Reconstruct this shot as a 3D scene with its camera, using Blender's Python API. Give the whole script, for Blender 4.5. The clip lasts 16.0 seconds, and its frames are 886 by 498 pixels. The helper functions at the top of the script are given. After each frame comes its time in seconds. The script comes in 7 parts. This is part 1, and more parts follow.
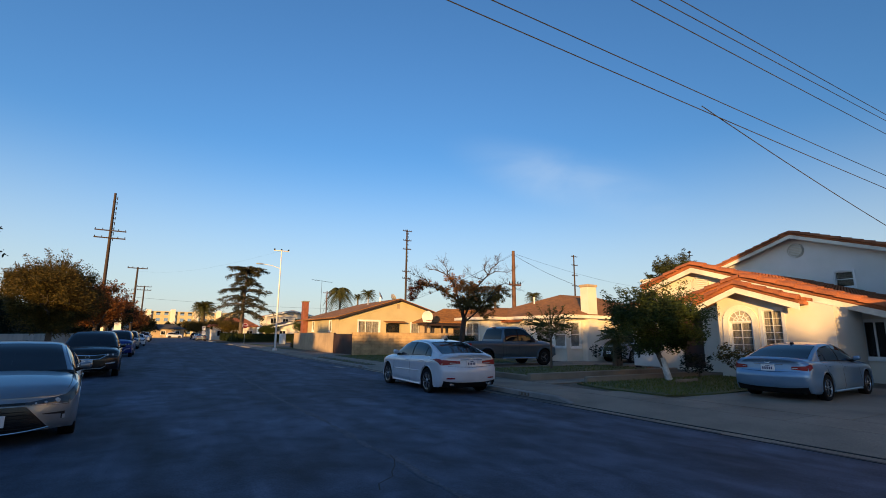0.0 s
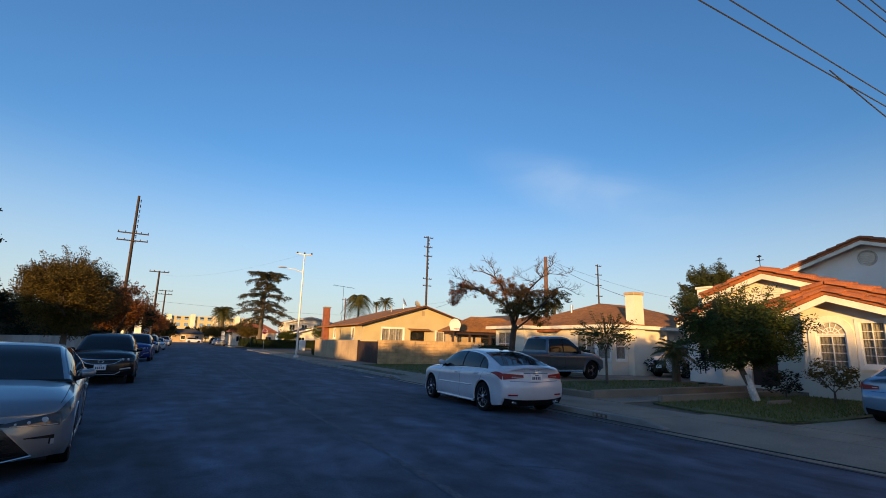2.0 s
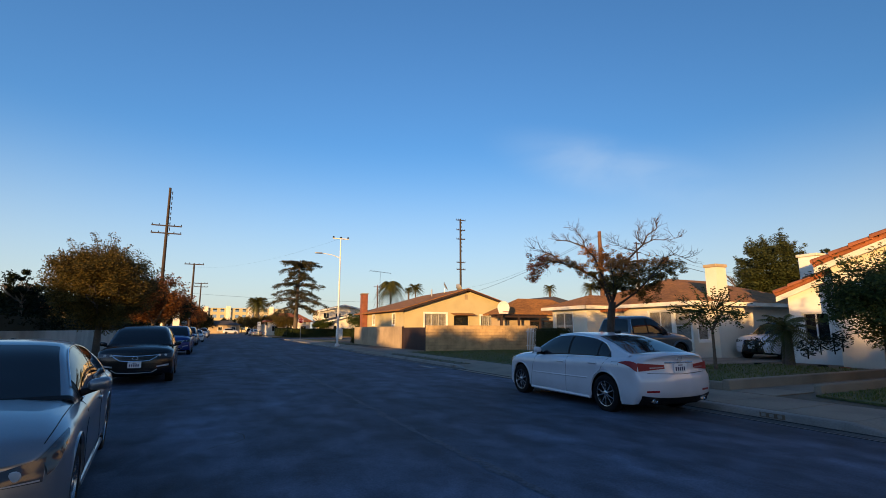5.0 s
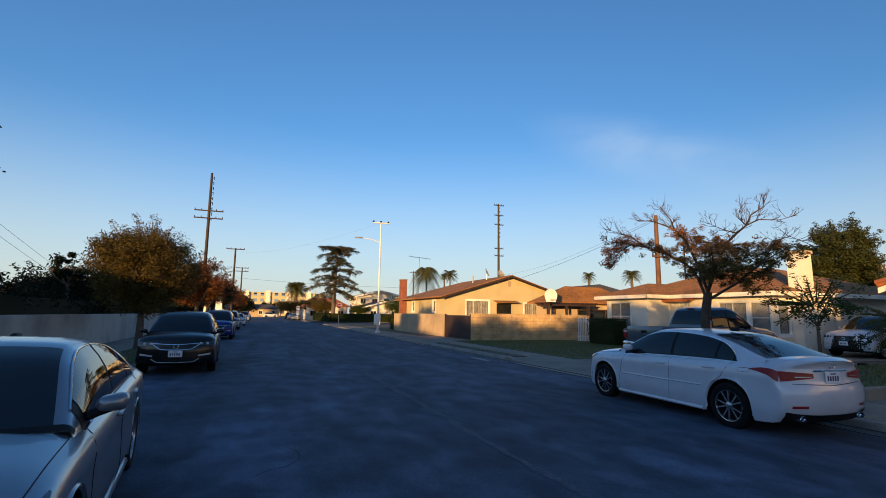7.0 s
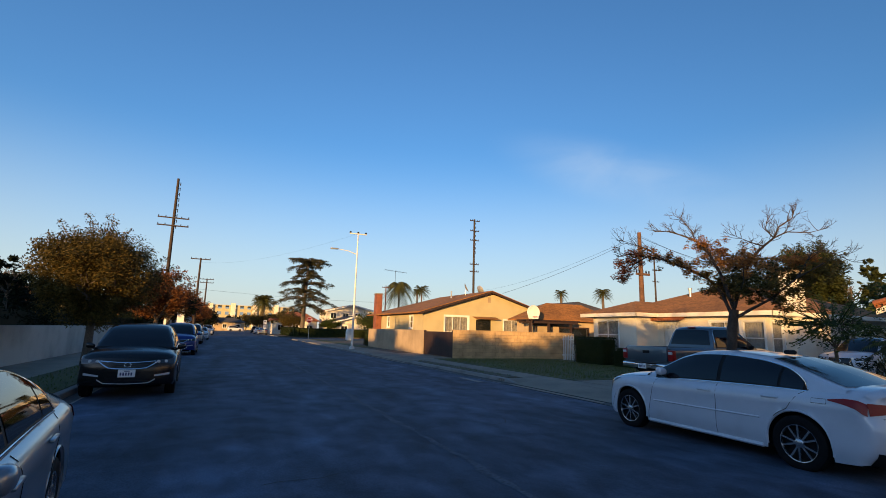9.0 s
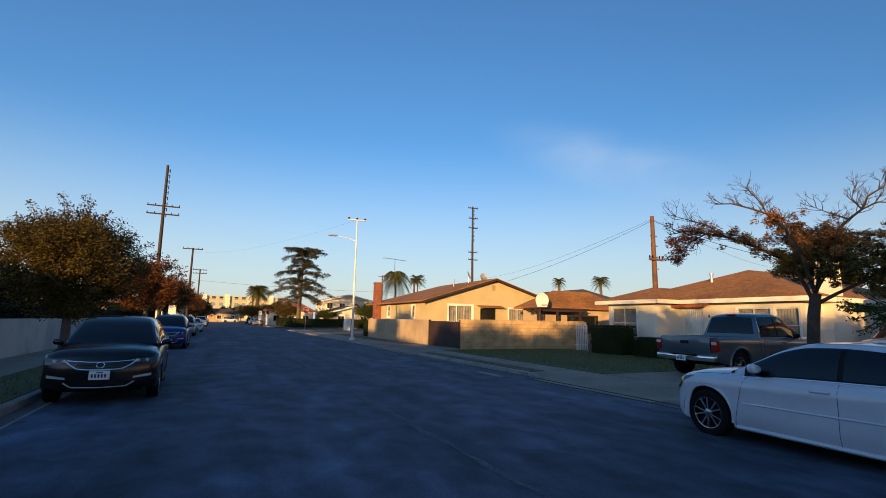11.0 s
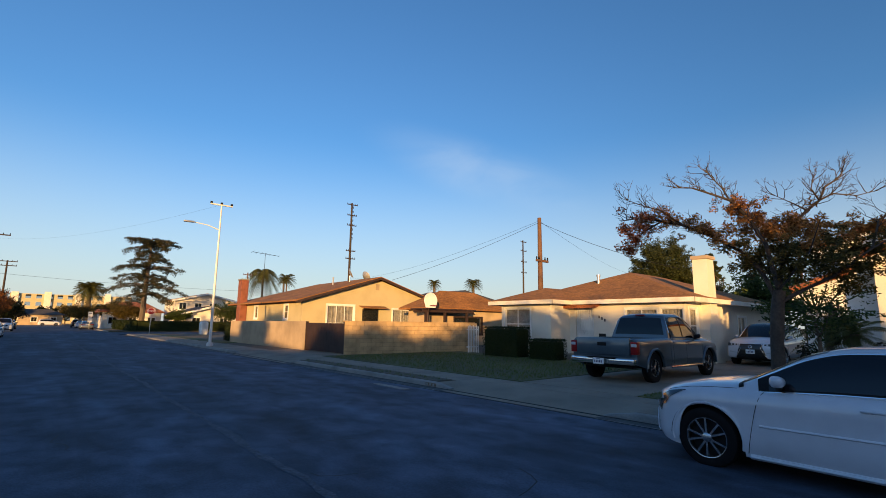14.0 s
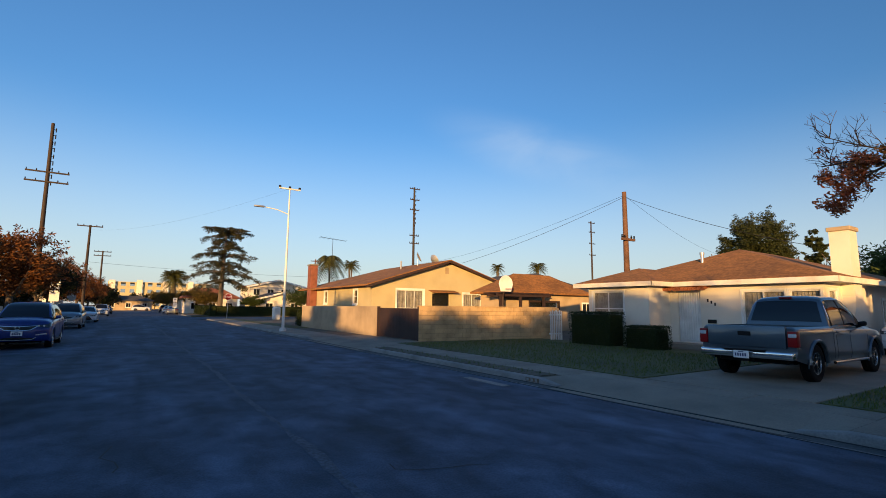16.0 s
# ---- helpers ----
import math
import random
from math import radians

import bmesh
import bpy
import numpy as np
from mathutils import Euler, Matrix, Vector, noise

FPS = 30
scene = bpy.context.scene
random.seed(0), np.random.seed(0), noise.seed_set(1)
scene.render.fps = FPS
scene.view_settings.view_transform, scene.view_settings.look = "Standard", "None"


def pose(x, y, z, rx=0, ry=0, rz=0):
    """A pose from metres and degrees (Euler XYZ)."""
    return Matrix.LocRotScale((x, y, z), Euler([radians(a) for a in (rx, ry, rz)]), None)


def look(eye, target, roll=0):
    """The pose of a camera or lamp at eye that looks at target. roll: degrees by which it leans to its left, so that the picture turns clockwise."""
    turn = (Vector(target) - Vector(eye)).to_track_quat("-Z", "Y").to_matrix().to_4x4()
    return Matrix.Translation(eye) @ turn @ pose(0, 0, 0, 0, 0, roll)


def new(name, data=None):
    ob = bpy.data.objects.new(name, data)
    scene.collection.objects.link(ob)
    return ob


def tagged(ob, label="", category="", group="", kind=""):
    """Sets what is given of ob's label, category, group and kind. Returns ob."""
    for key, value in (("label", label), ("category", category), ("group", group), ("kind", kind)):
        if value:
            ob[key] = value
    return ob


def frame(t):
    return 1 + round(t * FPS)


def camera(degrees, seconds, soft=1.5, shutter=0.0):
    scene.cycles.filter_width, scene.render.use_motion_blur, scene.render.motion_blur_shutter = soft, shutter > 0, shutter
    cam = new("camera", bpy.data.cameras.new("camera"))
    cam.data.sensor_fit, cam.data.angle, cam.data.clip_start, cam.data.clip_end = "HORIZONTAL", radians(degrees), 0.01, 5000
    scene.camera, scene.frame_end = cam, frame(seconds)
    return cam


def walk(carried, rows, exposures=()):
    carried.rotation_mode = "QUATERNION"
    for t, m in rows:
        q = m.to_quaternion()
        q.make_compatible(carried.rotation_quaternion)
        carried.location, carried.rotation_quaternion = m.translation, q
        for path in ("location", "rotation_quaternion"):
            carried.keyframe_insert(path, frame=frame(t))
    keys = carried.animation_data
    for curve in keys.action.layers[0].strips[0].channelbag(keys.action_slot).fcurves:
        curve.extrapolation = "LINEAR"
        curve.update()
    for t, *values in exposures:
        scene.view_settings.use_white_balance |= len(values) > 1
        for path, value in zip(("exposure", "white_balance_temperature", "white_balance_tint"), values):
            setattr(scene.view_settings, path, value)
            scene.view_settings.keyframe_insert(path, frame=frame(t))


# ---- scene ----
cam = camera(85.9, 16.0, 0.9)
PATH = [
    (0, (-8.581, -16.582, 1.536), (-7.592, -14.881, 1.893), 0.5),
    (0.5, (-8.529, -16.044, 1.488), (-7.539, -14.328, 1.77), 1.0),
    (1, (-8.552, -15.542, 1.484), (-7.579, -13.834, 1.85), 2.5),
    (1.5, (-8.581, -15.058, 1.507), (-7.6, -13.355, 1.876), 2.1),
    (2, (-8.57, -14.559, 1.498), (-7.645, -12.83, 1.891), 1.5),
    (2.5, (-8.648, -14.096, 1.513), (-7.727, -12.365, 1.91), 1.4),
    (3, (-8.679, -13.693, 1.48), (-7.812, -11.933, 1.867), 0.9),
    (3.5, (-8.701, -13.198, 1.477), (-7.949, -11.381, 1.842), 2.1),
    (4, (-8.676, -12.684, 1.47), (-7.846, -10.896, 1.811), -0.2),
    (6.3, (-8.831, -10.655, 1.555), (-7.993, -8.864, 1.859), 0.3),
    (6.5, (-8.858, -10.507, 1.573), (-8.022, -8.712, 1.853), 0.4),
    (7, (-8.783, -10.114, 1.59), (-8.074, -8.264, 1.864), 0.8),
    (7.5, (-8.814, -9.814, 1.6), (-8.068, -7.979, 1.875), -0.6),
    (8, (-8.831, -9.462, 1.578), (-7.998, -7.663, 1.843), -0.2),
    (8.5, (-8.854, -9.116, 1.58), (-8.052, -7.303, 1.848), 1.6),
    (9, (-8.904, -8.686, 1.583), (-8.089, -6.891, 1.925), 1.5),
    (9.2, (-8.896, -8.533, 1.562), (-8.115, -6.72, 1.881), 1.6),
    (11.3, (-8.831, -6.727, 1.604), (-7.958, -4.951, 1.893), 0.6),
    (11.5, (-8.858, -6.551, 1.593), (-7.877, -4.834, 1.887), 0.2),
    (12, (-8.748, -6.112, 1.632), (-7.707, -4.433, 1.94), 0.1),
    (12.5, (-8.65, -5.712, 1.625), (-7.558, -4.067, 1.944), 1.0),
    (13, (-8.551, -5.332, 1.59), (-7.381, -3.738, 1.89), 0.5),
    (13.5, (-8.394, -4.943, 1.599), (-7.204, -3.365, 1.911), 0.7),
    (14, (-8.263, -4.476, 1.593), (-6.984, -2.971, 1.905), 0.7),
    (14.5, (-8.128, -4.004, 1.603), (-6.887, -2.462, 1.884), -0.4),
    (15, (-8.081, -3.641, 1.575), (-6.974, -2.0, 1.86), 1.0),
    (15.5, (-7.954, -3.061, 1.559), (-6.819, -1.445, 1.877), -0.1),
    (16, (-7.787, -2.53, 1.593), (-6.702, -0.869, 1.84), 0.6),
]
walk(cam, [(t, look(e, a, r)) for t, e, a, r in PATH], exposures=[(0, 0.8, 6550, 10), (16, 0.8, 6550, 10)])

# ---- light ----
SUN_ELEV, SUN_TURN = radians(5.2), radians(223)
world = bpy.data.worlds.new("evening_sky")
scene.world = world
world.use_nodes = True
wn, wl = world.node_tree.nodes, world.node_tree.links
sky = wn.new("ShaderNodeTexSky")
sky.sky_type, sky.sun_disc, sky.sun_elevation, sky.sun_rotation = "NISHITA", False, SUN_ELEV, SUN_TURN
sky.air_density, sky.dust_density, sky.ozone_density = 1.0, 1.0, 4.0
# haze that pales the sky towards the horizon, and one thin cloud
coord, parts, haze = wn.new("ShaderNodeTexCoord"), wn.new("ShaderNodeSeparateXYZ"), wn.new("ShaderNodeMapRange")
wl.new(coord.outputs["Generated"], parts.inputs[0])
haze.interpolation_type = "SMOOTHSTEP"
haze.inputs[1].default_value, haze.inputs[2].default_value, haze.inputs[3].default_value, haze.inputs[4].default_value = -0.02, 0.38, 0.7, 0.0
wl.new(parts.outputs[2], haze.inputs[0])
pale = wn.new("ShaderNodeMix")
pale.data_type = "RGBA"
pale.inputs[7].default_value = (2.75, 2.9, 2.9, 1)
wl.new(haze.outputs[0], pale.inputs[0])
# the sky is brighter on the sunset's side
west, glow, lift = wn.new("ShaderNodeVectorMath"), wn.new("ShaderNodeMapRange"), wn.new("ShaderNodeVectorMath")
west.operation, lift.operation = "DOT_PRODUCT", "SCALE"
west.inputs[1].default_value = (math.sin(radians(300)), math.cos(radians(300)), 0)
wl.new(coord.outputs["Generated"], west.inputs[0])
glow.inputs[1].default_value, glow.inputs[2].default_value, glow.inputs[3].default_value, glow.inputs[4].default_value = -0.7, 0.7, 0.86, 1.4
wl.new(west.outputs["Value"], glow.inputs[0])
wl.new(sky.outputs[0], lift.inputs[0])
wl.new(glow.outputs[0], lift.inputs["Scale"])
wl.new(lift.outputs[0], pale.inputs[6])
# one thin cloud, wider than tall
across, rise_, wisp, cloud = wn.new("ShaderNodeVectorMath"), wn.new("ShaderNodeVectorMath"), wn.new("ShaderNodeTexNoise"), wn.new("ShaderNodeMath")
CLOUD = Vector((0.672, 0.672, 0.31))
offset, size_, far = wn.new("ShaderNodeVectorMath"), wn.new("ShaderNodeCombineXYZ"), wn.new("ShaderNodeVectorMath")
offset.operation, across.operation, rise_.operation, far.operation = "SUBTRACT", "DOT_PRODUCT", "DOT_PRODUCT", "LENGTH"
offset.inputs[1].default_value = CLOUD
wl.new(coord.outputs["Generated"], offset.inputs[0])
for dot, axis, slot in ((across, Vector((0.7, -0.7, 0.0)) / 0.26, 0), (rise_, Vector((0.1, -0.32, 0.94)) / 0.075, 1)):
    dot.inputs[1].default_value = axis
    wl.new(offset.outputs[0], dot.inputs[0])
    wl.new(dot.outputs["Value"], size_.inputs[slot])
wl.new(size_.outputs[0], far.inputs[0])
near = wn.new("ShaderNodeMapRange")
near.interpolation_type = "SMOOTHSTEP"
near.inputs[1].default_value, near.inputs[2].default_value, near.inputs[3].default_value, near.inputs[4].default_value = 0.0, 1.0, 0.5, 0.0
wl.new(far.outputs["Value"], near.inputs[0])
stretch = wn.new("ShaderNodeMapping")
stretch.inputs["Scale"].default_value = (5, 5, 14)
wl.new(coord.outputs["Generated"], stretch.inputs[0])
wl.new(stretch.outputs[0], wisp.inputs["Vector"])
wisp.inputs["Scale"].default_value, wisp.inputs["Detail"].default_value, wisp.inputs["Distortion"].default_value = 1.0, 4, 0.5
cloud.operation = "MULTIPLY"
wl.new(near.outputs[0], cloud.inputs[0])
thin = wn.new("ShaderNodeMapRange")
thin.inputs[1].default_value, thin.inputs[2].default_value, thin.inputs[3].default_value, thin.inputs[4].default_value = 0.25, 0.95, 0.0, 1.0
wl.new(wisp.outputs[0], thin.inputs[0])
wl.new(thin.outputs[0], cloud.inputs[1])
veil = wn.new("ShaderNodeMix")
veil.data_type = "RGBA"
veil.inputs[7].default_value = (2.6, 2.9, 3.2, 1)
wl.new(cloud.outputs[0], veil.inputs[0])
wl.new(pale.outputs[2], veil.inputs[6])
wl.new(veil.outputs[2], wn["Background"].inputs[0])
wn["Background"].inputs[1].default_value = 0.16
sun = new("sun", bpy.data.lights.new("sun", "SUN"))
sun.data.energy, sun.data.angle, sun.data.color = 5.2, radians(0.8), (1.0, 0.57, 0.2)
to_sun = Vector((math.sin(SUN_TURN) * math.cos(SUN_ELEV), math.cos(SUN_TURN) * math.cos(SUN_ELEV), math.sin(SUN_ELEV)))
sun.matrix_world = look(to_sun * 50, (0, 0, 0))

# ---- materials ----
MATS = {}


def paint(name, base, rough=0.7, metal=0.0, grain=30.0, vary=0.12, blotch=1.2, bump=0.15, coat=0.0, dark=None, spread=0.0, stretch=None):
    """A surface with fine grain, larger stains and relief; dark: the stain's colour; spread: difference between pieces."""
    if name in MATS:
        return MATS[name]
    m = bpy.data.materials.new(name)
    m.use_nodes = True
    n, l = m.node_tree.nodes, m.node_tree.links
    b = n["Principled BSDF"]
    b.inputs["Roughness"].default_value, b.inputs["Metallic"].default_value = rough, metal
    b.inputs["Coat Weight"].default_value = coat
    b.inputs["Coat Roughness"].default_value = 0.04
    geo = n.new("ShaderNodeNewGeometry")
    fine, large = n.new("ShaderNodeTexNoise"), n.new("ShaderNodeTexNoise")
    for tex, size in ((fine, grain), (large, blotch)):
        tex.inputs["Scale"].default_value, tex.inputs["Detail"].default_value = size, 6
        l.new(geo.outputs["Position"], tex.inputs["Vector"])
    if stretch:
        lay = n.new("ShaderNodeMapping")
        lay.inputs["Scale"].default_value = stretch
        l.new(geo.outputs["Position"], lay.inputs[0])
        l.new(lay.outputs[0], large.inputs["Vector"])
    mix = n.new("ShaderNodeMix")
    mix.data_type = "RGBA"
    low = dark or [c * 0.62 for c in base]
    mix.inputs[6].default_value, mix.inputs[7].default_value = (*base, 1), (*low, 1)
    ramp = n.new("ShaderNodeMapRange")
    ramp.inputs[1].default_value, ramp.inputs[2].default_value = (0.42, 0.6) if stretch else (0.42, 0.72)
    l.new(large.outputs[0], ramp.inputs[0])
    l.new(ramp.outputs[0], mix.inputs[0])
    hsv = n.new("ShaderNodeHueSaturation")
    l.new(mix.outputs[2], hsv.inputs["Color"])
    val = n.new("ShaderNodeMapRange")
    val.inputs[1].default_value, val.inputs[2].default_value = 0.3, 0.7
    val.inputs[3].default_value, val.inputs[4].default_value = 1 - vary, 1 + vary
    l.new(fine.outputs[0], val.inputs[0])
    if spread:
        info = n.new("ShaderNodeObjectInfo")
        add = n.new("ShaderNodeMath")
        add.operation = "MULTIPLY_ADD"
        add.inputs[1].default_value = spread
        l.new(info.outputs["Random"], add.inputs[0])
        l.new(val.outputs[0], add.inputs[2])
        l.new(add.outputs[0], hsv.inputs["Value"])
    else:
        l.new(val.outputs[0], hsv.inputs["Value"])
    l.new(hsv.outputs[0], b.inputs["Base Color"])
    if bump:
        bp = n.new("ShaderNodeBump")
        bp.inputs["Strength"].default_value, bp.inputs["Distance"].default_value = bump, 0.02
        l.new(fine.outputs[0], bp.inputs["Height"])
        l.new(bp.outputs[0], b.inputs["Normal"])
    MATS[name] = m
    return m


def plain(name, base, rough=0.4, metal=0.0, coat=0.0, alpha=1.0, gloss=0.5):
    if name in MATS:
        return MATS[name]
    m = bpy.data.materials.new(name)
    m.use_nodes = True
    b = m.node_tree.nodes["Principled BSDF"]
    b.inputs["Base Color"].default_value = (*base, 1)
    b.inputs["Roughness"].default_value, b.inputs["Metallic"].default_value = rough, metal
    b.inputs["Coat Weight"].default_value, b.inputs["Coat Roughness"].default_value = coat, 0.03
    b.inputs["Alpha"].default_value = alpha
    b.inputs["Specular IOR Level"].default_value = gloss
    MATS[name] = m
    return m


def car_paint(name, base, metal=0.25):
    """Metallic flake under a clear coat, with a little road dust."""
    m = paint(name, base, 0.32, metal, 160, 0.05, 2.5, 0.0, 0.8, [c * 0.9 for c in base])
    return m


def leaf_paint(name, a, b_, rough=0.6):
    """Leaves that differ from clump to clump, and let some light through."""
    if name in MATS:
        return MATS[name]
    m = bpy.data.materials.new(name)
    m.use_nodes = True
    n, l = m.node_tree.nodes, m.node_tree.links
    b = n["Principled BSDF"]
    geo = n.new("ShaderNodeNewGeometry")
    ramp = n.new("ShaderNodeMix")
    ramp.data_type = "RGBA"
    ramp.inputs[6].default_value, ramp.inputs[7].default_value = (*a, 1), (*b_, 1)
    l.new(geo.outputs["Random Per Island"], ramp.inputs[0])
    l.new(ramp.outputs[2], b.inputs["Base Color"])
    b.inputs["Roughness"].default_value, b.inputs["Specular IOR Level"].default_value = rough, 0.12
    trans = n.new("ShaderNodeBsdfTranslucent")
    l.new(ramp.outputs[2], trans.inputs[0])
    both = n.new("ShaderNodeMixShader")
    both.inputs[0].default_value = 0.25
    l.new(b.outputs[0], both.inputs[1])
    l.new(trans.outputs[0], both.inputs[2])
    l.new(both.outputs[0], n["Material Output"].inputs[0])
    MATS[name] = m
    return m


def shingle_paint(name, a, b_):
    """Overlapping shingle courses, each tab a little different, weathered in large patches."""
    m = paint(name, a, 0.95, 0, 9, 0.3, 0.6, 0.5, dark=b_)
    n, l = m.node_tree.nodes, m.node_tree.links
    geo, cell = n.new("ShaderNodeNewGeometry"), n.new("ShaderNodeTexVoronoi")
    lay = n.new("ShaderNodeMapping")
    lay.inputs["Scale"].default_value = (3.2, 3.2, 16.0)
    l.new(geo.outputs["Position"], lay.inputs[0])
    l.new(lay.outputs[0], cell.inputs["Vector"])
    cell.inputs["Scale"].default_value = 1.0
    hsv = [q for q in n if q.bl_idname == "ShaderNodeHueSaturation"][0]
    grade, tone = n.new("ShaderNodeMapRange"), n.new("ShaderNodeMix")
    tone.data_type, tone.blend_type = "RGBA", "MULTIPLY"
    tone.inputs[0].default_value = 1.0
    grey = n.new("ShaderNodeRGBToBW")
    l.new(cell.outputs["Color"], grey.inputs[0])
    grade.inputs[3].default_value, grade.inputs[4].default_value = 0.72, 1.2
    l.new(grey.outputs[0], grade.inputs[0])
    l.new(hsv.outputs[0], tone.inputs[6])
    l.new(grade.outputs[0], tone.inputs[7])
    l.new(tone.outputs[2], n["Principled BSDF"].inputs["Base Color"])
    return m


def asphalt_paint(name):
    """Old asphalt: worn wheel tracks along the street, soft stains, mottled patches and stone grain."""
    m = bpy.data.materials.new(name)
    m.use_nodes = True
    n, l = m.node_tree.nodes, m.node_tree.links
    b, geo = n["Principled BSDF"], n.new("ShaderNodeNewGeometry")

    def field(scale, lay, detail, lo, hi, va, vb, warp=0.0):
        tex, mp, rg = n.new("ShaderNodeTexNoise"), n.new("ShaderNodeMapping"), n.new("ShaderNodeMapRange")
        mp.inputs["Scale"].default_value = lay
        l.new(geo.outputs["Position"], mp.inputs[0])
        l.new(mp.outputs[0], tex.inputs["Vector"])
        tex.inputs["Scale"].default_value, tex.inputs["Detail"].default_value, tex.inputs["Distortion"].default_value = scale, detail, warp
        rg.inputs[1].default_value, rg.inputs[2].default_value, rg.inputs[3].default_value, rg.inputs[4].default_value = lo, hi, va, vb
        l.new(tex.outputs[0], rg.inputs[0])
        return tex, rg

    def times(p, q):
        k = n.new("ShaderNodeMath")
        k.operation = "MULTIPLY"
        l.new(p, k.inputs[0])
        l.new(q, k.inputs[1])
        return k.outputs[0]

    _, tracks = field(1.0, (1.3, 0.13, 1.0), 4, 0.36, 0.68, 0.78, 1.34, 0.5)
    _, stains = field(0.55, (1.0, 0.6, 1.0), 5, 0.36, 0.66, 0.72, 1.36, 0.6)
    _, mottle = field(2.3, (1.0, 0.7, 1.0), 8, 0.34, 0.66, 0.66, 1.42, 0.3)
    fine, grain = field(55.0, (1.0, 1.0, 1.0), 4, 0.3, 0.7, 0.75, 1.25)
    value = times(times(tracks.outputs[0], stains.outputs[0]), times(mottle.outputs[0], grain.outputs[0]))
    hsv = n.new("ShaderNodeHueSaturation")
    hsv.inputs["Color"].default_value = (0.041, 0.06, 0.094, 1)
    l.new(value, hsv.inputs["Value"])
    l.new(hsv.outputs[0], b.inputs["Base Color"])
    b.inputs["Roughness"].default_value, b.inputs["Specular IOR Level"].default_value = 0.85, 0.35
    bp = n.new("ShaderNodeBump")
    bp.inputs["Strength"].default_value, bp.inputs["Distance"].default_value = 0.5, 0.01
    l.new(fine.outputs[0], bp.inputs["Height"])
    l.new(bp.outputs[0], b.inputs["Normal"])
    MATS[name] = m
    return m


ASPHALT = asphalt_paint("asphalt")
SEAM = paint("worn_seam", (0.066, 0.085, 0.115), 0.9, 0, 30, 0.4, 3.0, 0.4, dark=(0.035, 0.05, 0.075))
GUTTER = paint("stained_gutter", (0.085, 0.085, 0.085), 0.9, 0, 25, 0.3, 0.9, 0.3, dark=(0.04, 0.042, 0.046))
CONCRETE = paint("pale_concrete", (0.215, 0.185, 0.145), 0.88, 0, 40, 0.16, 0.8, 0.2, spread=0.14)
KERB = paint("kerb_concrete", (0.24, 0.236, 0.225), 0.85, 0, 40, 0.15, 1.5, 0.2)
SOIL = paint("dry_soil", (0.1, 0.085, 0.06), 0.95, 0, 12, 0.3, 0.6, 0.5)
LAWN = paint("lawn_turf", (0.075, 0.088, 0.026), 0.9, 0, 25, 0.35, 0.5, 0.6, dark=(0.05, 0.05, 0.02))
STUCCO_CREAM = paint("cream_stucco", (0.68, 0.63, 0.54), 0.9, 0, 90, 0.06, 0.9, 0.35, dark=(0.6, 0.55, 0.46))
STUCCO_WHITE = paint("white_stucco", (0.74, 0.73, 0.7), 0.9, 0, 90, 0.06, 0.9, 0.35, dark=(0.68, 0.67, 0.63))
STUCCO_YELLOW = paint("yellow_stucco", (0.46, 0.39, 0.23), 0.9, 0, 90, 0.06, 0.9, 0.35, dark=(0.4, 0.34, 0.2))
STUCCO_TAN = paint("tan_stucco", (0.42, 0.32, 0.21), 0.9, 0, 70, 0.08, 0.8, 0.35)
BLOCK = paint("tan_block", (0.46, 0.32, 0.17), 0.92, 0, 60, 0.1, 2.0, 0.4, spread=0.14)
MORTAR = paint("dark_mortar", (0.16, 0.12, 0.085), 0.95, 0, 60, 0.1, 2.0, 0.3)
TRIM = paint("cream_trim", (0.76, 0.72, 0.62), 0.6, 0, 40, 0.05, 1.0, 0.05)
WHITE_TRIM = paint("white_trim", (0.78, 0.78, 0.76), 0.5, 0, 40, 0.05, 1.0, 0.05)
SHINGLE = shingle_paint("brown_shingle", (0.29, 0.125, 0.034), (0.19, 0.084, 0.026))
DARK_SHINGLE = shingle_paint("grey_shingle", (0.07, 0.068, 0.07), (0.045, 0.044, 0.046))
TERRACOTTA = paint("terracotta", (0.3, 0.098, 0.036), 0.85, 0, 25, 0.25, 2.0, 0.2, dark=(0.17, 0.055, 0.024), spread=0.3)
BRICK = paint("red_brick", (0.22, 0.075, 0.045), 0.9, 0, 20, 0.2, 3.0, 0.3)
BARK = paint("grey_bark", (0.11, 0.085, 0.065), 0.9, 0, 25, 0.3, 4.0, 0.6)
WHITEWASH = paint("whitewashed_bark", (0.62, 0.6, 0.56), 0.9, 0, 25, 0.15, 5.0, 0.4)
POLE_WOOD = paint("pole_wood", (0.12, 0.06, 0.035), 0.85, 0, 20, 0.25, 2.0, 0.4)
TARRED_WOOD = paint("tarred_pole_wood", (0.035, 0.022, 0.016), 0.8, 0, 20, 0.25, 2.0, 0.4)
DARK_BARK = paint("dark_bark", (0.055, 0.042, 0.034), 0.9, 0, 25, 0.3, 4.0, 0.6)
PALE_WALL = paint("pale_grey_wall", (0.46, 0.45, 0.42), 0.9, 0, 50, 0.1, 0.7, 0.3)
GRIME = paint("gutter_grime", (0.03, 0.03, 0.032), 0.9, 0, 30, 0.3, 1.5, 0.3)
DARK_WOOD = paint("dark_gate_wood", (0.032, 0.016, 0.013), 0.7, 0, 20, 0.25, 2.0, 0.3)
METAL = plain("galvanised_steel", (0.5, 0.5, 0.5), 0.45, 0.7)
PALE_POLE = paint("pale_pole_paint", (0.68, 0.68, 0.66), 0.6, 0.0, 30, 0.06, 1.0, 0.05)
WIRE = plain("black_cable", (0.015, 0.015, 0.017), 0.6)
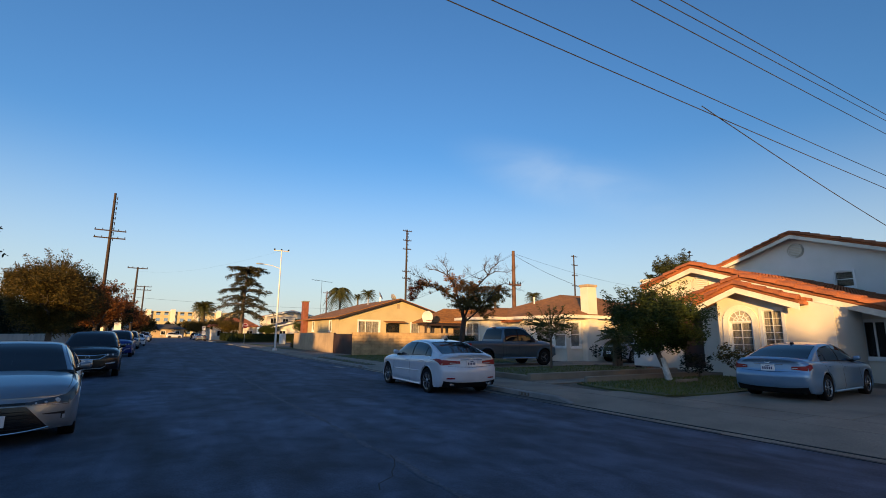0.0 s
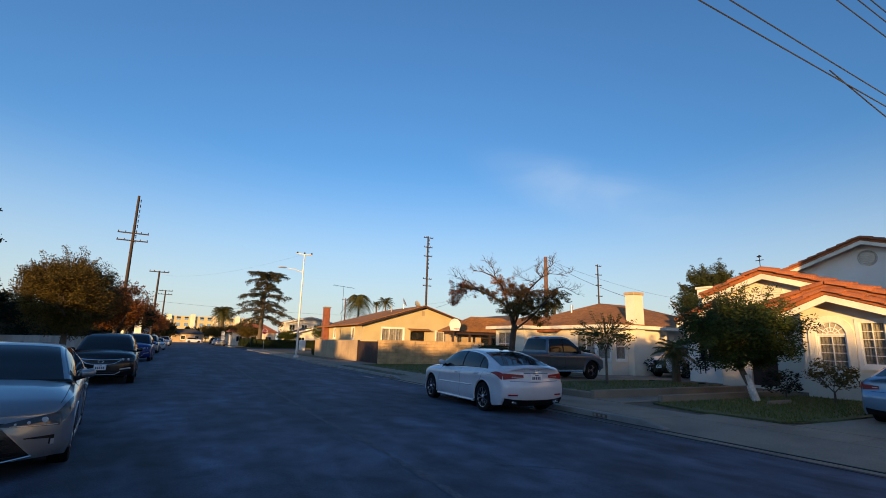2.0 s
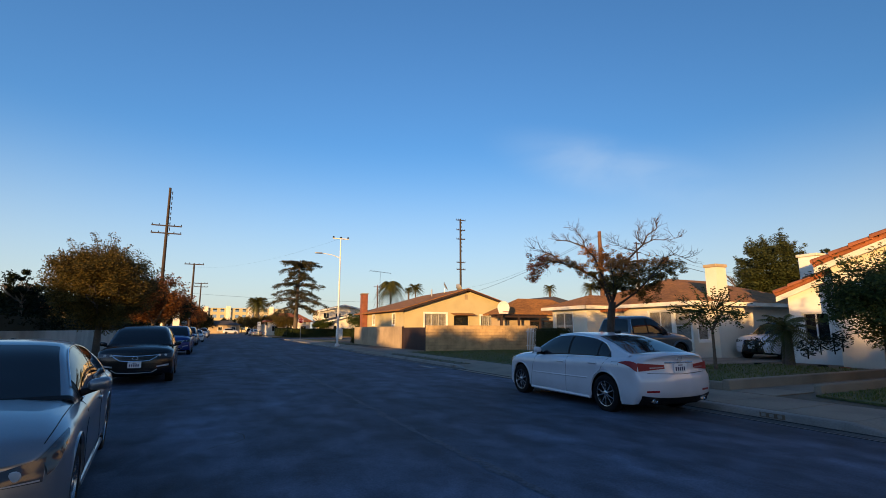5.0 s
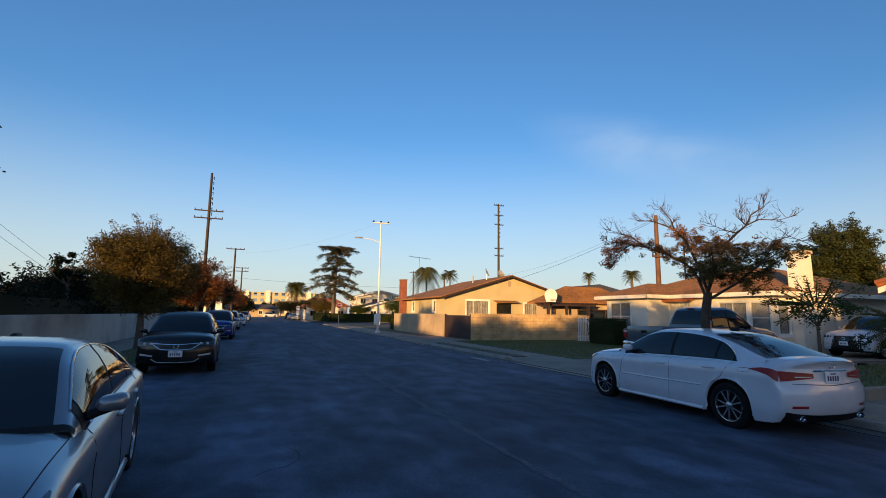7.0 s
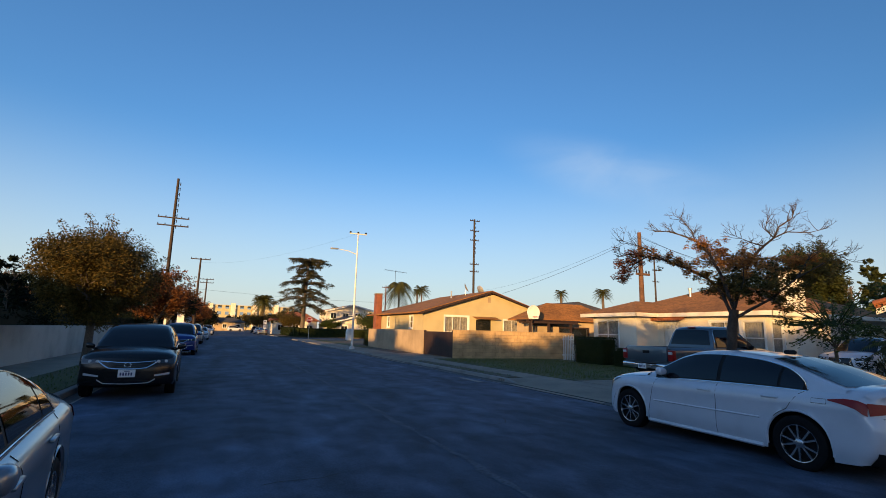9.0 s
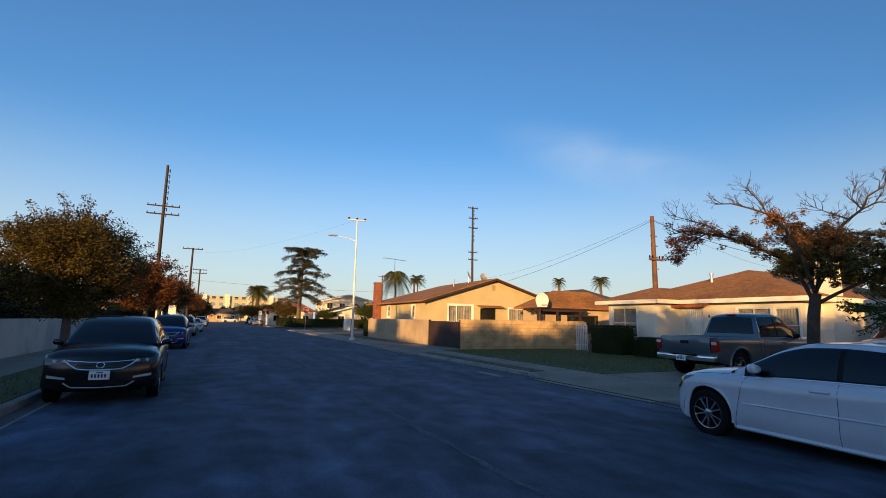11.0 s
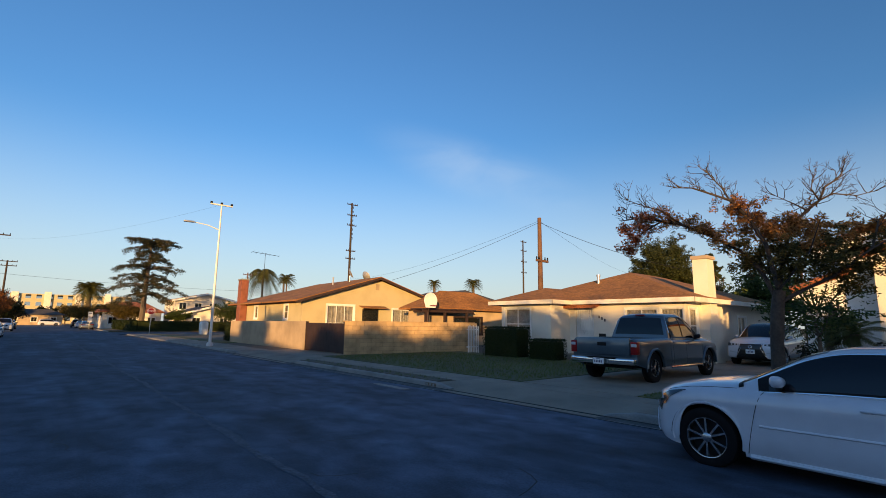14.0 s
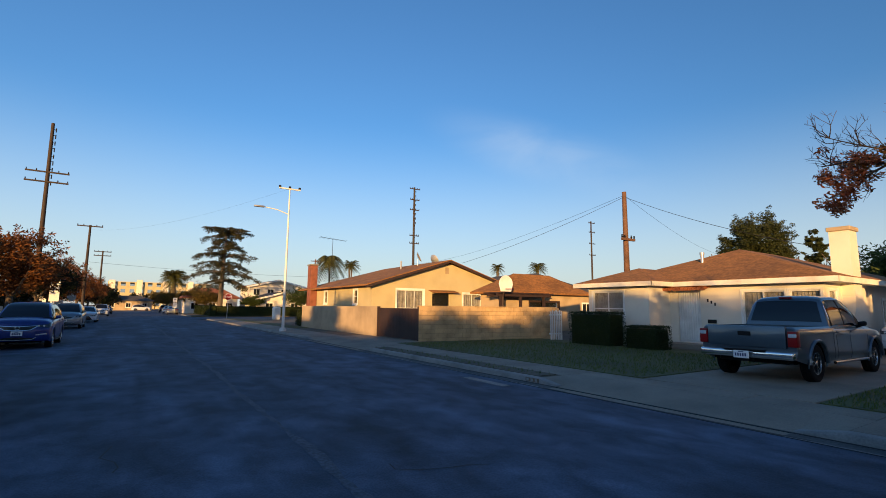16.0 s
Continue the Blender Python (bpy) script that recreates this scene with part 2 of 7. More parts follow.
GLASS = plain("dark_window_glass", (0.02, 0.025, 0.03), 0.04, 0.0, 0.6, 0.28)
CAR_GLASS = plain("tinted_car_glass", (0.004, 0.005, 0.008), 0.03, 0.0, 0.0)
RUBBER = plain("tyre_rubber", (0.008, 0.008, 0.009), 0.85, gloss=0.15)
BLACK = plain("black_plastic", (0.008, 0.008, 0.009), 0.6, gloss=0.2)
GRILLE = plain("gloss_black", (0.01, 0.01, 0.011), 0.25)
CHROME = plain("chrome", (0.75, 0.76, 0.78), 0.12, 1.0)
ALLOY = plain("alloy_rim", (0.5, 0.51, 0.53), 0.25, 0.9)
TAIL = plain("red_lamp_lens", (0.24, 0.008, 0.01), 0.3, 0.0, 0.0, gloss=0.3)
LAMP = plain("clear_lamp_lens", (0.45, 0.48, 0.52), 0.2, 0.0, 0.6)
LAMP_HOUSING = plain("smoked_lamp_housing", (0.04, 0.047, 0.06), 0.1, 0.0, 0.3)
PLATE = plain("plate_white", (0.72, 0.73, 0.75), 0.4)
INK = plain("dark_blue_ink", (0.03, 0.04, 0.12), 0.5)
CURTAIN = paint("pale_curtain", (0.75, 0.72, 0.66), 0.9, 0, 12, 0.08, 4.0, 0.1)

# ---- mesh helpers ----


def box(bm, x0, x1, y0, y1, z0, z1, m=None):
    v = [bm.verts.new(Vector(p) if m is None else m @ Vector(p)) for p in
         ((x0, y0, z0), (x1, y0, z0), (x1, y1, z0), (x0, y1, z0), (x0, y0, z1), (x1, y0, z1), (x1, y1, z1), (x0, y1, z1))]
    for f in ((3, 2, 1, 0), (4, 5, 6, 7), (0, 1, 5, 4), (1, 2, 6, 5), (2, 3, 7, 6), (3, 0, 4, 7)):
        bm.faces.new([v[i] for i in f])
    return bm


def soft_box(x0, x1, y0, y1, z0, z1, r=0.02, seg=2):
    bm = box(bmesh.new(), x0, x1, y0, y1, z0, z1)
    bmesh.ops.bevel(bm, geom=bm.edges[:], offset=r, segments=seg, affect="EDGES", profile=0.5)
    return bm


def tube(bm, pts, radii, seg=8, caps=True):
    """A tapered tube along points."""
    rings = []
    up = Vector((0.13, 0.21, 1)).normalized()
    pts = [Vector(p) for p in pts]
    for i, p in enumerate(pts):
        d = (pts[min(i + 1, len(pts) - 1)] - pts[max(i - 1, 0)]).normalized()
        a = d.cross(up)
        a = a.normalized() if a.length > 1e-4 else d.orthogonal().normalized()
        b = d.cross(a)
        r = radii[i] if hasattr(radii, "__len__") else radii
        rings.append([bm.verts.new(p + (a * math.cos(k * math.tau / seg) + b * math.sin(k * math.tau / seg)) * r) for k in range(seg)])
    for r0, r1 in zip(rings, rings[1:]):
        for k in range(seg):
            bm.faces.new((r0[k], r0[(k + 1) % seg], r1[(k + 1) % seg], r1[k]))
    if caps and seg > 2:
        bm.faces.new(rings[0][::-1])
        bm.faces.new(rings[-1])
    return bm


def sheet(bm, pts):
    bm.faces.new([bm.verts.new(p) for p in pts])
    return bm


def slab(bm, pts, thick):
    """A flat polygon given thickness downwards along z."""
    top = [bm.verts.new(p) for p in pts]
    low = [bm.verts.new(Vector(p) - Vector((0, 0, thick))) for p in pts]
    bm.faces.new(top)
    bm.faces.new(low[::-1])
    for i in range(len(pts)):
        j = (i + 1) % len(pts)
        bm.faces.new((top[j], top[i], low[i], low[j]))
    return bm


def finish(bm, name, material, smooth=False):
    bmesh.ops.recalc_face_normals(bm, faces=bm.faces[:])
    me = bpy.data.meshes.new(name)
    bm.to_mesh(me)
    bm.free()
    me.materials.append(material)
    if smooth:
        for p in me.polygons:
            p.use_smooth = True
        me.set_sharp_from_angle(angle=radians(38))
    return me


def part(name, bm, material, parent, label="", smooth=False):
    ob = new(name, finish(bm, name, material, smooth))
    ob.parent = parent
    if label:
        ob["label"] = label
    return ob


def thing(name, m, label, category, group="", kind=""):
    ob = new(name)
    ob.empty_display_size = 0.2
    ob.matrix_world = m
    return tagged(ob, label, category, group, kind)


def solid(name, bm, material, label, category, group="", kind="", smooth=False):
    return tagged(new(name, finish(bm, name, material, smooth)), label, category, group, kind)


SLOPES = {}


def curve(keys, x):
    """A smooth profile through keys of (x, value), with no overshoot."""
    keys = tuple(keys)
    if x <= keys[0][0]:
        return keys[0][1]
    if x >= keys[-1][0]:
        return keys[-1][1]
    if keys not in SLOPES:
        d = [(b[1] - a[1]) / (b[0] - a[0]) for a, b in zip(keys, keys[1:])]
        SLOPES[keys] = [d[0]] + [0.0 if a * b <= 0 else 2 * a * b / (a + b) for a, b in zip(d, d[1:])] + [d[-1]]
    m = SLOPES[keys]
    for i in range(len(keys) - 1):
        (a, va), (b, vb) = keys[i], keys[i + 1]
        if x <= b:
            h = b - a
            s = (x - a) / h
            return va * (1 + 2 * s) * (1 - s) ** 2 + m[i] * h * s * (1 - s) ** 2 + vb * s * s * (3 - 2 * s) + m[i + 1] * h * s * s * (s - 1)


def straight(keys, x):
    return float(np.interp(x, [k[0] for k in keys], [k[1] for k in keys]))

# ---- vehicles ----


class Shape:
    """A car body as smooth profiles along its length; the nose points to +x, the wheels stand at z = 0."""

    def __init__(self, front, rear, axle_f, axle_r, half, belt, deck, roof, roof_half, sill=0.2, wheel=0.33, arch=0.375, bed=None, end_half=0.8, nose_half=0.74, bow=0.26, tail_bow=0.16, lip=0.1, prof=None, tail_prof=None, screen_bow=0.16):
        self.front, self.rear, self.axles, self.half = front, rear, (axle_f, axle_r), half
        self.belt, self.deck, self.roof, self.roof_half = belt, deck, roof, roof_half
        self.sill, self.wheel, self.arch, self.bed, self.end_half, self.nose_half = sill, wheel, arch, bed, end_half, nose_half
        self.tall, self.bow, self.tail_bow, self.lip, self.screen_bow = max(v for _, v in roof), bow, tail_bow, lip, screen_bow
        self.prof, self.tail_prof = prof or [(0.0, 0.0), (1.0, 0.0)], tail_prof or [(0.0, 0.0), (1.0, 0.0)]

    def hw(self, x):
        f, r = self.front - x, x - self.rear
        k = 1.0
        if f < 0.8:
            k = min(k, self.nose_half + (1 - self.nose_half) * math.sqrt(max(0, 1 - (1 - f / 0.8) ** 2)))
        if r < 0.6:
            k = min(k, self.end_half + (1 - self.end_half) * math.sqrt(max(0, 1 - (1 - r / 0.6) ** 2)))
        return self.half * k

    def low(self, x):
        z = self.sill
        for a in self.axles:
            d = abs(x - a)
            if d < self.arch:
                z = max(z, self.wheel + math.sqrt(self.arch**2 - d * d))
        ends = min(self.front - x, x - self.rear)
        return max(z, self.sill + self.lip * max(0, 1 - ends / 0.5))

    def warp(self, x, y, z):
        """Bows both ends in plan and gives them their upright profile."""
        u = min(1.0, abs(y) / self.half) ** 2.2
        f, r = (x - self.front + 0.9) / 0.9, (self.rear + 0.8 - x) / 0.8
        q = x
        if f > 0:
            q += -self.bow * f * f * u + max(0.0, 1 - (self.front - x) / 0.3) * straight(self.prof, z)
        if r > 0:
            q += self.tail_bow * r * r * u - max(0.0, 1 - (x - self.rear) / 0.22) * straight(self.tail_prof, z)
        return q

    def skin(self, x, p):
        """A point of the body: p runs from the sill (0) over the shoulder (6) to the middle of the deck (10)."""
        h, z0, z1, zc = self.hw(x), self.low(x), curve(self.belt, x), curve(self.deck, x)
        rise = z1 - self.sill
        zs = [z0] + [max(z0 + 0.004 * k, self.sill + rise * f) for k, f in enumerate((0.2, 0.45, 0.66, 0.82, 0.94), 1)] + [z1]
        ys = [0.955, 0.995, 0.99, 0.982, 0.985, 0.955, 0.9]
        if self.bed and self.bed[0] < x < self.bed[1]:
            ys += [0.86, 0.85, 0.4, 0.0]
            zs += [z1, self.bed[2], self.bed[2], self.bed[2]]
        else:
            ys += [0.78, 0.5, 0.25, 0.0]
            zs += [z1 + (zc - z1) * f for f in (0.5, 0.85, 0.96, 1.0)]
        i = min(int(p), 9)
        s = p - i
        y, z = h * (ys[i] * (1 - s) + ys[i + 1] * s), zs[i] * (1 - s) + zs[i + 1] * s
        return Vector((self.warp(x, y, z), y, z))

    def cabin(self, x, p):
        """A point of the cabin: p runs from the belt (0) to the middle of the roof (1)."""
        h, z0, zr = self.hw(x), curve(self.belt, x) - 0.02, curve(self.roof, x)
        wb = h * 0.9
        k = max(0.0, min(1.0, (zr - z0) / (self.tall - z0)))
        wr = self.roof_half * k + wb * 0.97 * (1 - k)
        side = ((0, wb), (0.3, wb + (wr - wb) * 0.4), (0.55, wr), (0.68, wr * 0.88), (0.84, wr * 0.48), (1.0, 0))
        rise = zr - z0
        up = ((0, z0), (0.3, z0 + rise * 0.52), (0.55, z0 + rise * 0.885), (0.68, z0 + rise * 0.955), (0.84, z0 + rise * 0.99), (1.0, zr))
        y, z = curve(side, p), curve(up, p)
        u = (y / self.half) ** 2
        q = x - self.screen_bow * max(0.0, min(1.0, (x - 0.1) / 0.9)) * u + 0.12 * max(0.0, min(1.0, (-0.6 - x) / 1.2)) * u
        return Vector((q, y, z))

    def face(self, y, z):
        """How far forward the front end lies at a place y, z of it."""
        return self.warp(self.front, y, z)

    def tail(self, y, z):
        return self.warp(self.rear, y, z)


def fascia(s, y0, y1, low, high, off=0.006, ny=12, nz=5, sides=(1,), rear=False):
    """A panel that lies on a car's bowed front or rear end between two lines over y."""
    b = bmesh.new()
    end = s.tail if rear else s.face
    off = -off if rear else off
    for side in sides:
        grid = []
        for i in range(ny + 1):
            y = y0 + (y1 - y0) * i / ny
            lo, hi = low(y), high(y)
            zs = [lo + (hi - lo) * j / nz for j in range(nz + 1)]
            grid.append([b.verts.new((end(y, z) + off, y * side, z)) for z in zs])
        for r0, r1 in zip(grid, grid[1:]):
            for j in range(nz):
                b.faces.new((r0[j], r1[j], r1[j + 1], r0[j + 1]) if side > 0 else (r0[j], r0[j + 1], r1[j + 1], r1[j]))
    return b


def face_line(s, pts, r, off=0.006, rear=False):
    """A rod along points y, z of the front or rear end."""
    fine = []
    end = s.tail if rear else s.face
    off = -off if rear else off
    for (ya, za), (yb, zb) in zip(pts, pts[1:]):
        for k in range(6):
            y, z = ya + (yb - ya) * k / 6, za + (zb - za) * k / 6
            fine.append((end(y, z) + off, y, z))
    y, z = pts[-1]
    fine.append((end(y, z) + off, y, z))
    return tube(bmesh.new(), fine, r, 6)


def patch(bm, surf, x0, x1, low, high, off=0.008, nx=14, npp=5, sides=(1, -1)):
    """A panel that lies off the surface; low and high give p at a place x."""
    for s in sides:
        grid = []
        for i in range(nx + 1):
            x = x0 + (x1 - x0) * i / nx
            a, b = low(x), high(x)
            row = []
            for j in range(npp + 1):
                p = a + (b - a) * j / npp
                q = surf(x, p)
                du = surf(x + 0.01, p) - surf(x - 0.01, p)
                dv = surf(x, min(p + 0.02, 10)) - surf(x, max(p - 0.02, 0))
                n = du.cross(dv)
                n = n.normalized() if n.length > 1e-9 else Vector((0, 0, 1))
                if n.y + n.z < 0 and abs(n.x) < 0.98:
                    n = -n
                q = q + n * off
                row.append(bm.verts.new((q.x, q.y * s, q.z)))
            grid.append(row)
        for r0, r1 in zip(grid, grid[1:]):
            for j in range(npp):
                bm.faces.new((r0[j], r1[j], r1[j + 1], r0[j + 1]))
    return bm


def flat(v):
    return lambda x: v


def slope(xa, va, xb, vb):
    return lambda x: va + (vb - va) * (x - xa) / (xb - xa)


def lathe(bm, profile, seg=28, m=Matrix()):
    """Turns (radius, y) points round the y axis."""
    rings = [[bm.verts.new(m @ Vector((r * math.cos(k * math.tau / seg), y, r * math.sin(k * math.tau / seg)))) for k in range(seg)] for r, y in profile]
    for r0, r1 in zip(rings, rings[1:]):
        for k in range(seg):
            bm.faces.new((r0[k], r0[(k + 1) % seg], r1[(k + 1) % seg], r1[k]))
    return bm


def wheel(parent, x, y, side, r, spokes=10, rim_mat=None, hub=0.68):
    """One wheel: tyre, with its rim and twin spokes below it."""
    rr = r * hub
    t = lathe(bmesh.new(), [(rr, -0.09), (r * 0.9, -0.1), (r * 0.97, -0.09), (r, -0.06), (r, -0.025), (r * 0.985, -0.022), (r, -0.019), (r, 0.019), (r * 0.985, 0.022), (r, 0.025), (r, 0.06), (r * 0.97, 0.09), (r * 0.9, 0.102), (r * 0.8, 0.104), (rr, 0.09)], 36)
    tyre = part("wheel", t, RUBBER, parent, smooth=True)
    tyre.matrix_local = Matrix.Translation((x, y, r)) @ (Matrix() if side > 0 else Matrix.Rotation(math.pi, 4, "Z"))
    b = lathe(bmesh.new(), [(rr, 0.085), (rr * 0.95, 0.09), (rr * 0.93, 0.06), (rr * 0.92, 0.02), (0.0, 0.015)], 32)
    part("rim_barrel", b, BLACK, tyre, smooth=True)
    b = lathe(bmesh.new(), [(rr, 0.086), (rr * 0.985, 0.096), (rr * 0.95, 0.094), (rr * 0.93, 0.07)], 36)
    pairs = spokes // 2
    for k in range(pairs):
        for sgn in (-1, 1):
            a = k * math.tau / pairs + sgn * 0.13
            m = Matrix.Rotation(a, 4, "Y") @ Matrix.Translation((0.03, 0, 0)) @ Matrix.Rotation(sgn * 0.16, 4, "Y")
            box(b, 0.0, rr * 0.95 - 0.03, 0.05, 0.082, -0.011, 0.011, m)
    lathe(b, [(0.052, 0.05), (0.052, 0.086), (0.04, 0.094), (0.0, 0.094)], 16)
    part("rim", b, rim_mat or ALLOY, tyre, "alloy rim with thin twin spokes", smooth=True)
    return tyre


def plate(parent, x, y, z, turn, tilt=0.0, bars=5):
    m = Matrix.Translation((x, y, z)) @ Matrix.Rotation(turn, 4, "Z") @ Matrix.Rotation(tilt, 4, "Y")
    b = soft_box(-0.006, 0.006, -0.155, 0.155, -0.078, 0.078, 0.004, 1)
    ob = part("number_plate", b, PLATE, parent, "white number plate with dark bars")
    ob.matrix_local = m
    for k in range(bars):
        y0 = -0.12 + k * 0.24 / bars
        part("plate_bar", box(bmesh.new(), 0.0065, 0.008, y0, y0 + 0.03, -0.04, 0.025), INK, ob)
    part("plate_bar", box(bmesh.new(), 0.0065, 0.008, -0.05, 0.05, 0.045, 0.062), INK, ob)
    return ob


def car_body(c, s, colour, step=0.035, windows=(), screen=(0.2, 1.0), backlight=(-1.9, -1.2), seams=(), glass=None, roof_mat=None, band=None):
    """The painted shell, cabin and glazing of a car; band: the ends of the side glazing and its rear taper."""
    n = int((s.front - s.rear) / step)
    xs = [s.rear + (s.front - s.rear) * i / n for i in range(n + 1)]
    for a in s.axles:
        xs += [a - s.arch - 0.002, a - s.arch + 0.004, a + s.arch - 0.004, a + s.arch + 0.002, a - s.arch + 0.015, a + s.arch - 0.015]
    if s.bed:
        xs += [s.bed[0] - 0.001, s.bed[0] + 0.001, s.bed[1] - 0.001, s.bed[1] + 0.001]
    xs.sort()
    b = bmesh.new()
    rows = []
    ps = [0, 0.5, 1, 1.5, 2, 2.5, 3, 3.5, 4, 4.5, 5, 5.5, 6, 6.5, 7, 7.5, 8, 8.5, 9, 10]
    for x in xs:
        half = [s.skin(x, p) for p in ps]
        rows.append([b.verts.new(v) for v in half] + [b.verts.new((v.x, -v.y, v.z)) for v in half[-2::-1]])
    for r0, r1 in zip(rows, rows[1:]):
        for j in range(len(r0) - 1):
            b.faces.new((r0[j], r1[j], r1[j + 1], r0[j + 1]))
    # both ends, as level rows across the car
    for row, end in ((rows[0], s.tail), (rows[-1], s.face)):
        last, cols = None, 18
        for i in range(len(ps)):
            p, q = row[i], row[len(row) - 1 - i]
            if p is q:
                for k in range(cols):
                    b.faces.new((last[k], last[k + 1], p))
                break
            line = [p] + [b.verts.new((end(p.co.y * (1 - 2 * k / cols), p.co.z), p.co.y * (1 - 2 * k / cols), p.co.z)) for k in range(1, cols)] + [q]
            if last:
                for k in range(cols):
                    b.faces.new((last[k], last[k + 1], line[k + 1], line[k]))
            last = line
    bmesh.ops.recalc_face_normals(b, faces=b.faces[:])
    body = part("body", b, colour, c, smooth=True)
    # cabin shell
    b = bmesh.new()
    x0, x1 = s.roof[0][0], s.roof[-1][0]
    rows = []
    for i in range(65):
        x = x0 + (x1 - x0) * i / 64
        half = [s.cabin(x, p) for p in (0, 0.1, 0.2, 0.3, 0.4, 0.48, 0.55, 0.6, 0.64, 0.68, 0.76, 0.84, 0.92, 1.0)]
        rows.append([b.verts.new(v) for v in half] + [b.verts.new((v.x, -v.y, v.z)) for v in half[-2::-1]])
    for r0, r1 in zip(rows, rows[1:]):
        for j in range(len(r0) - 1):
            b.faces.new((r0[j], r1[j], r1[j + 1], r0[j + 1]))
    part("roof", b, roof_mat or colour, c, smooth=True)
    g = glass or CAR_GLASS
    part("windscreen", patch(bmesh.new(), s.cabin, *screen, flat(0.645), flat(1.0), 0.008, 16, 10), g, c, smooth=True)
    part("rear_window", patch(bmesh.new(), s.cabin, *backlight, flat(0.66), flat(1.0), 0.008, 16, 10), g, c, smooth=True)
    part("cowl", patch(bmesh.new(), s.cabin, screen[1] - 0.005, x1 - 0.002, flat(0.3), flat(1.0), 0.01, 4, 10), BLACK, c, "black plastic cowl under the windscreen", True)
    for side in (1, -1):
        low, high = flat(0.05), flat(0.52)
        if band:
            xr, xf, taper, floor = band

            def high(x):
                k = max(0.0, min(1.0, (x - xr) / taper))
                return floor + (0.525 - floor) * math.sqrt(1 - (1 - k) ** 2)

            def glass_high(x):
                return max(0.075, high(x) - 0.02)

            part("window_surround", patch(bmesh.new(), s.cabin, xr, xf, low, high, 0.004, 44, 4, (side,)), BLACK, c, "black window surround", True)
            b = bmesh.new()
            for fn in (low, high):
                pts = [s.cabin(xr + (xf - xr) * k / 44, fn(xr + (xf - xr) * k / 44)) for k in range(45)]
                tube(b, [(q.x, (q.y + 0.007) * side, q.z) for q in pts], 0.008, 6)
            part("window_trim", b, CHROME, c, "bright trim round the side windows", True)
        else:
            glass_high = flat(0.5)
        for a, bb in windows:
            part("side_window", patch(bmesh.new(), s.cabin, a, bb, flat(0.075), glass_high, 0.008, 14, 4, (side,)), g, c, smooth=True)
        for sx in seams:
            lean = sx if isinstance(sx, tuple) else (sx, sx)
            b = bmesh.new()
            pts = [s.skin(lean[0] + (lean[1] - lean[0]) * k / 8, 0.3 + 5.6 * k / 8) for k in range(9)]
            tube(b, [(p.x, p.y * side, p.z) for p in pts], 0.004, 4)
            part("door_gap", b, BLACK, c)
        b = bmesh.new()
        pts = [s.skin(x1 - 0.1 + (s.front - 0.12 - x1) * k / 12, 6.25) for k in range(13)]
        tube(b, [(p.x, p.y * side, p.z + 0.001) for p in pts], 0.0035, 4)
        part("bonnet_gap", b, BLACK, c)
        for a in s.axles:
            b = bmesh.new()
            pts = []
            for k in range(25):
                ang = math.pi * (-0.06 + 1.12 * k / 24)
                px = a + (s.arch - 0.004) * math.cos(ang)
                pts.append((px, (s.hw(px) * 0.985 - 0.012) * side, s.wheel + (s.arch - 0.004) * math.sin(ang)))
            tube(b, pts, 0.016, 6)
            part("arch_lip", b, colour, c, smooth=True)
            b = bmesh.new()
            ring_pts = [(a + (s.arch + 0.012) * math.cos(math.pi * k / 12), s.wheel + (s.arch + 0.012) * math.sin(math.pi * k / 12)) for k in range(13)]
            for (xa, za), (xb, zb) in zip(ring_pts, ring_pts[1:]):
                sheet(b, [(xa, (s.half - 0.02) * side, za), (xb, (s.half - 0.02) * side, zb), (xb, (s.half - 0.32) * side, zb), (xa, (s.half - 0.32) * side, za)])
            part("arch_liner", b, RUBBER, c)
    # underside
    u = soft_box(s.rear + 0.25, s.front - 0.45, -s.half + 0.27, s.half - 0.27, s.sill - 0.02, 0.62, 0.03, 1)
    part("underbody", u, BLACK, c)
    return body


def strip(c, s, x0, x1, p, mat, name="moulding", r=0.012, label="", off=0.0):
    for side in (1, -1):
        b = bmesh.new()
        pts = [s.skin(x0 + (x1 - x0) * k / 12, p) for k in range(13)]
        tube(b, [(q.x, (q.y + off) * side, q.z) for q in pts], r, 6)
        part(name, b, mat, c, label, smooth=True)


def mirrors(c, s, x, colour, z=None):
    for side in (1, -1):
        q = s.cabin(x, 0.05)
        b = soft_box(-0.075, 0.075, 0.05, 0.23, 0.0, 0.125, 0.05, 3)
        for v in b.verts:
            f = (v.co.y - 0.06) / 0.21
            v.co.z = 0.062 + (v.co.z - 0.062) * (0.8 + 0.25 * f) + 0.015 * f
            v.co.x = v.co.x * (1.0 - 0.2 * f) - 0.03 * f
        stalk = tube(bmesh.new(), [(0.02, -0.05, -0.03), (0.01, 0.06, 0.01), (0.0, 0.14, 0.03)], [0.045, 0.03, 0.022], 8)
        for bm_ in (b, stalk):
            for v in bm_.verts:
                v.co = Vector((q.x + v.co.x, (q.y + v.co.y - 0.02) * side, q.z + v.co.z + (0.02 if z is None else z)))
        m_ = part("wing_mirror", b, colour, c, smooth=True)
        part("stalk", stalk, BLACK, m_, "black mirror stalk", True)


def handles(c, s, xs, mat, p=4.35):
    for side in (1, -1):
        for x in xs:
            q = s.skin(x, p)
            b = soft_box(-0.11, 0.11, 0.0, 0.035, -0.014, 0.014, 0.012, 2)
            for v in b.verts:
                v.co = Vector((q.x + v.co.x, (q.y + v.co.y) * side, q.z + v.co.z))
            part("door_handle", b, mat, c, smooth=True)


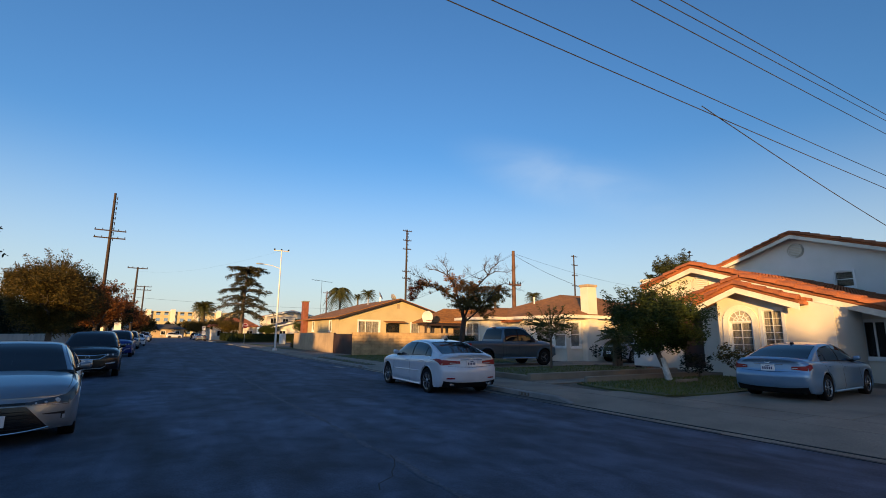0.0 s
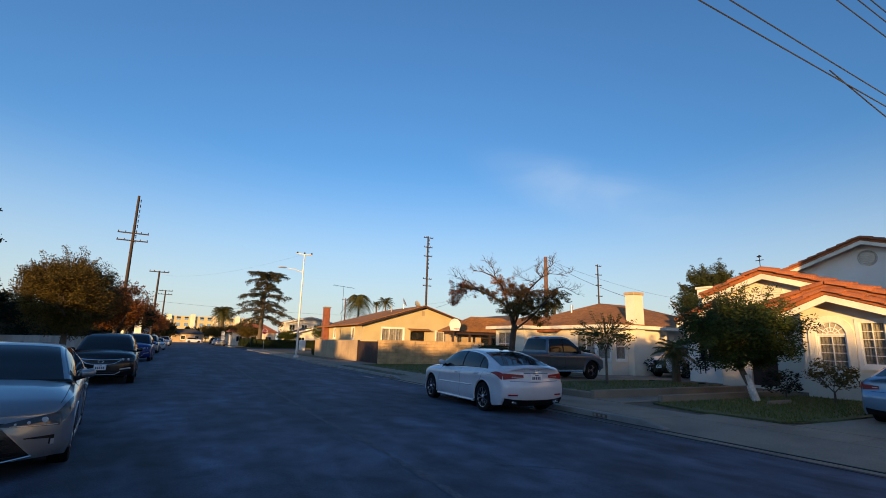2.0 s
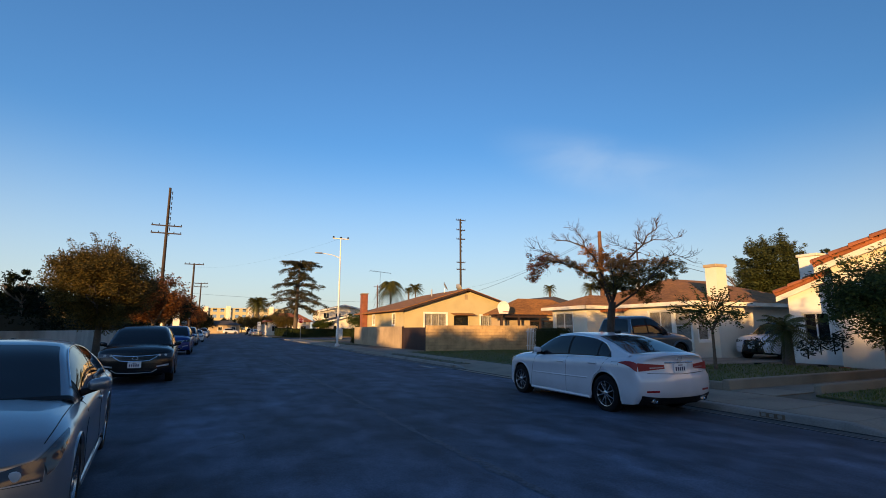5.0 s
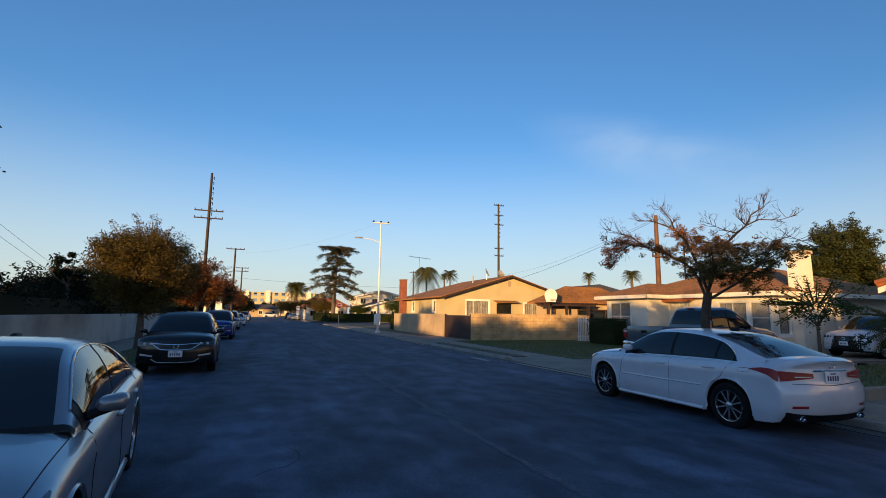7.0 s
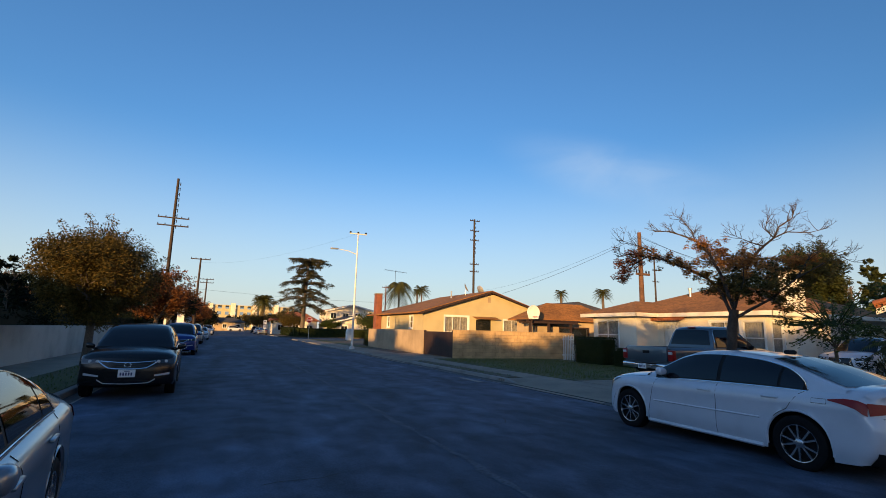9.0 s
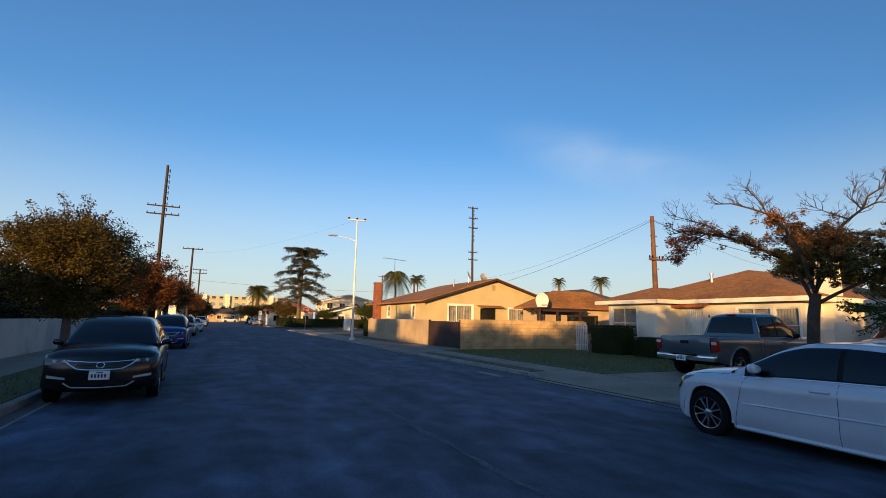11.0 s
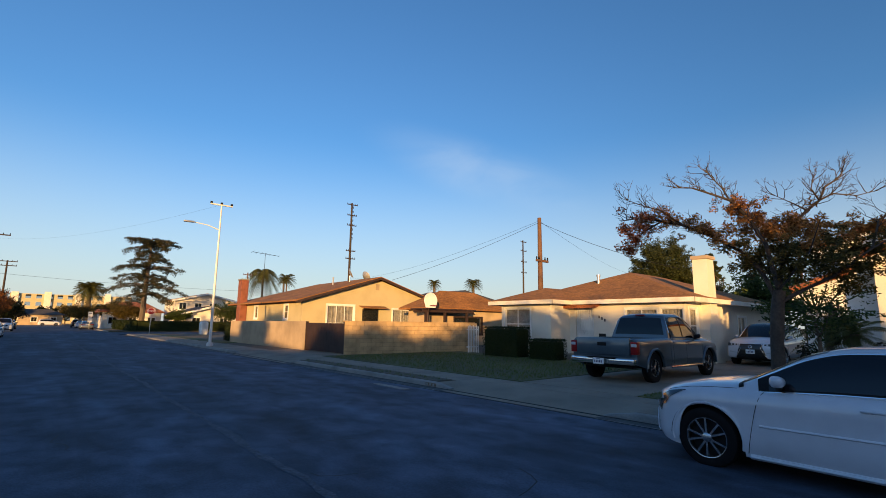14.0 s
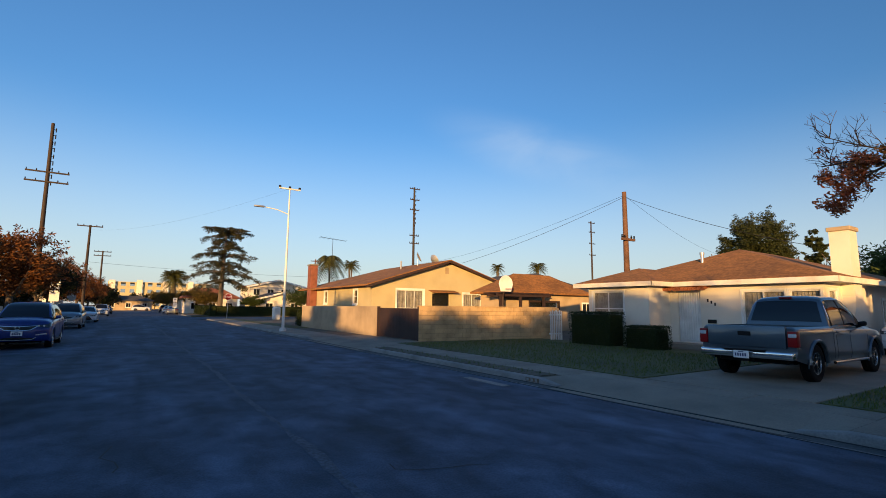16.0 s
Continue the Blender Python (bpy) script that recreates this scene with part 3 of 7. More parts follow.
def ends_box(c, name, mat, x0, x1, y, z0, z1, r=0.02, label=""):
    part(name, soft_box(x0, x1, -y, y, z0, z1, r, 2), mat, c, label, smooth=True)


def lamp_bowl(c, x, y, z, r):
    b = lathe(bmesh.new(), [(0.0, 0.012), (r * 0.8, 0.008), (r, 0.0)], 14, Matrix.Translation((x, y, z)) @ Matrix.Rotation(-math.pi / 2, 4, "Z"))
    part("lamp_bowl", b, LAMP, c, "bright headlight bowl", True)


def sedan(m, colour, label, rims=None, spokes=10, style="white", tall=1.0, size=1.0):
    """A four-door saloon; style picks the face and tail."""
    c = thing("sedan", m, label, "car", "parked cars")
    white = style == "white"
    back = 0.15 if white else 0.0
    s = Shape(2.28 if white else 2.4, -2.5 + back, 1.41, -1.41, 0.91,
              [(-2.5 + back, 0.9), (-2.3 + back, 0.955), (-1.9, 0.975), (-1.4, 0.965), (0, 0.925), (0.95, 0.905), (1.5, 0.88), (2.0, 0.815), (2.27, 0.75), (2.4, 0.695)],
              [(-2.5 + back, 1.02), (-2.3 + back, 1.07), (-1.95, 1.075), (-1.7, 1.06), (0, 1.0), (0.95, 1.0), (1.5, 0.965), (2.0, 0.865), (2.27, 0.765), (2.4, 0.675)],
              [(-2.02, 1.03), (-1.75, 1.12), (-1.3, 1.27), (-0.85, 1.375), (-0.25, 1.42), (0.1, 1.405), (0.4, 1.335), (0.8, 1.145), (1.18, 0.955)] if white else
              [(-2.02, 1.03), (-1.75, 1.13), (-1.3, 1.29), (-0.85, 1.4), (-0.25, 1.45), (0.1, 1.435), (0.4, 1.36), (0.8, 1.16), (1.18, 0.955)], 0.585,
              end_half=0.9, nose_half=0.88, bow=0.42, tail_bow=0.2, lip=0.03, wheel=0.33, arch=0.395,
              prof=[(0.2, -0.06), (0.3, 0.0), (0.5, 0.0), (0.6, -0.015), (0.68, -0.05)],
              tail_prof=[(0.2, -0.14), (0.34, -0.03), (0.5, 0.0), (0.68, -0.005), (0.73, -0.05), (0.95, -0.075), (1.02, -0.02)])
    car_body(c, s, colour, 0.035, ((-0.27, 0.86), (-1.2, -0.33), (-1.55, -1.24)), (0.28, 1.13), (-1.95, -1.0), ((0.98, 0.8), -0.3, (-1.1, -1.5)), band=(-1.62, 0.98, 0.42, 0.09))
    if white:
        strip(c, s, -0.95, 0.85, 2.2, colour, "door_moulding", 0.014)
    strip(c, s, -0.96, 0.96, 0.12, colour, "sill", 0.03)
    handles(c, s, (-0.12, -1.1), colour)
    mirrors(c, s, 0.74, colour, 0.05)
    for ax in s.axles:
        for side in (1, -1):
            wheel(c, ax, side * (s.half - 0.115), side, 0.33, spokes, rims)
    fw, rw = s.hw(s.front), s.hw(s.rear)
    r0 = s.rear
    for side in (1, -1):
        # tail lights: a wedge on the flank that wraps round the corner
        part("tail_light", patch(bmesh.new(), s.skin, r0 + 0.008, r0 + (0.55 if white else 0.22), slope(r0, 3.85, r0 + 0.55, 4.6), slope(r0, 5.55, r0 + 0.55, 4.75), 0.01, 14, 4, (side,)), TAIL, c, "red wraparound tail light", True)
        zt = (0.765, 0.885) if white else (0.76, 0.86)
        part("tail_light", fascia(s, 0.34 if white else 0.5, rw * 0.985, slope(0.34, zt[0] + 0.045, rw, zt[0]), slope(0.34, zt[1] - 0.015, rw, zt[1] + 0.02), 0.012, 12, 4, (side,), True), TAIL, c, "red tail light", True)
        part("reverse_light", fascia(s, 0.37 if white else 0.52, 0.62, slope(0.37, zt[0] + 0.06, 0.62, zt[0] + 0.052), slope(0.37, zt[0] + 0.066, 0.62, zt[0] + 0.066), 0.018, 8, 2, (side,), True), LAMP, c, "clear reversing light", True)
        # headlights
        part("headlight", patch(bmesh.new(), s.skin, s.front - 0.62, s.front - 0.004, slope(s.front - 0.62, 5.2, s.front, 3.75), slope(s.front - 0.62, 5.4, s.front, 5.95), 0.01, 14, 5, (side,)), LAMP_HOUSING, c, "smoked headlight housing", True)
        part("headlight", fascia(s, 0.33, fw * 0.985, slope(0.33, 0.592, fw, 0.555), slope(0.33, 0.622, fw, 0.705), 0.01, 12, 4, (side,)), LAMP_HOUSING, c, "smoked headlight housing", True)
        for y, z, r in ((0.44, 0.61, 0.013), (0.54, 0.615, 0.018), (0.66, 0.625, 0.036)):
            lamp_bowl(c, s.face(y, z) + 0.014, y * side, z, r)
        part("daylight_strip", fascia(s, 0.4, fw * 0.97, slope(0.33, 0.594, fw, 0.563), slope(0.33, 0.599, fw, 0.573), 0.014, 10, 1, (side,)), LAMP, c, "pale lamp strip", True)
        if white:
            part("reflector", fascia(s, 0.5, 0.72, flat(0.42), flat(0.455), 0.01, 6, 1, (side,), True), TAIL, c, "red reflector", True)
            b = lathe(bmesh.new(), [(0.0, 0.03), (0.045, 0.03), (0.05, -0.03), (0.055, 0.06), (0.05, 0.065)], 16, Matrix.Translation((s.tail(0.56, 0.3) + 0.02, 0.56 * side, 0.285)) @ Matrix.Rotation(math.pi / 2, 4, "Z") @ Matrix.Diagonal((1.5, 1, 0.8, 1)))
            part("exhaust_tip", b, CHROME, c, smooth=True)
        else:
            part("fog_pocket", fascia(s, 0.52, 0.76, slope(0.52, 0.452, 0.76, 0.35), slope(0.52, 0.46, 0.76, 0.462), 0.008, 8, 4, (side,)), BLACK, c, "black fog lamp pocket", True)
            part("pocket_fin", fascia(s, 0.54, 0.72, slope(0.54, 0.43, 0.72, 0.345), slope(0.54, 0.448, 0.72, 0.43), 0.014, 8, 4, (side,)), colour, c, smooth=True)
        part("fog_lamp", fascia(s, 0.735, 0.765, flat(0.36), flat(0.42), 0.016, 3, 3, (side,)), LAMP, c, "small clear fog lamp", True)
    edge = lambda y: 0.578 if abs(y) < 0.34 else 0.578 - 0.31 * (abs(y) - 0.34) / 0.26
    part("grille", fascia(s, -0.6, 0.6, lambda y: 0.218 + 0.05 * (y / 0.6) ** 2, edge, 0.008, 30, 6), GRILLE, c, "wide black lower grille", True)
    for k in range(6):
        z = 0.285 + 0.045 * k
        e = 0.52 - 0.035 * k
        part("grille_bar", face_line(s, [(-e, z), (-e * 0.5, z), (0, z), (e * 0.5, z), (e, z)], 0.005, 0.011), BLACK, c)
    part("upper_grille", fascia(s, -0.36, 0.36, flat(0.598), flat(0.63), 0.008, 14, 2), GRILLE, c, "slim black upper grille", True)
    part("grille_trim", face_line(s, [(-0.6, 0.268), (-0.4, 0.24), (-0.2, 0.224), (0, 0.218), (0.2, 0.224), (0.4, 0.24), (0.6, 0.268)], 0.01, 0.01), CHROME, c, "chrome lower grille trim", True)
    for sd in (1, -1):
        part("grille_trim", face_line(s, [(0.34 * sd, 0.582), (0.47 * sd, 0.43), (0.6 * sd, 0.27)], 0.006, 0.01), colour, c)
    b = bmesh.new()
    xb = s.face(0, 0.605) + 0.018
    tube(b, [(xb, 0.075 * math.cos(k * math.tau / 20), 0.605 + 0.05 * math.sin(k * math.tau / 20)) for k in range(21)], 0.009, 6)
    tube(b, [(xb, 0.03 * math.cos(k * math.tau / 12), 0.602 + 0.048 * math.sin(k * math.tau / 12)) for k in range(13)], 0.007, 6)
    part("badge", b, CHROME, c, "oval chrome badge", True)
    part("rear_valance", fascia(s, -rw * 0.97, rw * 0.97, flat(0.225), lambda y: 0.33 + 0.05 * (abs(y) / rw) ** 3, 0.012, 16, 3, (1,), True), BLACK, c, "black rear valance", True)
    part("boot_trim", face_line(s, [(-0.33, 0.905), (0, 0.905), (0.33, 0.905)], 0.012, 0.008, True), CHROME, c, "chrome bar over the number plate", True)
    part("boot_gap", face_line(s, [(-0.66, 0.735), (0, 0.715), (0.66, 0.735)], 0.005, 0.004, True), BLACK, c)
    plate(c, s.tail(0, 0.81) - 0.012, 0, 0.81, math.pi)
    plate(c, s.face(0, 0.4) + 0.018, 0, 0.4, 0)
    b = bmesh.new()
    tube(b, [(s.tail(0, 0.97) - 0.012, 0.055 * math.cos(k * math.tau / 16), 0.965 + 0.036 * math.sin(k * math.tau / 16)) for k in range(17)], 0.006, 5)
    part("badge", b, CHROME, c, "small chrome badge", True)
    # boot lip
    b = patch(bmesh.new(), s.skin, r0 + 0.01, r0 + 0.16, flat(6.4), flat(10), 0.016, 5, 10)
    part("boot_lip", b, colour, c, smooth=True)
    b = soft_box(-0.95, -0.78, -0.03, 0.03, 1.385, 1.45, 0.028, 2)
    part("roof_fin", b, BLACK, c, smooth=True)
    if white:
        part("fuel_flap", face_patch_line(s, -1.78, -1.6, 4.15, 4.75), BLACK, c)
    c.scale = (size, size, size * tall)
    return c


def face_patch_line(s, x0, x1, p0, p1):
    """The thin joint round a flap in the flank."""
    pts = [s.skin(x, p) for x, p in ((x0, p0), (x1, p0), (x1, p1), (x0, p1), (x0, p0))]
    return tube(bmesh.new(), [(q.x, q.y + 0.001, q.z) for q in pts], 0.003, 4)


def suv(m, colour, label, rims=None, style="dark", tall=1.0):
    """A five-door crossover."""
    c = thing("suv", m, label, "car", "parked cars")
    s = Shape(2.22, -2.3, 1.31, -1.31, 0.915,
              [(-2.3, 0.95), (-2.2, 1.06), (-1.5, 1.1), (0, 1.05), (0.85, 1.01), (1.4, 1.0), (1.8, 0.97), (2.05, 0.93), (2.22, 0.87)],
              [(-2.3, 1.05), (-2.2, 1.13), (0, 1.1), (0.85, 1.13), (1.4, 1.12), (1.8, 1.07), (2.05, 1.0), (2.22, 0.91)],
              [(-2.27, 1.08), (-2.1, 1.32), (-1.85, 1.52), (-1.4, 1.63), (-0.4, 1.68), (0.1, 1.65), (0.35, 1.58), (0.7, 1.38), (1.14, 1.07)], 0.6, 0.25, 0.36, 0.415, None, 0.9, 0.93, 0.26, 0.14, 0.06,
              prof=[(0.25, -0.08), (0.38, 0.0), (0.68, 0.0), (0.8, -0.03), (0.92, -0.08)], tail_prof=[(0.25, -0.06), (0.5, 0.0), (0.72, 0.0), (0.78, -0.06), (1.1, -0.05)])
    car_body(c, s, colour, 0.035, ((-0.38, 0.82), (-1.28, -0.44), (-1.88, -1.34)), (0.2, 1.09), (-2.22, -1.8), ((0.9, 0.8), -0.41, -1.31), band=(-1.95, 0.95, 0.3, 0.12))
    for ax in s.axles:
        for side in (1, -1):
            wheel(c, ax, side * (s.half - 0.115), side, 0.36, 10, rims)
    strip(c, s, -0.9, 0.9, 0.15, BLACK, "cladding", 0.05)
    handles(c, s, (-0.28, -1.15), colour)
    mirrors(c, s, 0.75, colour)
    fw, rw = s.hw(s.front), s.hw(s.rear)
    for side in (1, -1):
        part("headlight", patch(bmesh.new(), s.skin, s.front - 0.5, s.front - 0.004, slope(s.front - 0.5, 5.1, s.front, 4.0), slope(s.front - 0.5, 5.4, s.front, 5.9), 0.01, 12, 5, (side,)), LAMP_HOUSING, c, "swept headlight housing", True)
        part("headlight", fascia(s, 0.46, fw * 0.985, slope(0.46, 0.8, fw, 0.76), slope(0.46, 0.855, fw, 0.885), 0.01, 10, 4, (side,)), LAMP_HOUSING, c, "swept headlight housing", True)
        for y in (0.55, 0.69):
            lamp_bowl(c, s.face(y, 0.825) + 0.014, y * side, 0.825, 0.036)
        part("tail_light", patch(bmesh.new(), s.skin, -2.29, -2.1, flat(4.3), flat(5.9), 0.01, 8, 4, (side,)), TAIL, c, "red tail light", True)
        part("tail_light", fascia(s, 0.6, rw * 0.985, flat(0.86), flat(1.04), 0.01, 6, 4, (side,), True), TAIL, c, "red tail light", True)
        part("fog_lamp", fascia(s, 0.5, 0.78, slope(0.5, 0.5, 0.78, 0.53), slope(0.5, 0.535, 0.78, 0.58), 0.01, 8, 2, (side,)), LAMP, c, "slim fog lamp", True)
    if style == "spindle":
        part("grille", fascia(s, -0.52, 0.52, flat(0.31), lambda y: 0.86 if abs(y) < 0.36 else 0.86 - 0.5 * (abs(y) - 0.36) / 0.16, 0.008, 26, 8), GRILLE, c, "large black mesh grille", True)
        for sd in (1, -1):
            part("grille_trim", face_line(s, [(0.42 * sd, 0.86), (0.34 * sd, 0.68), (0.53 * sd, 0.33)], 0.012, 0.01), CHROME, c, "chrome grille edge", True)
    else:
        part("grille", fascia(s, -0.47, 0.47, lambda y: 0.67 + 0.1 * (abs(y) / 0.47) ** 3, flat(0.84), 0.008, 20, 4), GRILLE, c, "black upper grille", True)
        part("grille_trim", face_line(s, [(-0.53, 0.825), (-0.45, 0.76), (-0.34, 0.69), (-0.2, 0.672), (0, 0.668), (0.2, 0.672), (0.34, 0.69), (0.45, 0.76), (0.53, 0.825)], 0.015, 0.01), CHROME, c, "chrome grille bar", True)
        part("grille_trim", face_line(s, [(-0.5, 0.835), (-0.2, 0.81), (0, 0.805), (0.2, 0.81), (0.5, 0.835)], 0.014, 0.01), CHROME, c, "thin chrome grille bar", True)
        for z in (0.71, 0.755):
            part("grille_bar", face_line(s, [(-0.36, z), (0, z - 0.004), (0.36, z)], 0.006, 0.012), BLACK, c)
        part("lower_grille", fascia(s, -0.5, 0.5, flat(0.36), lambda y: 0.44 - 0.04 * (y / 0.5) ** 2, 0.008, 16, 3), GRILLE, c, "black lower intake", True)
        part("skid_trim", face_line(s, [(-0.52, 0.44), (-0.4, 0.36), (0, 0.345), (0.4, 0.36), (0.52, 0.44)], 0.01, 0.01), METAL, c, "grey lower trim", True)
    plate(c, s.face(0, 0.57) + 0.018, 0, 0.57, 0)
    b = bmesh.new()
    xb = s.face(0, 0.76) + 0.02
    tube(b, [(xb, 0.06 * math.cos(k * math.tau / 16), 0.755 + 0.05 * math.sin(k * math.tau / 16)) for k in range(17)], 0.009, 6)
    part("badge", b, CHROME, c, "chrome badge", True)
    plate(c, s.tail(0, 0.84) - 0.012, 0, 0.84, math.pi)
    c.scale = (1, 1, tall)
    return c


def pickup(m, colour, label):
    """A four-door pickup with an open bed."""
    c = thing("pickup_truck", m, label, "truck", "parked cars")
    s = Shape(2.68, -2.75, 1.72, -1.78, 0.97,
              [(-2.75, 1.13), (-2.7, 1.16), (-0.75, 1.16), (-0.7, 1.12), (1.0, 1.1), (1.35, 1.1), (2.2, 1.05), (2.55, 0.95), (2.68, 0.8)],
              [(-2.75, 1.15), (-0.7, 1.16), (1.0, 1.2), (1.35, 1.24), (2.2, 1.17), (2.55, 1.05), (2.68, 0.86)],
              [(-0.83, 1.12), (-0.74, 1.5), (-0.62, 1.8), (-0.4, 1.86), (0.3, 1.88), (0.6, 1.83), (0.8, 1.72), (1.15, 1.45), (1.5, 1.15)], 0.66, 0.4, 0.4, 0.47, (-2.68, -0.86, 0.72), 0.98, 0.92, 0.22, 0.03)
    car_body(c, s, colour, 0.04, ((0.18, 1.02), (-0.6, 0.1)), (0.62, 1.44), (-0.8, -0.66), ((1.3, 1.25), 0.14, -0.68, -0.84), band=(-0.68, 1.3, 0.12, 0.2))
    for ax in s.axles:
        for side in (1, -1):
            wheel(c, ax, side * (s.half - 0.13), side, 0.4, 6, None, 0.58)
            b = bmesh.new()
            pts = [(ax + 0.48 * math.cos(a), (s.half + 0.005) * side, 0.4 + 0.48 * math.sin(a)) for a in [math.pi * k / 16 for k in range(17)]]
            tube(b, pts, 0.035, 6)
            part("fender_flare", b, colour, c, smooth=True)
    ends_box(c, "tailgate", colour, -2.8, -2.72, 0.78, 0.72, 1.17, 0.02, "blue tailgate")
    part("tailgate_handle", soft_box(-2.815, -2.79, -0.13, 0.13, 0.96, 1.05, 0.01, 2), BLACK, c, "black tailgate handle")
    for side in (1, -1):
        b = soft_box(-2.79, -2.62, 0.8, 0.975, 0.76, 1.08, 0.02, 2)
        for v in b.verts:
            v.co.y *= side
        part("tail_light", b, TAIL, c, "tall red tail light", True)
        b = soft_box(-2.8, -2.7, 0.82, 0.97, 0.95, 1.03, 0.015, 2)
        for v in b.verts:
            v.co.y *= side
        part("reverse_light", b, LAMP, c, "clear reversing light", True)
        part("headlight", patch(bmesh.new(), s.skin, 2.3, 2.66, flat(4.0), flat(5.5), 0.01, 8, 4, (side,)), LAMP, c, "clear headlight", True)
        b = bmesh.new()
        tube(b, [(-0.9, 0.96 * side, 0.38), (1.15, 0.96 * side, 0.38)], 0.035, 8)
        part("side_step", b, CHROME, c, "chrome tubular side step", True)
    b = soft_box(-2.98, -2.8, -0.93, 0.93, 0.5, 0.66, 0.04, 3)
    for v in b.verts:
        v.co.x += 0.12 * abs(v.co.y) ** 2
    part("rear_bumper", b, CHROME, c, "chrome step bumper", True)
    ends_box(c, "bumper_pad", BLACK, -2.96, -2.8, 0.42, 0.655, 0.675, 0.006)
    plate(c, -2.99, 0, 0.57, math.pi)
    ends_box(c, "hitch", BLACK, -2.85, -2.6, 0.09, 0.42, 0.5, 0.01)
    mirrors(c, s, 1.02, BLACK)
    handles(c, s, (0.3, -0.55), colour, 4.6)
    part("brake_light", soft_box(-0.68, -0.62, -0.14, 0.14, 1.79, 1.83, 0.01, 1), TAIL, c, "slim high brake light")
    ends_box(c, "bed_floor", BLACK, -2.66, -0.88, 0.8, 0.722, 0.74, 0.004)
    return c

# ---- ground, road and kerbs ----
KX = -0.3
LX = -11.75
b = bmesh.new()
sheet(b, [(-3000, -3000, -0.06), (3000, -3000, -0.06), (3000, 3000, -0.06), (-3000, 3000, -0.06)])
solid("ground", b, SOIL, "dry brown earth reaching to the horizon", "ground", kind="structure")
b = bmesh.new()
N = 24
for i in range(60):
    y0, y1 = -70 + i * 4, -66 + i * 4
    for k in range(N):
        xa, xb = LX + (KX - 0.33 - LX) * k / N, LX + (KX - 0.33 - LX) * (k + 1) / N
        za, zb = (0.05 * (1 - (2 * j / N - 1) ** 2) for j in (k, k + 1))
        sheet(b, [(xa, y0, za), (xb, y0, zb), (xb, y1, zb), (xa, y1, za)])
sheet(b, [(LX, 170, 0), (KX - 0.33, 170, 0), (KX - 0.33, 420, 0), (LX, 420, 0)])
bmesh.ops.remove_doubles(b, verts=b.verts[:], dist=0.001)
solid("road", b, ASPHALT, "worn dark asphalt street with faint patches", "road", kind="structure")
b = bmesh.new()
box(b, -80, LX, 62, 72, -0.05, 0.012)
box(b, KX - 0.33, 80, 62, 72, -0.05, 0.012)
solid("cross_road", b, ASPHALT, "dark asphalt side street", "road", kind="structure")


def kerb_run(x, side, y0, y1, drop0=True, drop1=True):
    """A kerb with its stained gutter and pale outer edge; ends slope down into the driveways."""
    ys = [y0, y0 + 0.55, y1 - 0.55, y1]

    def extrude(prof):
        b = bmesh.new()
        rows = []
        for y, low in zip(ys, (drop0, False, False, drop1)):
            rows.append([b.verts.new((x + side * px, y, min(pz, 0.03) if low else pz)) for px, pz in prof])
        for r0, r1 in zip(rows, rows[1:]):
            for k in range(len(prof)):
                b.faces.new((r0[k], r0[(k + 1) % len(prof)], r1[(k + 1) % len(prof)], r1[k]))
        b.faces.new(rows[0])
        b.faces.new(rows[-1][::-1])
        return b

    kerb = solid("kerb", extrude([(-0.022, -0.05), (0.16, -0.05), (0.16, 0.128), (0.035, 0.128), (0.012, 0.118), (0.0, 0.095), (-0.02, 0.012)]), KERB, "grey concrete kerb with a stained gutter", "kerb", kind="structure")
    part("gutter", extrude([(-0.285, -0.05), (-0.024, -0.05), (-0.024, 0.011), (-0.285, 0.006)]), GUTTER, kerb, "dark stained gutter pan")
    part("gutter_edge", extrude([(-0.335, -0.05), (-0.285, -0.05), (-0.285, 0.008), (-0.335, 0.01)]), KERB, kerb, "pale outer edge of the gutter")
    return kerb


def apron(x, side, y0, y1, depth=1.2):
    """A driveway crossing that rises to the pavement and flares up at both ends."""
    b = bmesh.new()
    ys = (y0, y0 + 0.55, y1 - 0.55, y1)
    us = (0, 0.16, 0.4, 0.8, depth)
    grid = [[b.verts.new((x + side * u, y, 0.128 if k in (0, 3) and u > 0.1 else 0.005 + 0.125 * u / depth)) for u in us] for k, y in enumerate(ys)]
    for r0, r1 in zip(grid, grid[1:]):
        for k in range(len(us) - 1):
            b.faces.new((r0[k], r0[k + 1], r1[k + 1], r1[k]))
    box(b, min(x, x - side * 0.33), max(x, x - side * 0.33), y0 + 0.55, y1 - 0.55, -0.04, 0.005)
    return solid("driveway_apron", b, CONCRETE, "sloping concrete driveway apron", "driveway", kind="structure")


for y0, y1 in ((-60, -16.0), (-8.2, 0.4), (4.6, 14.2), (20.6, 58)):
    kerb_run(KX, 1, y0, y1)
for y0, y1 in ((-16.0, -8.2), (0.4, 4.6), (14.2, 20.6)):
    apron(KX, 1, y0 - 0.55, y1 + 0.55)
b = bmesh.new()
gr = random.Random(12)
y = -60.0
while y < 58:
    d = gr.uniform(0.5, 1.1)
    w = gr.uniform(0.03, 0.09)
    box(b, KX - 0.345, KX - 0.345 + w, y, y + d, -0.03, 0.009)
    box(b, KX - 0.03 - w * 0.5, KX - 0.024, y, y + d, -0.03, 0.017)
    y += d
solid("gutter_seam", b, GRIME, "dark grime in the joint along the gutter", "gutter", kind="structure")
kerb_run(LX, -1, -60, 58, False)
kerb_run(LX, -1, 76, 160)
kerb_run(KX, 1, 76, 160)

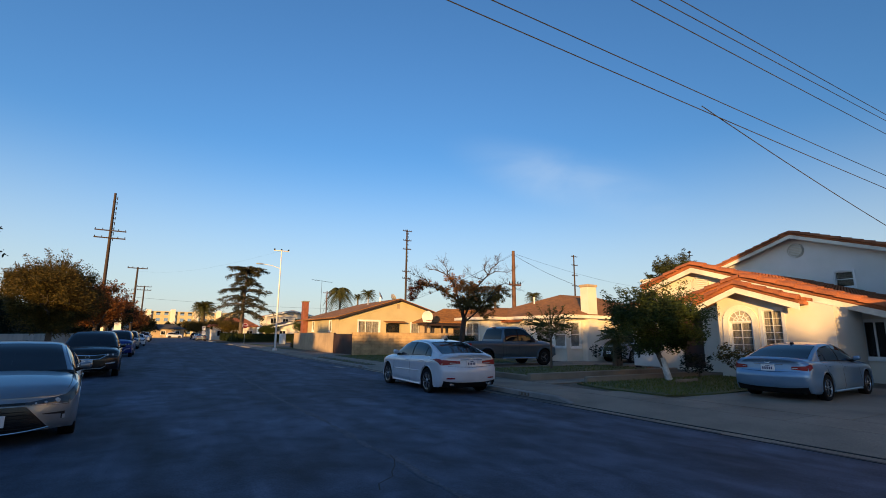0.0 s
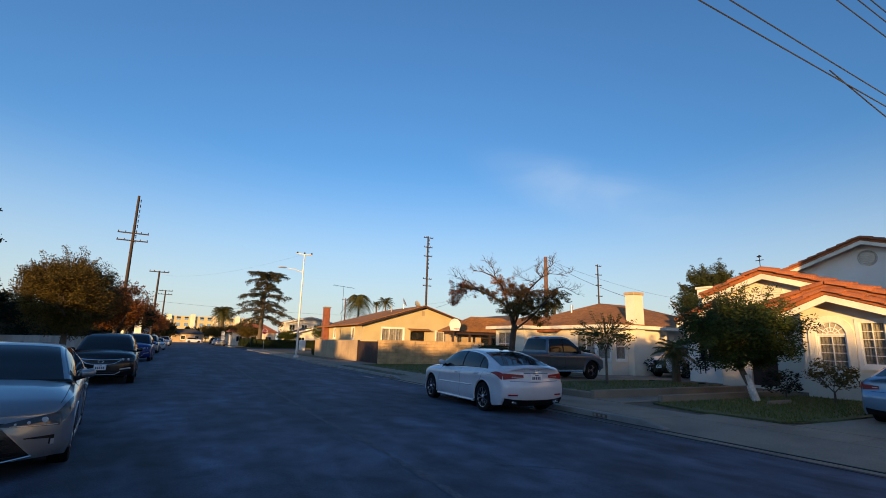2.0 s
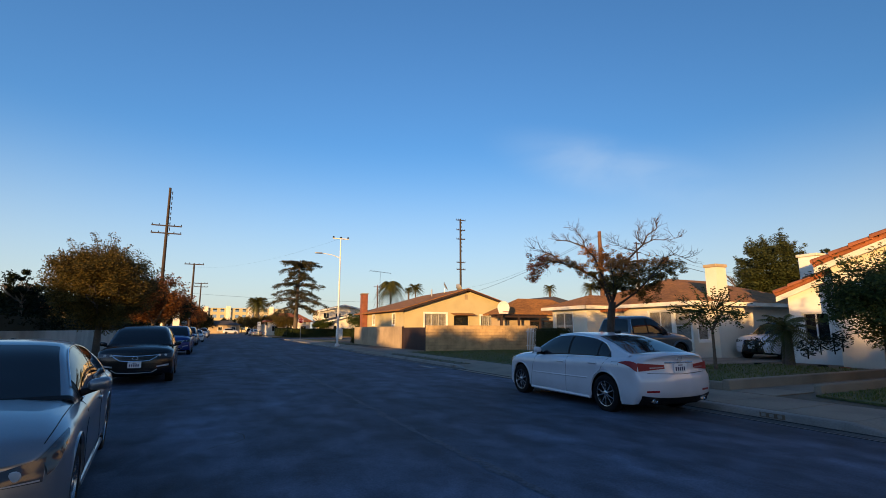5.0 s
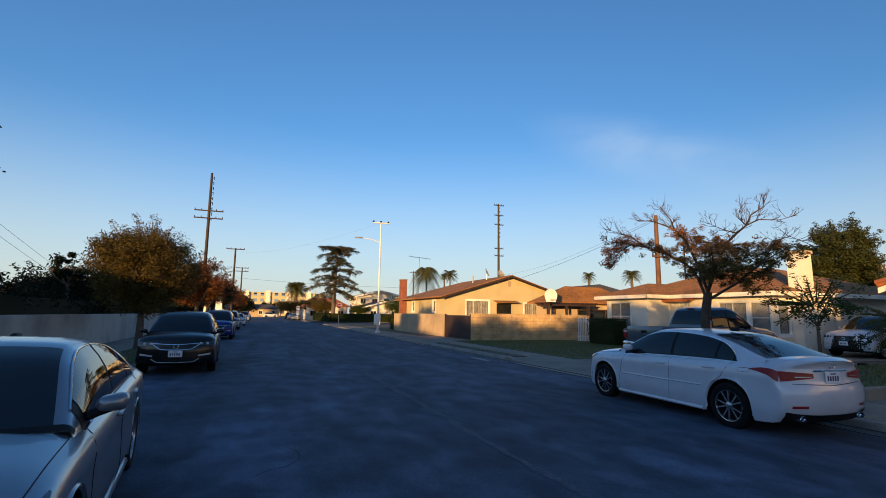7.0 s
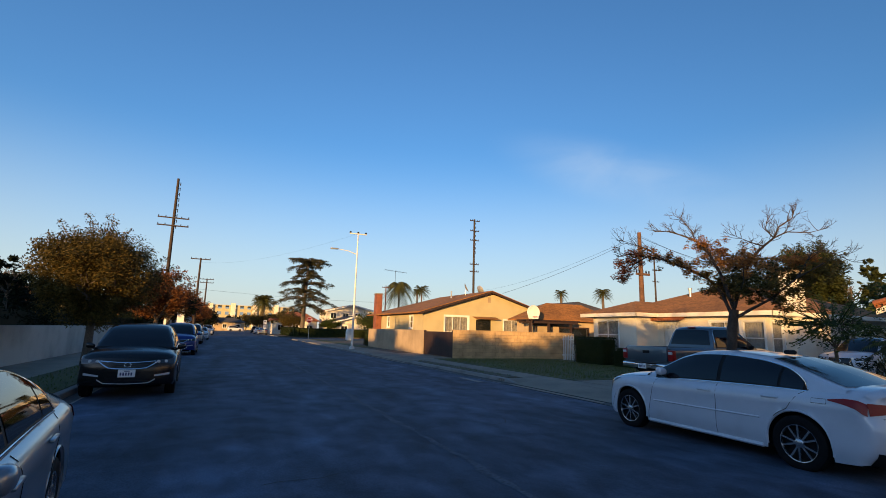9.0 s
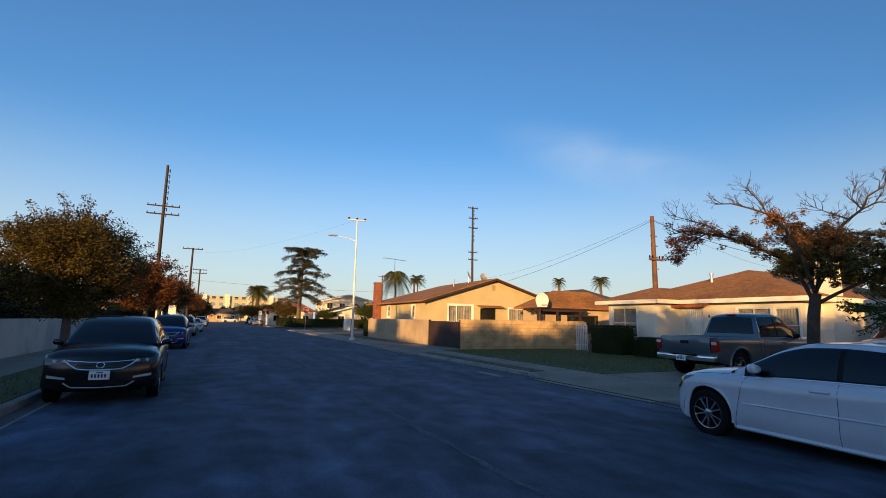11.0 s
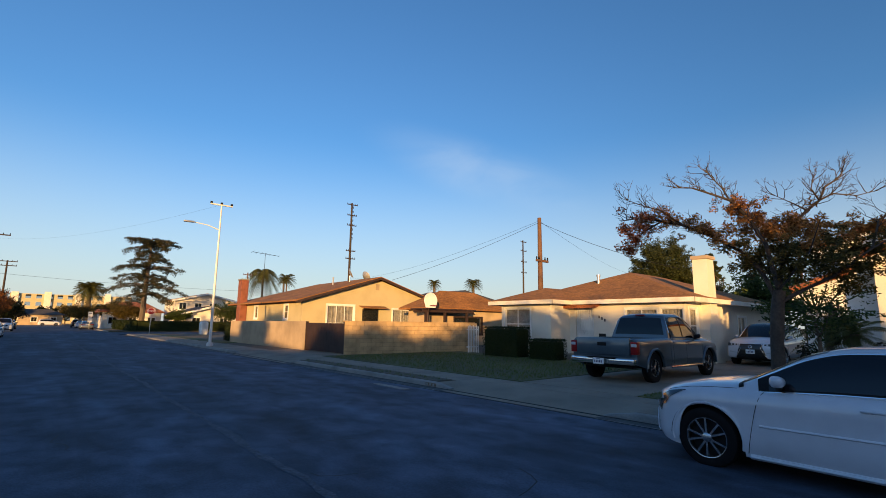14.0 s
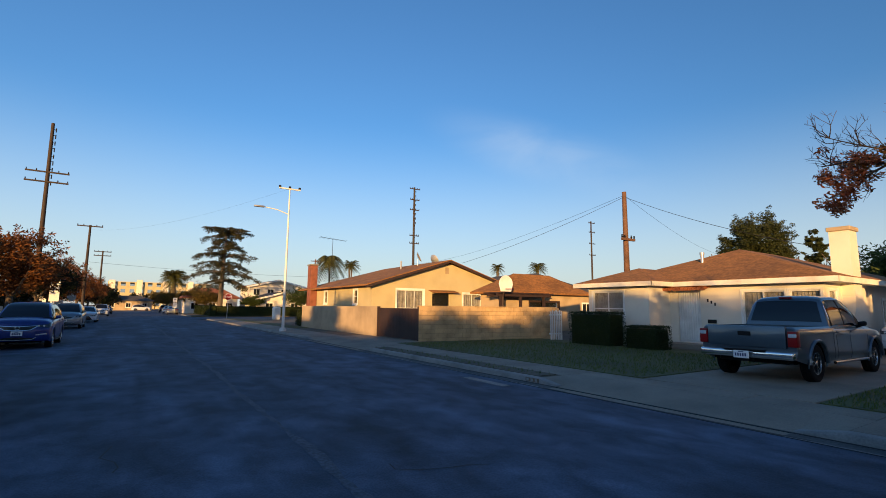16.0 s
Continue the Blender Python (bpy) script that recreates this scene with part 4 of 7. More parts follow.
# lots on both sides
b = bmesh.new()
box(b, 0.9, 70, -60, 58, -0.055, 0.12)
box(b, KX + 0.16, 0.9, -60, -16.55, -0.055, 0.118)
box(b, KX + 0.16, 0.9, -7.65, -0.15, -0.055, 0.118)
box(b, KX + 0.16, 0.9, 5.15, 13.65, -0.055, 0.118)
box(b, KX + 0.16, 0.9, 21.15, 58, -0.055, 0.118)
box(b, KX + 0.16, 70, 76, 160, -0.055, 0.12)
box(b, -70, LX - 0.16, -60, 58, -0.055, 0.12)
box(b, -70, LX - 0.16, 76, 160, -0.055, 0.12)
solid("lot_ground", b, SOIL, "bare earth of the house lots", "ground", kind="structure")


def lawn(name, pts, z=0.15, thick=0.04, label="short green lawn, patchy and dry", mat=None):
    b = bmesh.new()
    slab(b, [(x, y, z) for x, y in pts], thick)
    return solid(name, b, mat or LAWN, label, "lawn", kind="structure")


lawn("lawn_white_house", [(1.62, 3.95), (9.6, 3.95), (9.6, 15.3), (1.62, 15.3)])
lawn("lawn_strip", [(KX + 0.17, 5.3), (0.42, 5.3), (0.42, 13.7), (KX + 0.17, 13.7)], 0.14, label="bare dry earth strip between kerb and pavement", mat=SOIL)
lawn("lawn_verge", [(1.62, -0.9), (9.3, -0.9), (9.3, 0.75), (1.62, 0.75)])
lawn("lawn_tile_house", [(2.1, -9.0), (3.2, -9.35), (9.3, -9.35), (9.3, -5.9), (2.3, -5.9), (1.95, -7.4)], 0.17)
lawn("lawn_left_strip", [(LX - 0.17, -60), (LX - 1.5, -60), (LX - 1.5, 58), (LX - 0.17, 58)], 0.14, label="dark grass strip between kerb and pavement")
lawn("lawn_corner", [(1.62, 31), (2.9, 31), (2.9, 58), (1.62, 58)], 0.15)


def paving(name, x0, x1, y0, y1, z, nx, ny, label, gap=0.012, mat=None):
    """Concrete slabs, each a piece of its own, over a dark bed."""
    b = bmesh.new()
    box(b, x0, x1, y0, y1, z - 0.05, z - 0.012)
    bed = solid(name, b, MORTAR, label, "pavement", kind="structure")
    dx, dy = (x1 - x0) / nx, (y1 - y0) / ny
    me = finish(soft_box(-dx / 2 + gap / 2, dx / 2 - gap / 2, -dy / 2 + gap / 2, dy / 2 - gap / 2, -0.04, 0.0, 0.008, 1), "slab", mat or CONCRETE)
    for i in range(nx):
        for j in range(ny):
            ob = new("slab", me)
            ob.parent = bed
            ob.location = (x0 + dx * (i + 0.5), y0 + dy * (j + 0.5), z + random.uniform(-0.003, 0.003))
    return bed


def fence_post(bm, x, y, z0, z1, r=0.04):
    box(bm, x - r, x + r, y - r, y + r, z0, z1)


# ---- walls with openings ----


def wall_bm(length, z0, z1, thick, openings=()):
    """A wall along +x from 0 to length, its face at y = 0 and its back at y = thick; openings: (x0, x1, z0, z1)."""
    b = bmesh.new()
    xs = sorted({0.0, length, *[v for o in openings for v in o[:2]]})
    for xa, xb in zip(xs, xs[1:]):
        mid = (xa + xb) / 2
        cuts = sorted((o[2], o[3]) for o in openings if o[0] < mid < o[1])
        z = z0
        for ca, cb in cuts:
            if ca > z:
                box(b, xa, xb, 0, thick, z, ca)
            z = cb
        if z < z1:
            box(b, xa, xb, 0, thick, z, z1)
    bmesh.ops.remove_doubles(b, verts=b.verts[:], dist=0.0005)
    return b


def frame_at(p0, p1):
    """The pose of a wall that runs from p0 to p1 as seen from outside, left to right."""
    d = Vector((p1[0] - p0[0], p1[1] - p0[1], 0)).normalized()
    n = Vector((-d.y, d.x, 0))
    return Matrix(((d.x, n.x, 0, p0[0]), (d.y, n.y, 0, p0[1]), (0, 0, 1, 0), (0, 0, 0, 1))), math.hypot(p1[0] - p0[0], p1[1] - p0[1])


def ring(x0, x1, z0, z1, w, ya, yb):
    """A rectangular frame of one piece: outer size, width and depth."""
    b = bmesh.new()
    o = [(x0, z0), (x1, z0), (x1, z1), (x0, z1)]
    i = [(x0 + w, z0 + w), (x1 - w, z0 + w), (x1 - w, z1 - w), (x0 + w, z1 - w)]
    v = [[b.verts.new((x, y, z)) for x, z in c] for c in (o, i) for y in (ya, yb)]
    for k in range(4):
        n = (k + 1) % 4
        b.faces.new((v[0][k], v[0][n], v[2][n], v[2][k]))
        b.faces.new((v[1][n], v[1][k], v[3][k], v[3][n]))
        b.faces.new((v[0][n], v[0][k], v[1][k], v[1][n]))
        b.faces.new((v[2][k], v[2][n], v[3][n], v[3][k]))
    return b


def window(parent, m, x0, x1, z0, z1, cols=2, rows=1, trim=None, curtain=False, deep=0.09, surround=0.07, bar=0.02):
    """A window in a wall's opening: frame, casing, glazing bars, panes and sill."""
    trim = trim or WHITE_TRIM
    w = 0.045
    win = part("window", ring(x0, x1, z0, z1, w, 0.022, deep), trim, parent)
    win.matrix_local = m
    s = surround
    part("casing", ring(x0 - s, x1 + s, z0 - s, z1 + s, s + 0.004, -0.025, 0.02), trim, win)
    xs = [x0 + w + (x1 - x0 - 2 * w) * k / cols for k in range(cols + 1)]
    zs = [z0 + w + (z1 - z0 - 2 * w) * k / rows for k in range(rows + 1)]
    for x in xs[1:-1]:
        part("glazing_bar", box(bmesh.new(), x - bar, x + bar, 0.03, deep, z0 + w, z1 - w), trim, win)
    for z in zs[1:-1]:
        part("glazing_bar", box(bmesh.new(), x0 + w, x1 - w, 0.034, deep - 0.004, z - bar, z + bar), trim, win)
    for xa, xb in zip(xs, xs[1:]):
        for za, zb in zip(zs, zs[1:]):
            part("pane", box(bmesh.new(), xa, xb, deep - 0.03, deep - 0.022, za, zb), GLASS, win)
    part("sill", box(bmesh.new(), x0 - s, x1 + s, -0.06, -0.026, z0 - s - 0.04, z0 - s + 0.02), trim, win)
    if curtain:
        b = bmesh.new()
        n = 24
        pts = [(x0 + (x1 - x0) * k / n, deep + 0.06 + 0.02 * math.sin(k * 2.1)) for k in range(n + 1)]
        for (xa, ya), (xb, yb) in zip(pts, pts[1:]):
            sheet(b, [(xa, ya, z0), (xb, yb, z0), (xb, yb, z1), (xa, ya, z1)])
        bmesh.ops.remove_doubles(b, verts=b.verts[:], dist=0.001)
        part("curtain", b, CURTAIN, win, "pale curtain behind the glass")
    # black sheet behind the panes, painted in for the darkness of the room
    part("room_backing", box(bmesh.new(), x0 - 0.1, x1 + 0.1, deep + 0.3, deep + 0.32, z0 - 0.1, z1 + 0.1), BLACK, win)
    return win


def hip_roof(b, x0, x1, y0, y1, z, ridge, thick=0.14):
    """Sloping planes down from a ridge ((x, y, z), (x, y, z)), with an eave edge."""
    (ax, ay, az), (bx, by, bz) = ridge
    c = [(x0, y0, z), (x1, y0, z), (x1, y1, z), (x0, y1, z)]
    lo = [(x, y, zz - thick) for x, y, zz in c]
    v = [b.verts.new(p) for p in c]
    w = [b.verts.new(p) for p in lo]
    A, B = b.verts.new((ax, ay, az)), b.verts.new((bx, by, bz))
    if abs(bx - ax) >= abs(by - ay):
        faces = [(v[3], v[0], A), (v[0], v[1], B, A), (v[1], v[2], B), (v[2], v[3], A, B)]
    else:
        faces = [(v[0], v[1], A), (v[1], v[2], B, A), (v[2], v[3], B), (v[3], v[0], A, B)]
    for f in faces:
        b.faces.new(f)
    for i in range(4):
        j = (i + 1) % 4
        b.faces.new((v[j], v[i], w[i], w[j]))
    b.faces.new(w)
    return b

# ---- plants ----


def leaf_cloud(b, centre, radius, count, size, squash=0.8, rnd=random):
    """Single pointed leaves scattered through a clump."""
    c = Vector(centre)
    for _ in range(count):
        d = Vector((rnd.gauss(0, 1), rnd.gauss(0, 1), rnd.gauss(0, 1)))
        d = d.normalized() * radius * rnd.random() ** 0.4
        d.z *= squash
        p = c + d
        a = Vector((rnd.gauss(0, 1), rnd.gauss(0, 1), rnd.gauss(0, 0.7))).normalized()
        e = a.orthogonal().normalized()
        s = size * rnd.uniform(0.6, 1.3)
        sheet(b, [p - a * s, p - a * s * 0.25 + e * s * 0.42, p + a * s * 0.4 + e * s * 0.34, p + a * s, p + a * s * 0.4 - e * s * 0.34, p - a * s * 0.25 - e * s * 0.42])


def grow(b, p, d, length, r, depth, tips, spread=0.6, rnd=random, seg=6, lift=0.1):
    """A branching limb; its tips are gathered."""
    pts, q, dd = [Vector(p)], Vector(p), Vector(d).normalized()
    for _ in range(3):
        dd = (dd + Vector((rnd.gauss(0, 0.16), rnd.gauss(0, 0.16), rnd.gauss(0, 0.1) + lift * 0.3))).normalized()
        q = q + dd * length / 3
        pts.append(q.copy())
    tube(b, pts, [r, r * 0.88, r * 0.75, r * 0.6], max(3, seg), False)
    if depth == 0:
        tips.append(q)
        return
    for _ in range(rnd.choice((2, 3))):
        nd = (dd + Vector((rnd.gauss(0, spread), rnd.gauss(0, spread), rnd.gauss(lift, spread * 0.6)))).normalized()
        grow(b, q, nd, length * rnd.uniform(0.6, 0.8), r * 0.6, depth - 1, tips, spread, rnd, seg - 1, lift)


def tree(name, x, y, z0, height, crown_r, crown_low, leaves, label, trunk_r=0.14, count=70, size=0.07, clumps=60, bark=None, seed=1, lean=(0, 0), wash=0.0, squash=0.8, holes=0.0, sprigs=0):
    rnd = random.Random(seed)
    t = thing(name, Matrix.Translation((x, y, z0)), label, "tree")
    b = bmesh.new()
    tips = []
    fork = crown_low
    pts = [(0, 0, -0.03), (lean[0] * 0.3, lean[1] * 0.3, fork * 0.4), (lean[0] * 0.8, lean[1] * 0.8, fork * 0.8), (lean[0], lean[1], fork)]
    tube(b, pts, [trunk_r * 1.3, trunk_r, trunk_r * 0.9, trunk_r * 0.85], 10)
    for k in range(5):
        a = k * math.tau / 5 + rnd.random()
        grow(b, pts[-1], (math.cos(a) * 0.8, math.sin(a) * 0.8, 0.8), (height - fork) * 0.3, trunk_r * 0.5, 2, tips, 0.5, rnd)
    limbs_bm = b
    if wash:
        b = bmesh.new()
        tube(b, [(0, 0, 0), (lean[0] * 0.3, lean[1] * 0.3, fork * 0.4), (lean[0] * 0.55, lean[1] * 0.55, wash)], [trunk_r * 1.33, trunk_r * 1.06, trunk_r * 0.98], 10, False)
        part("whitewash", b, WHITEWASH, t, "whitewashed lower trunk", True)
    b = bmesh.new()
    mid = (fork * 0.85 + height) / 2
    half = (height - fork * 0.85) / 2
    for k in range(clumps):
        d = Vector((rnd.gauss(0, 1), rnd.gauss(0, 1), rnd.gauss(0, 1))).normalized() * rnd.random() ** 0.35
        bulge = 1 + 0.25 * noise.noise(d * 2.3 + Vector((seed * 7.1, 0, 0)))
        bulge *= 0.84
        c = Vector((lean[0] + d.x * crown_r * bulge, lean[1] + d.y * crown_r * bulge, mid + d.z * half * bulge))
        if rnd.random() < holes:
            continue
        leaf_cloud(b, c, crown_r * rnd.uniform(0.14, 0.3), count, size, squash, rnd)
    # loose sprigs that break the outline
    for k in range(sprigs):
        d = Vector((rnd.gauss(0, 1), rnd.gauss(0, 1), rnd.gauss(0.5, 0.7))).normalized()
        p = Vector((lean[0] + d.x * crown_r * 0.75, lean[1] + d.y * crown_r * 0.75, mid + d.z * half * 0.75))
        far = crown_r * rnd.uniform(0.2, 0.38)
        pts = [p + d * far * q + Vector((0, 0, 0.12 * far * q * q)) for q in (0, 0.35, 0.7, 1)]
        tube(b, [pts[-1] - d * far - d * crown_r * 0.5] + pts, [0.016, 0.014, 0.011, 0.008, 0.004], 4, False)
        for q in pts[1:]:
            leaf_cloud(b, q, crown_r * 0.07 + 0.03, max(6, count // 8), size, squash, rnd)
    part("trunk", limbs_bm, bark or BARK, t, smooth=True)
    part("crown", b, leaves, t)
    return t


GREEN_LEAF = leaf_paint("green_leaves", (0.022, 0.042, 0.012), (0.08, 0.1, 0.025))
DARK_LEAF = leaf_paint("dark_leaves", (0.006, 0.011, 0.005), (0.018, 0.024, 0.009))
OLIVE_LEAF = leaf_paint("olive_leaves", (0.035, 0.036, 0.011), (0.16, 0.11, 0.028))
RUST_LEAF = leaf_paint("rust_leaves", (0.2, 0.085, 0.024), (0.46, 0.2, 0.05))
AUTUMN_LEAF = leaf_paint("autumn_leaves", (0.09, 0.04, 0.015), (0.26, 0.1, 0.028))
RED_LEAF = leaf_paint("red_leaves", (0.24, 0.07, 0.035), (0.42, 0.14, 0.05))
HEDGE_LEAF = leaf_paint("hedge_leaves", (0.012, 0.024, 0.008), (0.035, 0.045, 0.014))
PALM_LEAF = leaf_paint("palm_fronds", (0.05, 0.06, 0.02), (0.1, 0.1, 0.03))
PINE_LEAF = leaf_paint("pine_needles", (0.024, 0.036, 0.012), (0.075, 0.08, 0.024))
CEDAR_LEAF = leaf_paint("cedar_needles", (0.03, 0.032, 0.014), (0.085, 0.075, 0.032))


def hedge(x0, x1, y0, y1, z0, z1, label, count=4000, size=0.035, name="hedge", leaf=None):
    """A clipped hedge: a twiggy core under a skin of leaves."""
    t = thing(name, Matrix.Translation(((x0 + x1) / 2, (y0 + y1) / 2, z0)), label, "hedge")
    dx, dy, h = (x1 - x0) / 2, (y1 - y0) / 2, z1 - z0
    part("core", soft_box(-dx + 0.06, dx - 0.06, -dy + 0.06, dy - 0.06, -0.02, h - 0.06, 0.08, 2), leaf or HEDGE_LEAF, t)
    b = bmesh.new()
    rnd = random.Random(int(x0 * 31 + y0 * 17))
    for _ in range(count):
        p = [rnd.uniform(-dx, dx), rnd.uniform(-dy, dy), rnd.uniform(0, h)]
        k = rnd.choices((0, 1, 2), (dy * h, dx * h, dx * dy * 2))[0]
        p[k] = ((-dx, dx), (-dy, dy), (h, h))[k][rnd.random() < 0.5] + rnd.gauss(0, 0.025)
        p = Vector(p) * (1 + 0.02 * noise.noise(Vector(p) * 3))
        a = Vector((rnd.gauss(0, 1), rnd.gauss(0, 1), rnd.gauss(0, 1))).normalized()
        e = a.orthogonal().normalized()
        s = size * rnd.uniform(0.7, 1.4)
        sheet(b, [p - a * s, p + e * s * 0.5, p + a * s, p - e * s * 0.5])
    part("leaves", b, leaf or HEDGE_LEAF, t)
    return t


def palm(x, y, z0, height, frond, label, seed=1, trunk_r=0.22, count=34, droop=0.55, name="palm_tree"):
    rnd = random.Random(seed)
    t = thing(name, Matrix.Translation((x, y, z0)), label, "palm")
    b = bmesh.new()
    tube(b, [(0, 0, -0.05), (0.03 * height, 0, height * 0.5), (0.02 * height, 0, height)], [trunk_r * 1.3, trunk_r, trunk_r * 0.9], 9)
    part("trunk", b, BARK, t, smooth=True)
    top = Vector((0.02 * height, 0, height))
    b = bmesh.new()
    for k in range(count):
        a = k * 2.399 + rnd.random() * 0.3
        up = 1.25 - 1.9 * (k / count) + rnd.gauss(0, 0.08)
        d = Vector((math.cos(a), math.sin(a), 0))
        pts = []
        for i in range(9):
            s = i / 8
            pts.append(top + d * frond * s * math.cos(up * 0.75) + Vector((0, 0, frond * (math.sin(up) * s - droop * s * s))))
        side = Vector((-d.y, d.x, 0))
        for i in range(8):
            p, q = pts[i], pts[i + 1]
            for j in range(2):
                m = p.lerp(q, j / 2)
                w = frond * 0.22 * math.sin(math.pi * min(1, 0.12 + (i + j / 2) / 8.5)) ** 0.6
                ahead = (q - p).normalized()
                for sg in (1, -1):
                    tip = m + side * sg * w + ahead * w * 0.7 + Vector((0, 0, -w * 0.5))
                    sheet(b, [m, m + ahead * 0.05 * frond, tip])
    part("crown", b, PALM_LEAF, t)
    return t


def cedar(x, y, z0, height, label):
    """A tall old tree: an umbrella top, a gap, then wide drooping layers."""
    rnd = random.Random(11)
    t = thing("cedar_tree", Matrix.Translation((x, y, z0)), label, "tree")
    b = bmesh.new()
    tube(b, [(0, 0, -0.05), (0.1, 0, height * 0.4), (0.25, 0, height * 0.7), (0.35, 0, height * 0.97)], [0.42, 0.32, 0.2, 0.07], 9)
    lv = bmesh.new()
    tiers = ((0.97, 4.3, 9, 0.5, 0.9), (0.93, 3.6, 7, 0.3, 1.2), (0.84, 2.6, 5, 0.4, 1.5), (0.74, 3.4, 5, 0.7, 1.4), (0.66, 5.0, 7, 0.9, 1.7), (0.57, 5.7, 8, 0.9, 2.0), (0.48, 5.9, 8, 0.7, 2.1), (0.4, 4.9, 6, 0.5, 2.0))
    for k, (f, far, arms, lift, droop) in enumerate(tiers):
        for j in range(arms):
            a = j * math.tau / arms + k * 1.3 + rnd.uniform(-0.3, 0.3)
            reach = far * rnd.uniform(0.55, 1.05)
            d = Vector((math.cos(a), math.sin(a), 0.0))
            p = Vector((0.1 + 0.25 * f, 0, height * f - rnd.uniform(0.0, 0.8)))

            def along(s):
                return p + d * reach * s + Vector((0, 0, lift * s * 1.6 - droop * s * s))

            tube(b, [along(s) for s in (0, 0.3, 0.6, 0.85, 1)], [0.11, 0.08, 0.05, 0.03, 0.012], 4, False)
            for s in (0.3, 0.42, 0.54, 0.66, 0.77, 0.87, 0.96, 1.03):
                q = along(s)
                side = Vector((-d.y, d.x, 0)) * rnd.uniform(-0.8, 0.8) * s
                leaf_cloud(lv, q + side, 0.46 + 0.14 * s, 46, 0.12, 0.34, rnd)
                leaf_cloud(lv, q + side * 0.6 - Vector((0, 0, 0.3)), 0.28, 12, 0.11, 1.1, rnd)
    for k in range(60):
        f = rnd.uniform(0.4, 0.96)
        a = rnd.uniform(0, math.tau)
        leaf_cloud(lv, (0.1 + 0.25 * f + math.cos(a) * 0.8, math.sin(a) * 0.8, height * f), 0.5, 30, 0.12, 0.7, rnd)
    part("trunk", b, BARK, t, smooth=True)
    part("crown", lv, CEDAR_LEAF, t)
    return t


# ---- poles and cables ----


def utility_pole(x, y, z0, top, label, r=0.16, arms=(), braces=False, wood=None, steps=0, turn=0.0):
    """top: the pole's head, as an offset from its foot; arms: (height share, half length)."""
    t = thing("utility_pole", Matrix.Translation((x, y, z0)), label, "pole")
    top = Vector(top)
    part("pole", tube(bmesh.new(), [(0, 0, -0.1), top * 0.5, top], [r * 1.15, r, r * 0.75], 10), wood or POLE_WOOD, t, smooth=True)
    for f, half in arms:
        p = top * f
        m = Matrix.Translation(p) @ Matrix.Rotation(turn, 4, "Z")
        ob = part("crossarm", box(bmesh.new(), -half, half, -r - 0.06, -r + 0.06, -0.07, 0.07), wood or POLE_WOOD, t)
        ob.matrix_local = m
        for k in (-0.95, -0.5, 0.5, 0.95):
            i = part("insulator", lathe(bmesh.new(), [(0.0, 0.2), (0.05, 0.18), (0.03, 0.12), (0.06, 0.08), (0.03, 0.0)], 8, Matrix.Translation((k * half, -r, 0.07)) @ Matrix.Rotation(math.pi / 2, 4, "X")), BLACK, ob)
    for k in range(steps):
        p = top * (0.97 - k * 0.035)
        b = tube(bmesh.new(), [p, p + Vector((0.34, 0, 0.1 if k % 2 else -0.1))], 0.035, 5)
        tube(b, [p + Vector((0.3, 0, -0.3)), p + Vector((0.3, 0, 0.12))], 0.05, 6)
        part("bracket", b, BLACK, t)
    return t


def cable(pts_a, pts_b, sag, r=0.012, label="thin black overhead cable", group="overhead cables"):
    a, c = Vector(pts_a), Vector(pts_b)
    b = bmesh.new()
    pts = [a.lerp(c, k / 16) - Vector((0, 0, sag * 4 * (k / 16) * (1 - k / 16))) for k in range(17)]
    tube(b, pts, r, 4, False)
    return solid("overhead_cable", b, WIRE, label, "cable", group)


def street_lamp(x, y, z0, h):
    t = thing("street_lamp", Matrix.Translation((x, y, z0)), "tall pale grey street lamp with a short arm, by the kerb", "street lamp")
    part("pole", tube(bmesh.new(), [(0, 0, 0), (0, 0, h * 0.5), (0, 0, h)], [0.09, 0.065, 0.04], 12), PALE_POLE, t, smooth=True)
    part("base", lathe(bmesh.new(), [(0.2, 0.0), (0.2, 0.12), (0.13, 0.22)], 16, Matrix.Rotation(math.pi / 2, 4, "X")), PALE_POLE, t, smooth=True)
    part("arm", tube(bmesh.new(), [(0, 0, h - 1.6), (-0.7, -0.02, h - 1.38), (-1.5, -0.04, h - 1.3)], [0.035, 0.03, 0.028], 8), PALE_POLE, t, smooth=True)
    b = soft_box(-2.05, -1.45, -0.15, 0.08, h - 1.35, h - 1.25, 0.045, 2)
    part("lamp_head", b, METAL, t, "grey cobra-head lamp", True)
    b = box(bmesh.new(), -0.65, 0.65, -0.04, 0.04, h - 0.04, h + 0.04)
    part("top_bar", b, PALE_POLE, t)
    for k in (-0.6, 0.0, 0.6):
        part("bracket", box(bmesh.new(), k - 0.06, k + 0.06, -0.06, 0.06, h + 0.04, h + 0.16), BLACK, t)
    return t

# ---- white house with the brown hip roof ----
wh = thing("white_house", Matrix(), "single-storey cream stucco house with brown hip roof", "house")
m, L = frame_at((11.5, 12.1), (11.5, 3.8))
ops = [(3.2, 4.15, 0.33, 2.42), (5.75, 7.15, 0.95, 2.35), (7.3, 8.2, 0.95, 2.35)]
ob = part("wall", wall_bm(L, 0.1, 2.62, 0.2, ops), STUCCO_CREAM, wh)
ob.matrix_local = m
window(wh, m, 5.75, 7.15, 0.95, 2.35, 2, 1, curtain=True)
window(wh, m, 7.3, 8.2, 0.95, 2.35, 1, 2, curtain=True)
door = part("door", box(bmesh.new(), 3.2, 4.15, 0.08, 0.13, 0.33, 2.42), WHITE_TRIM, wh, "white security door with bars")
door.matrix_local = m
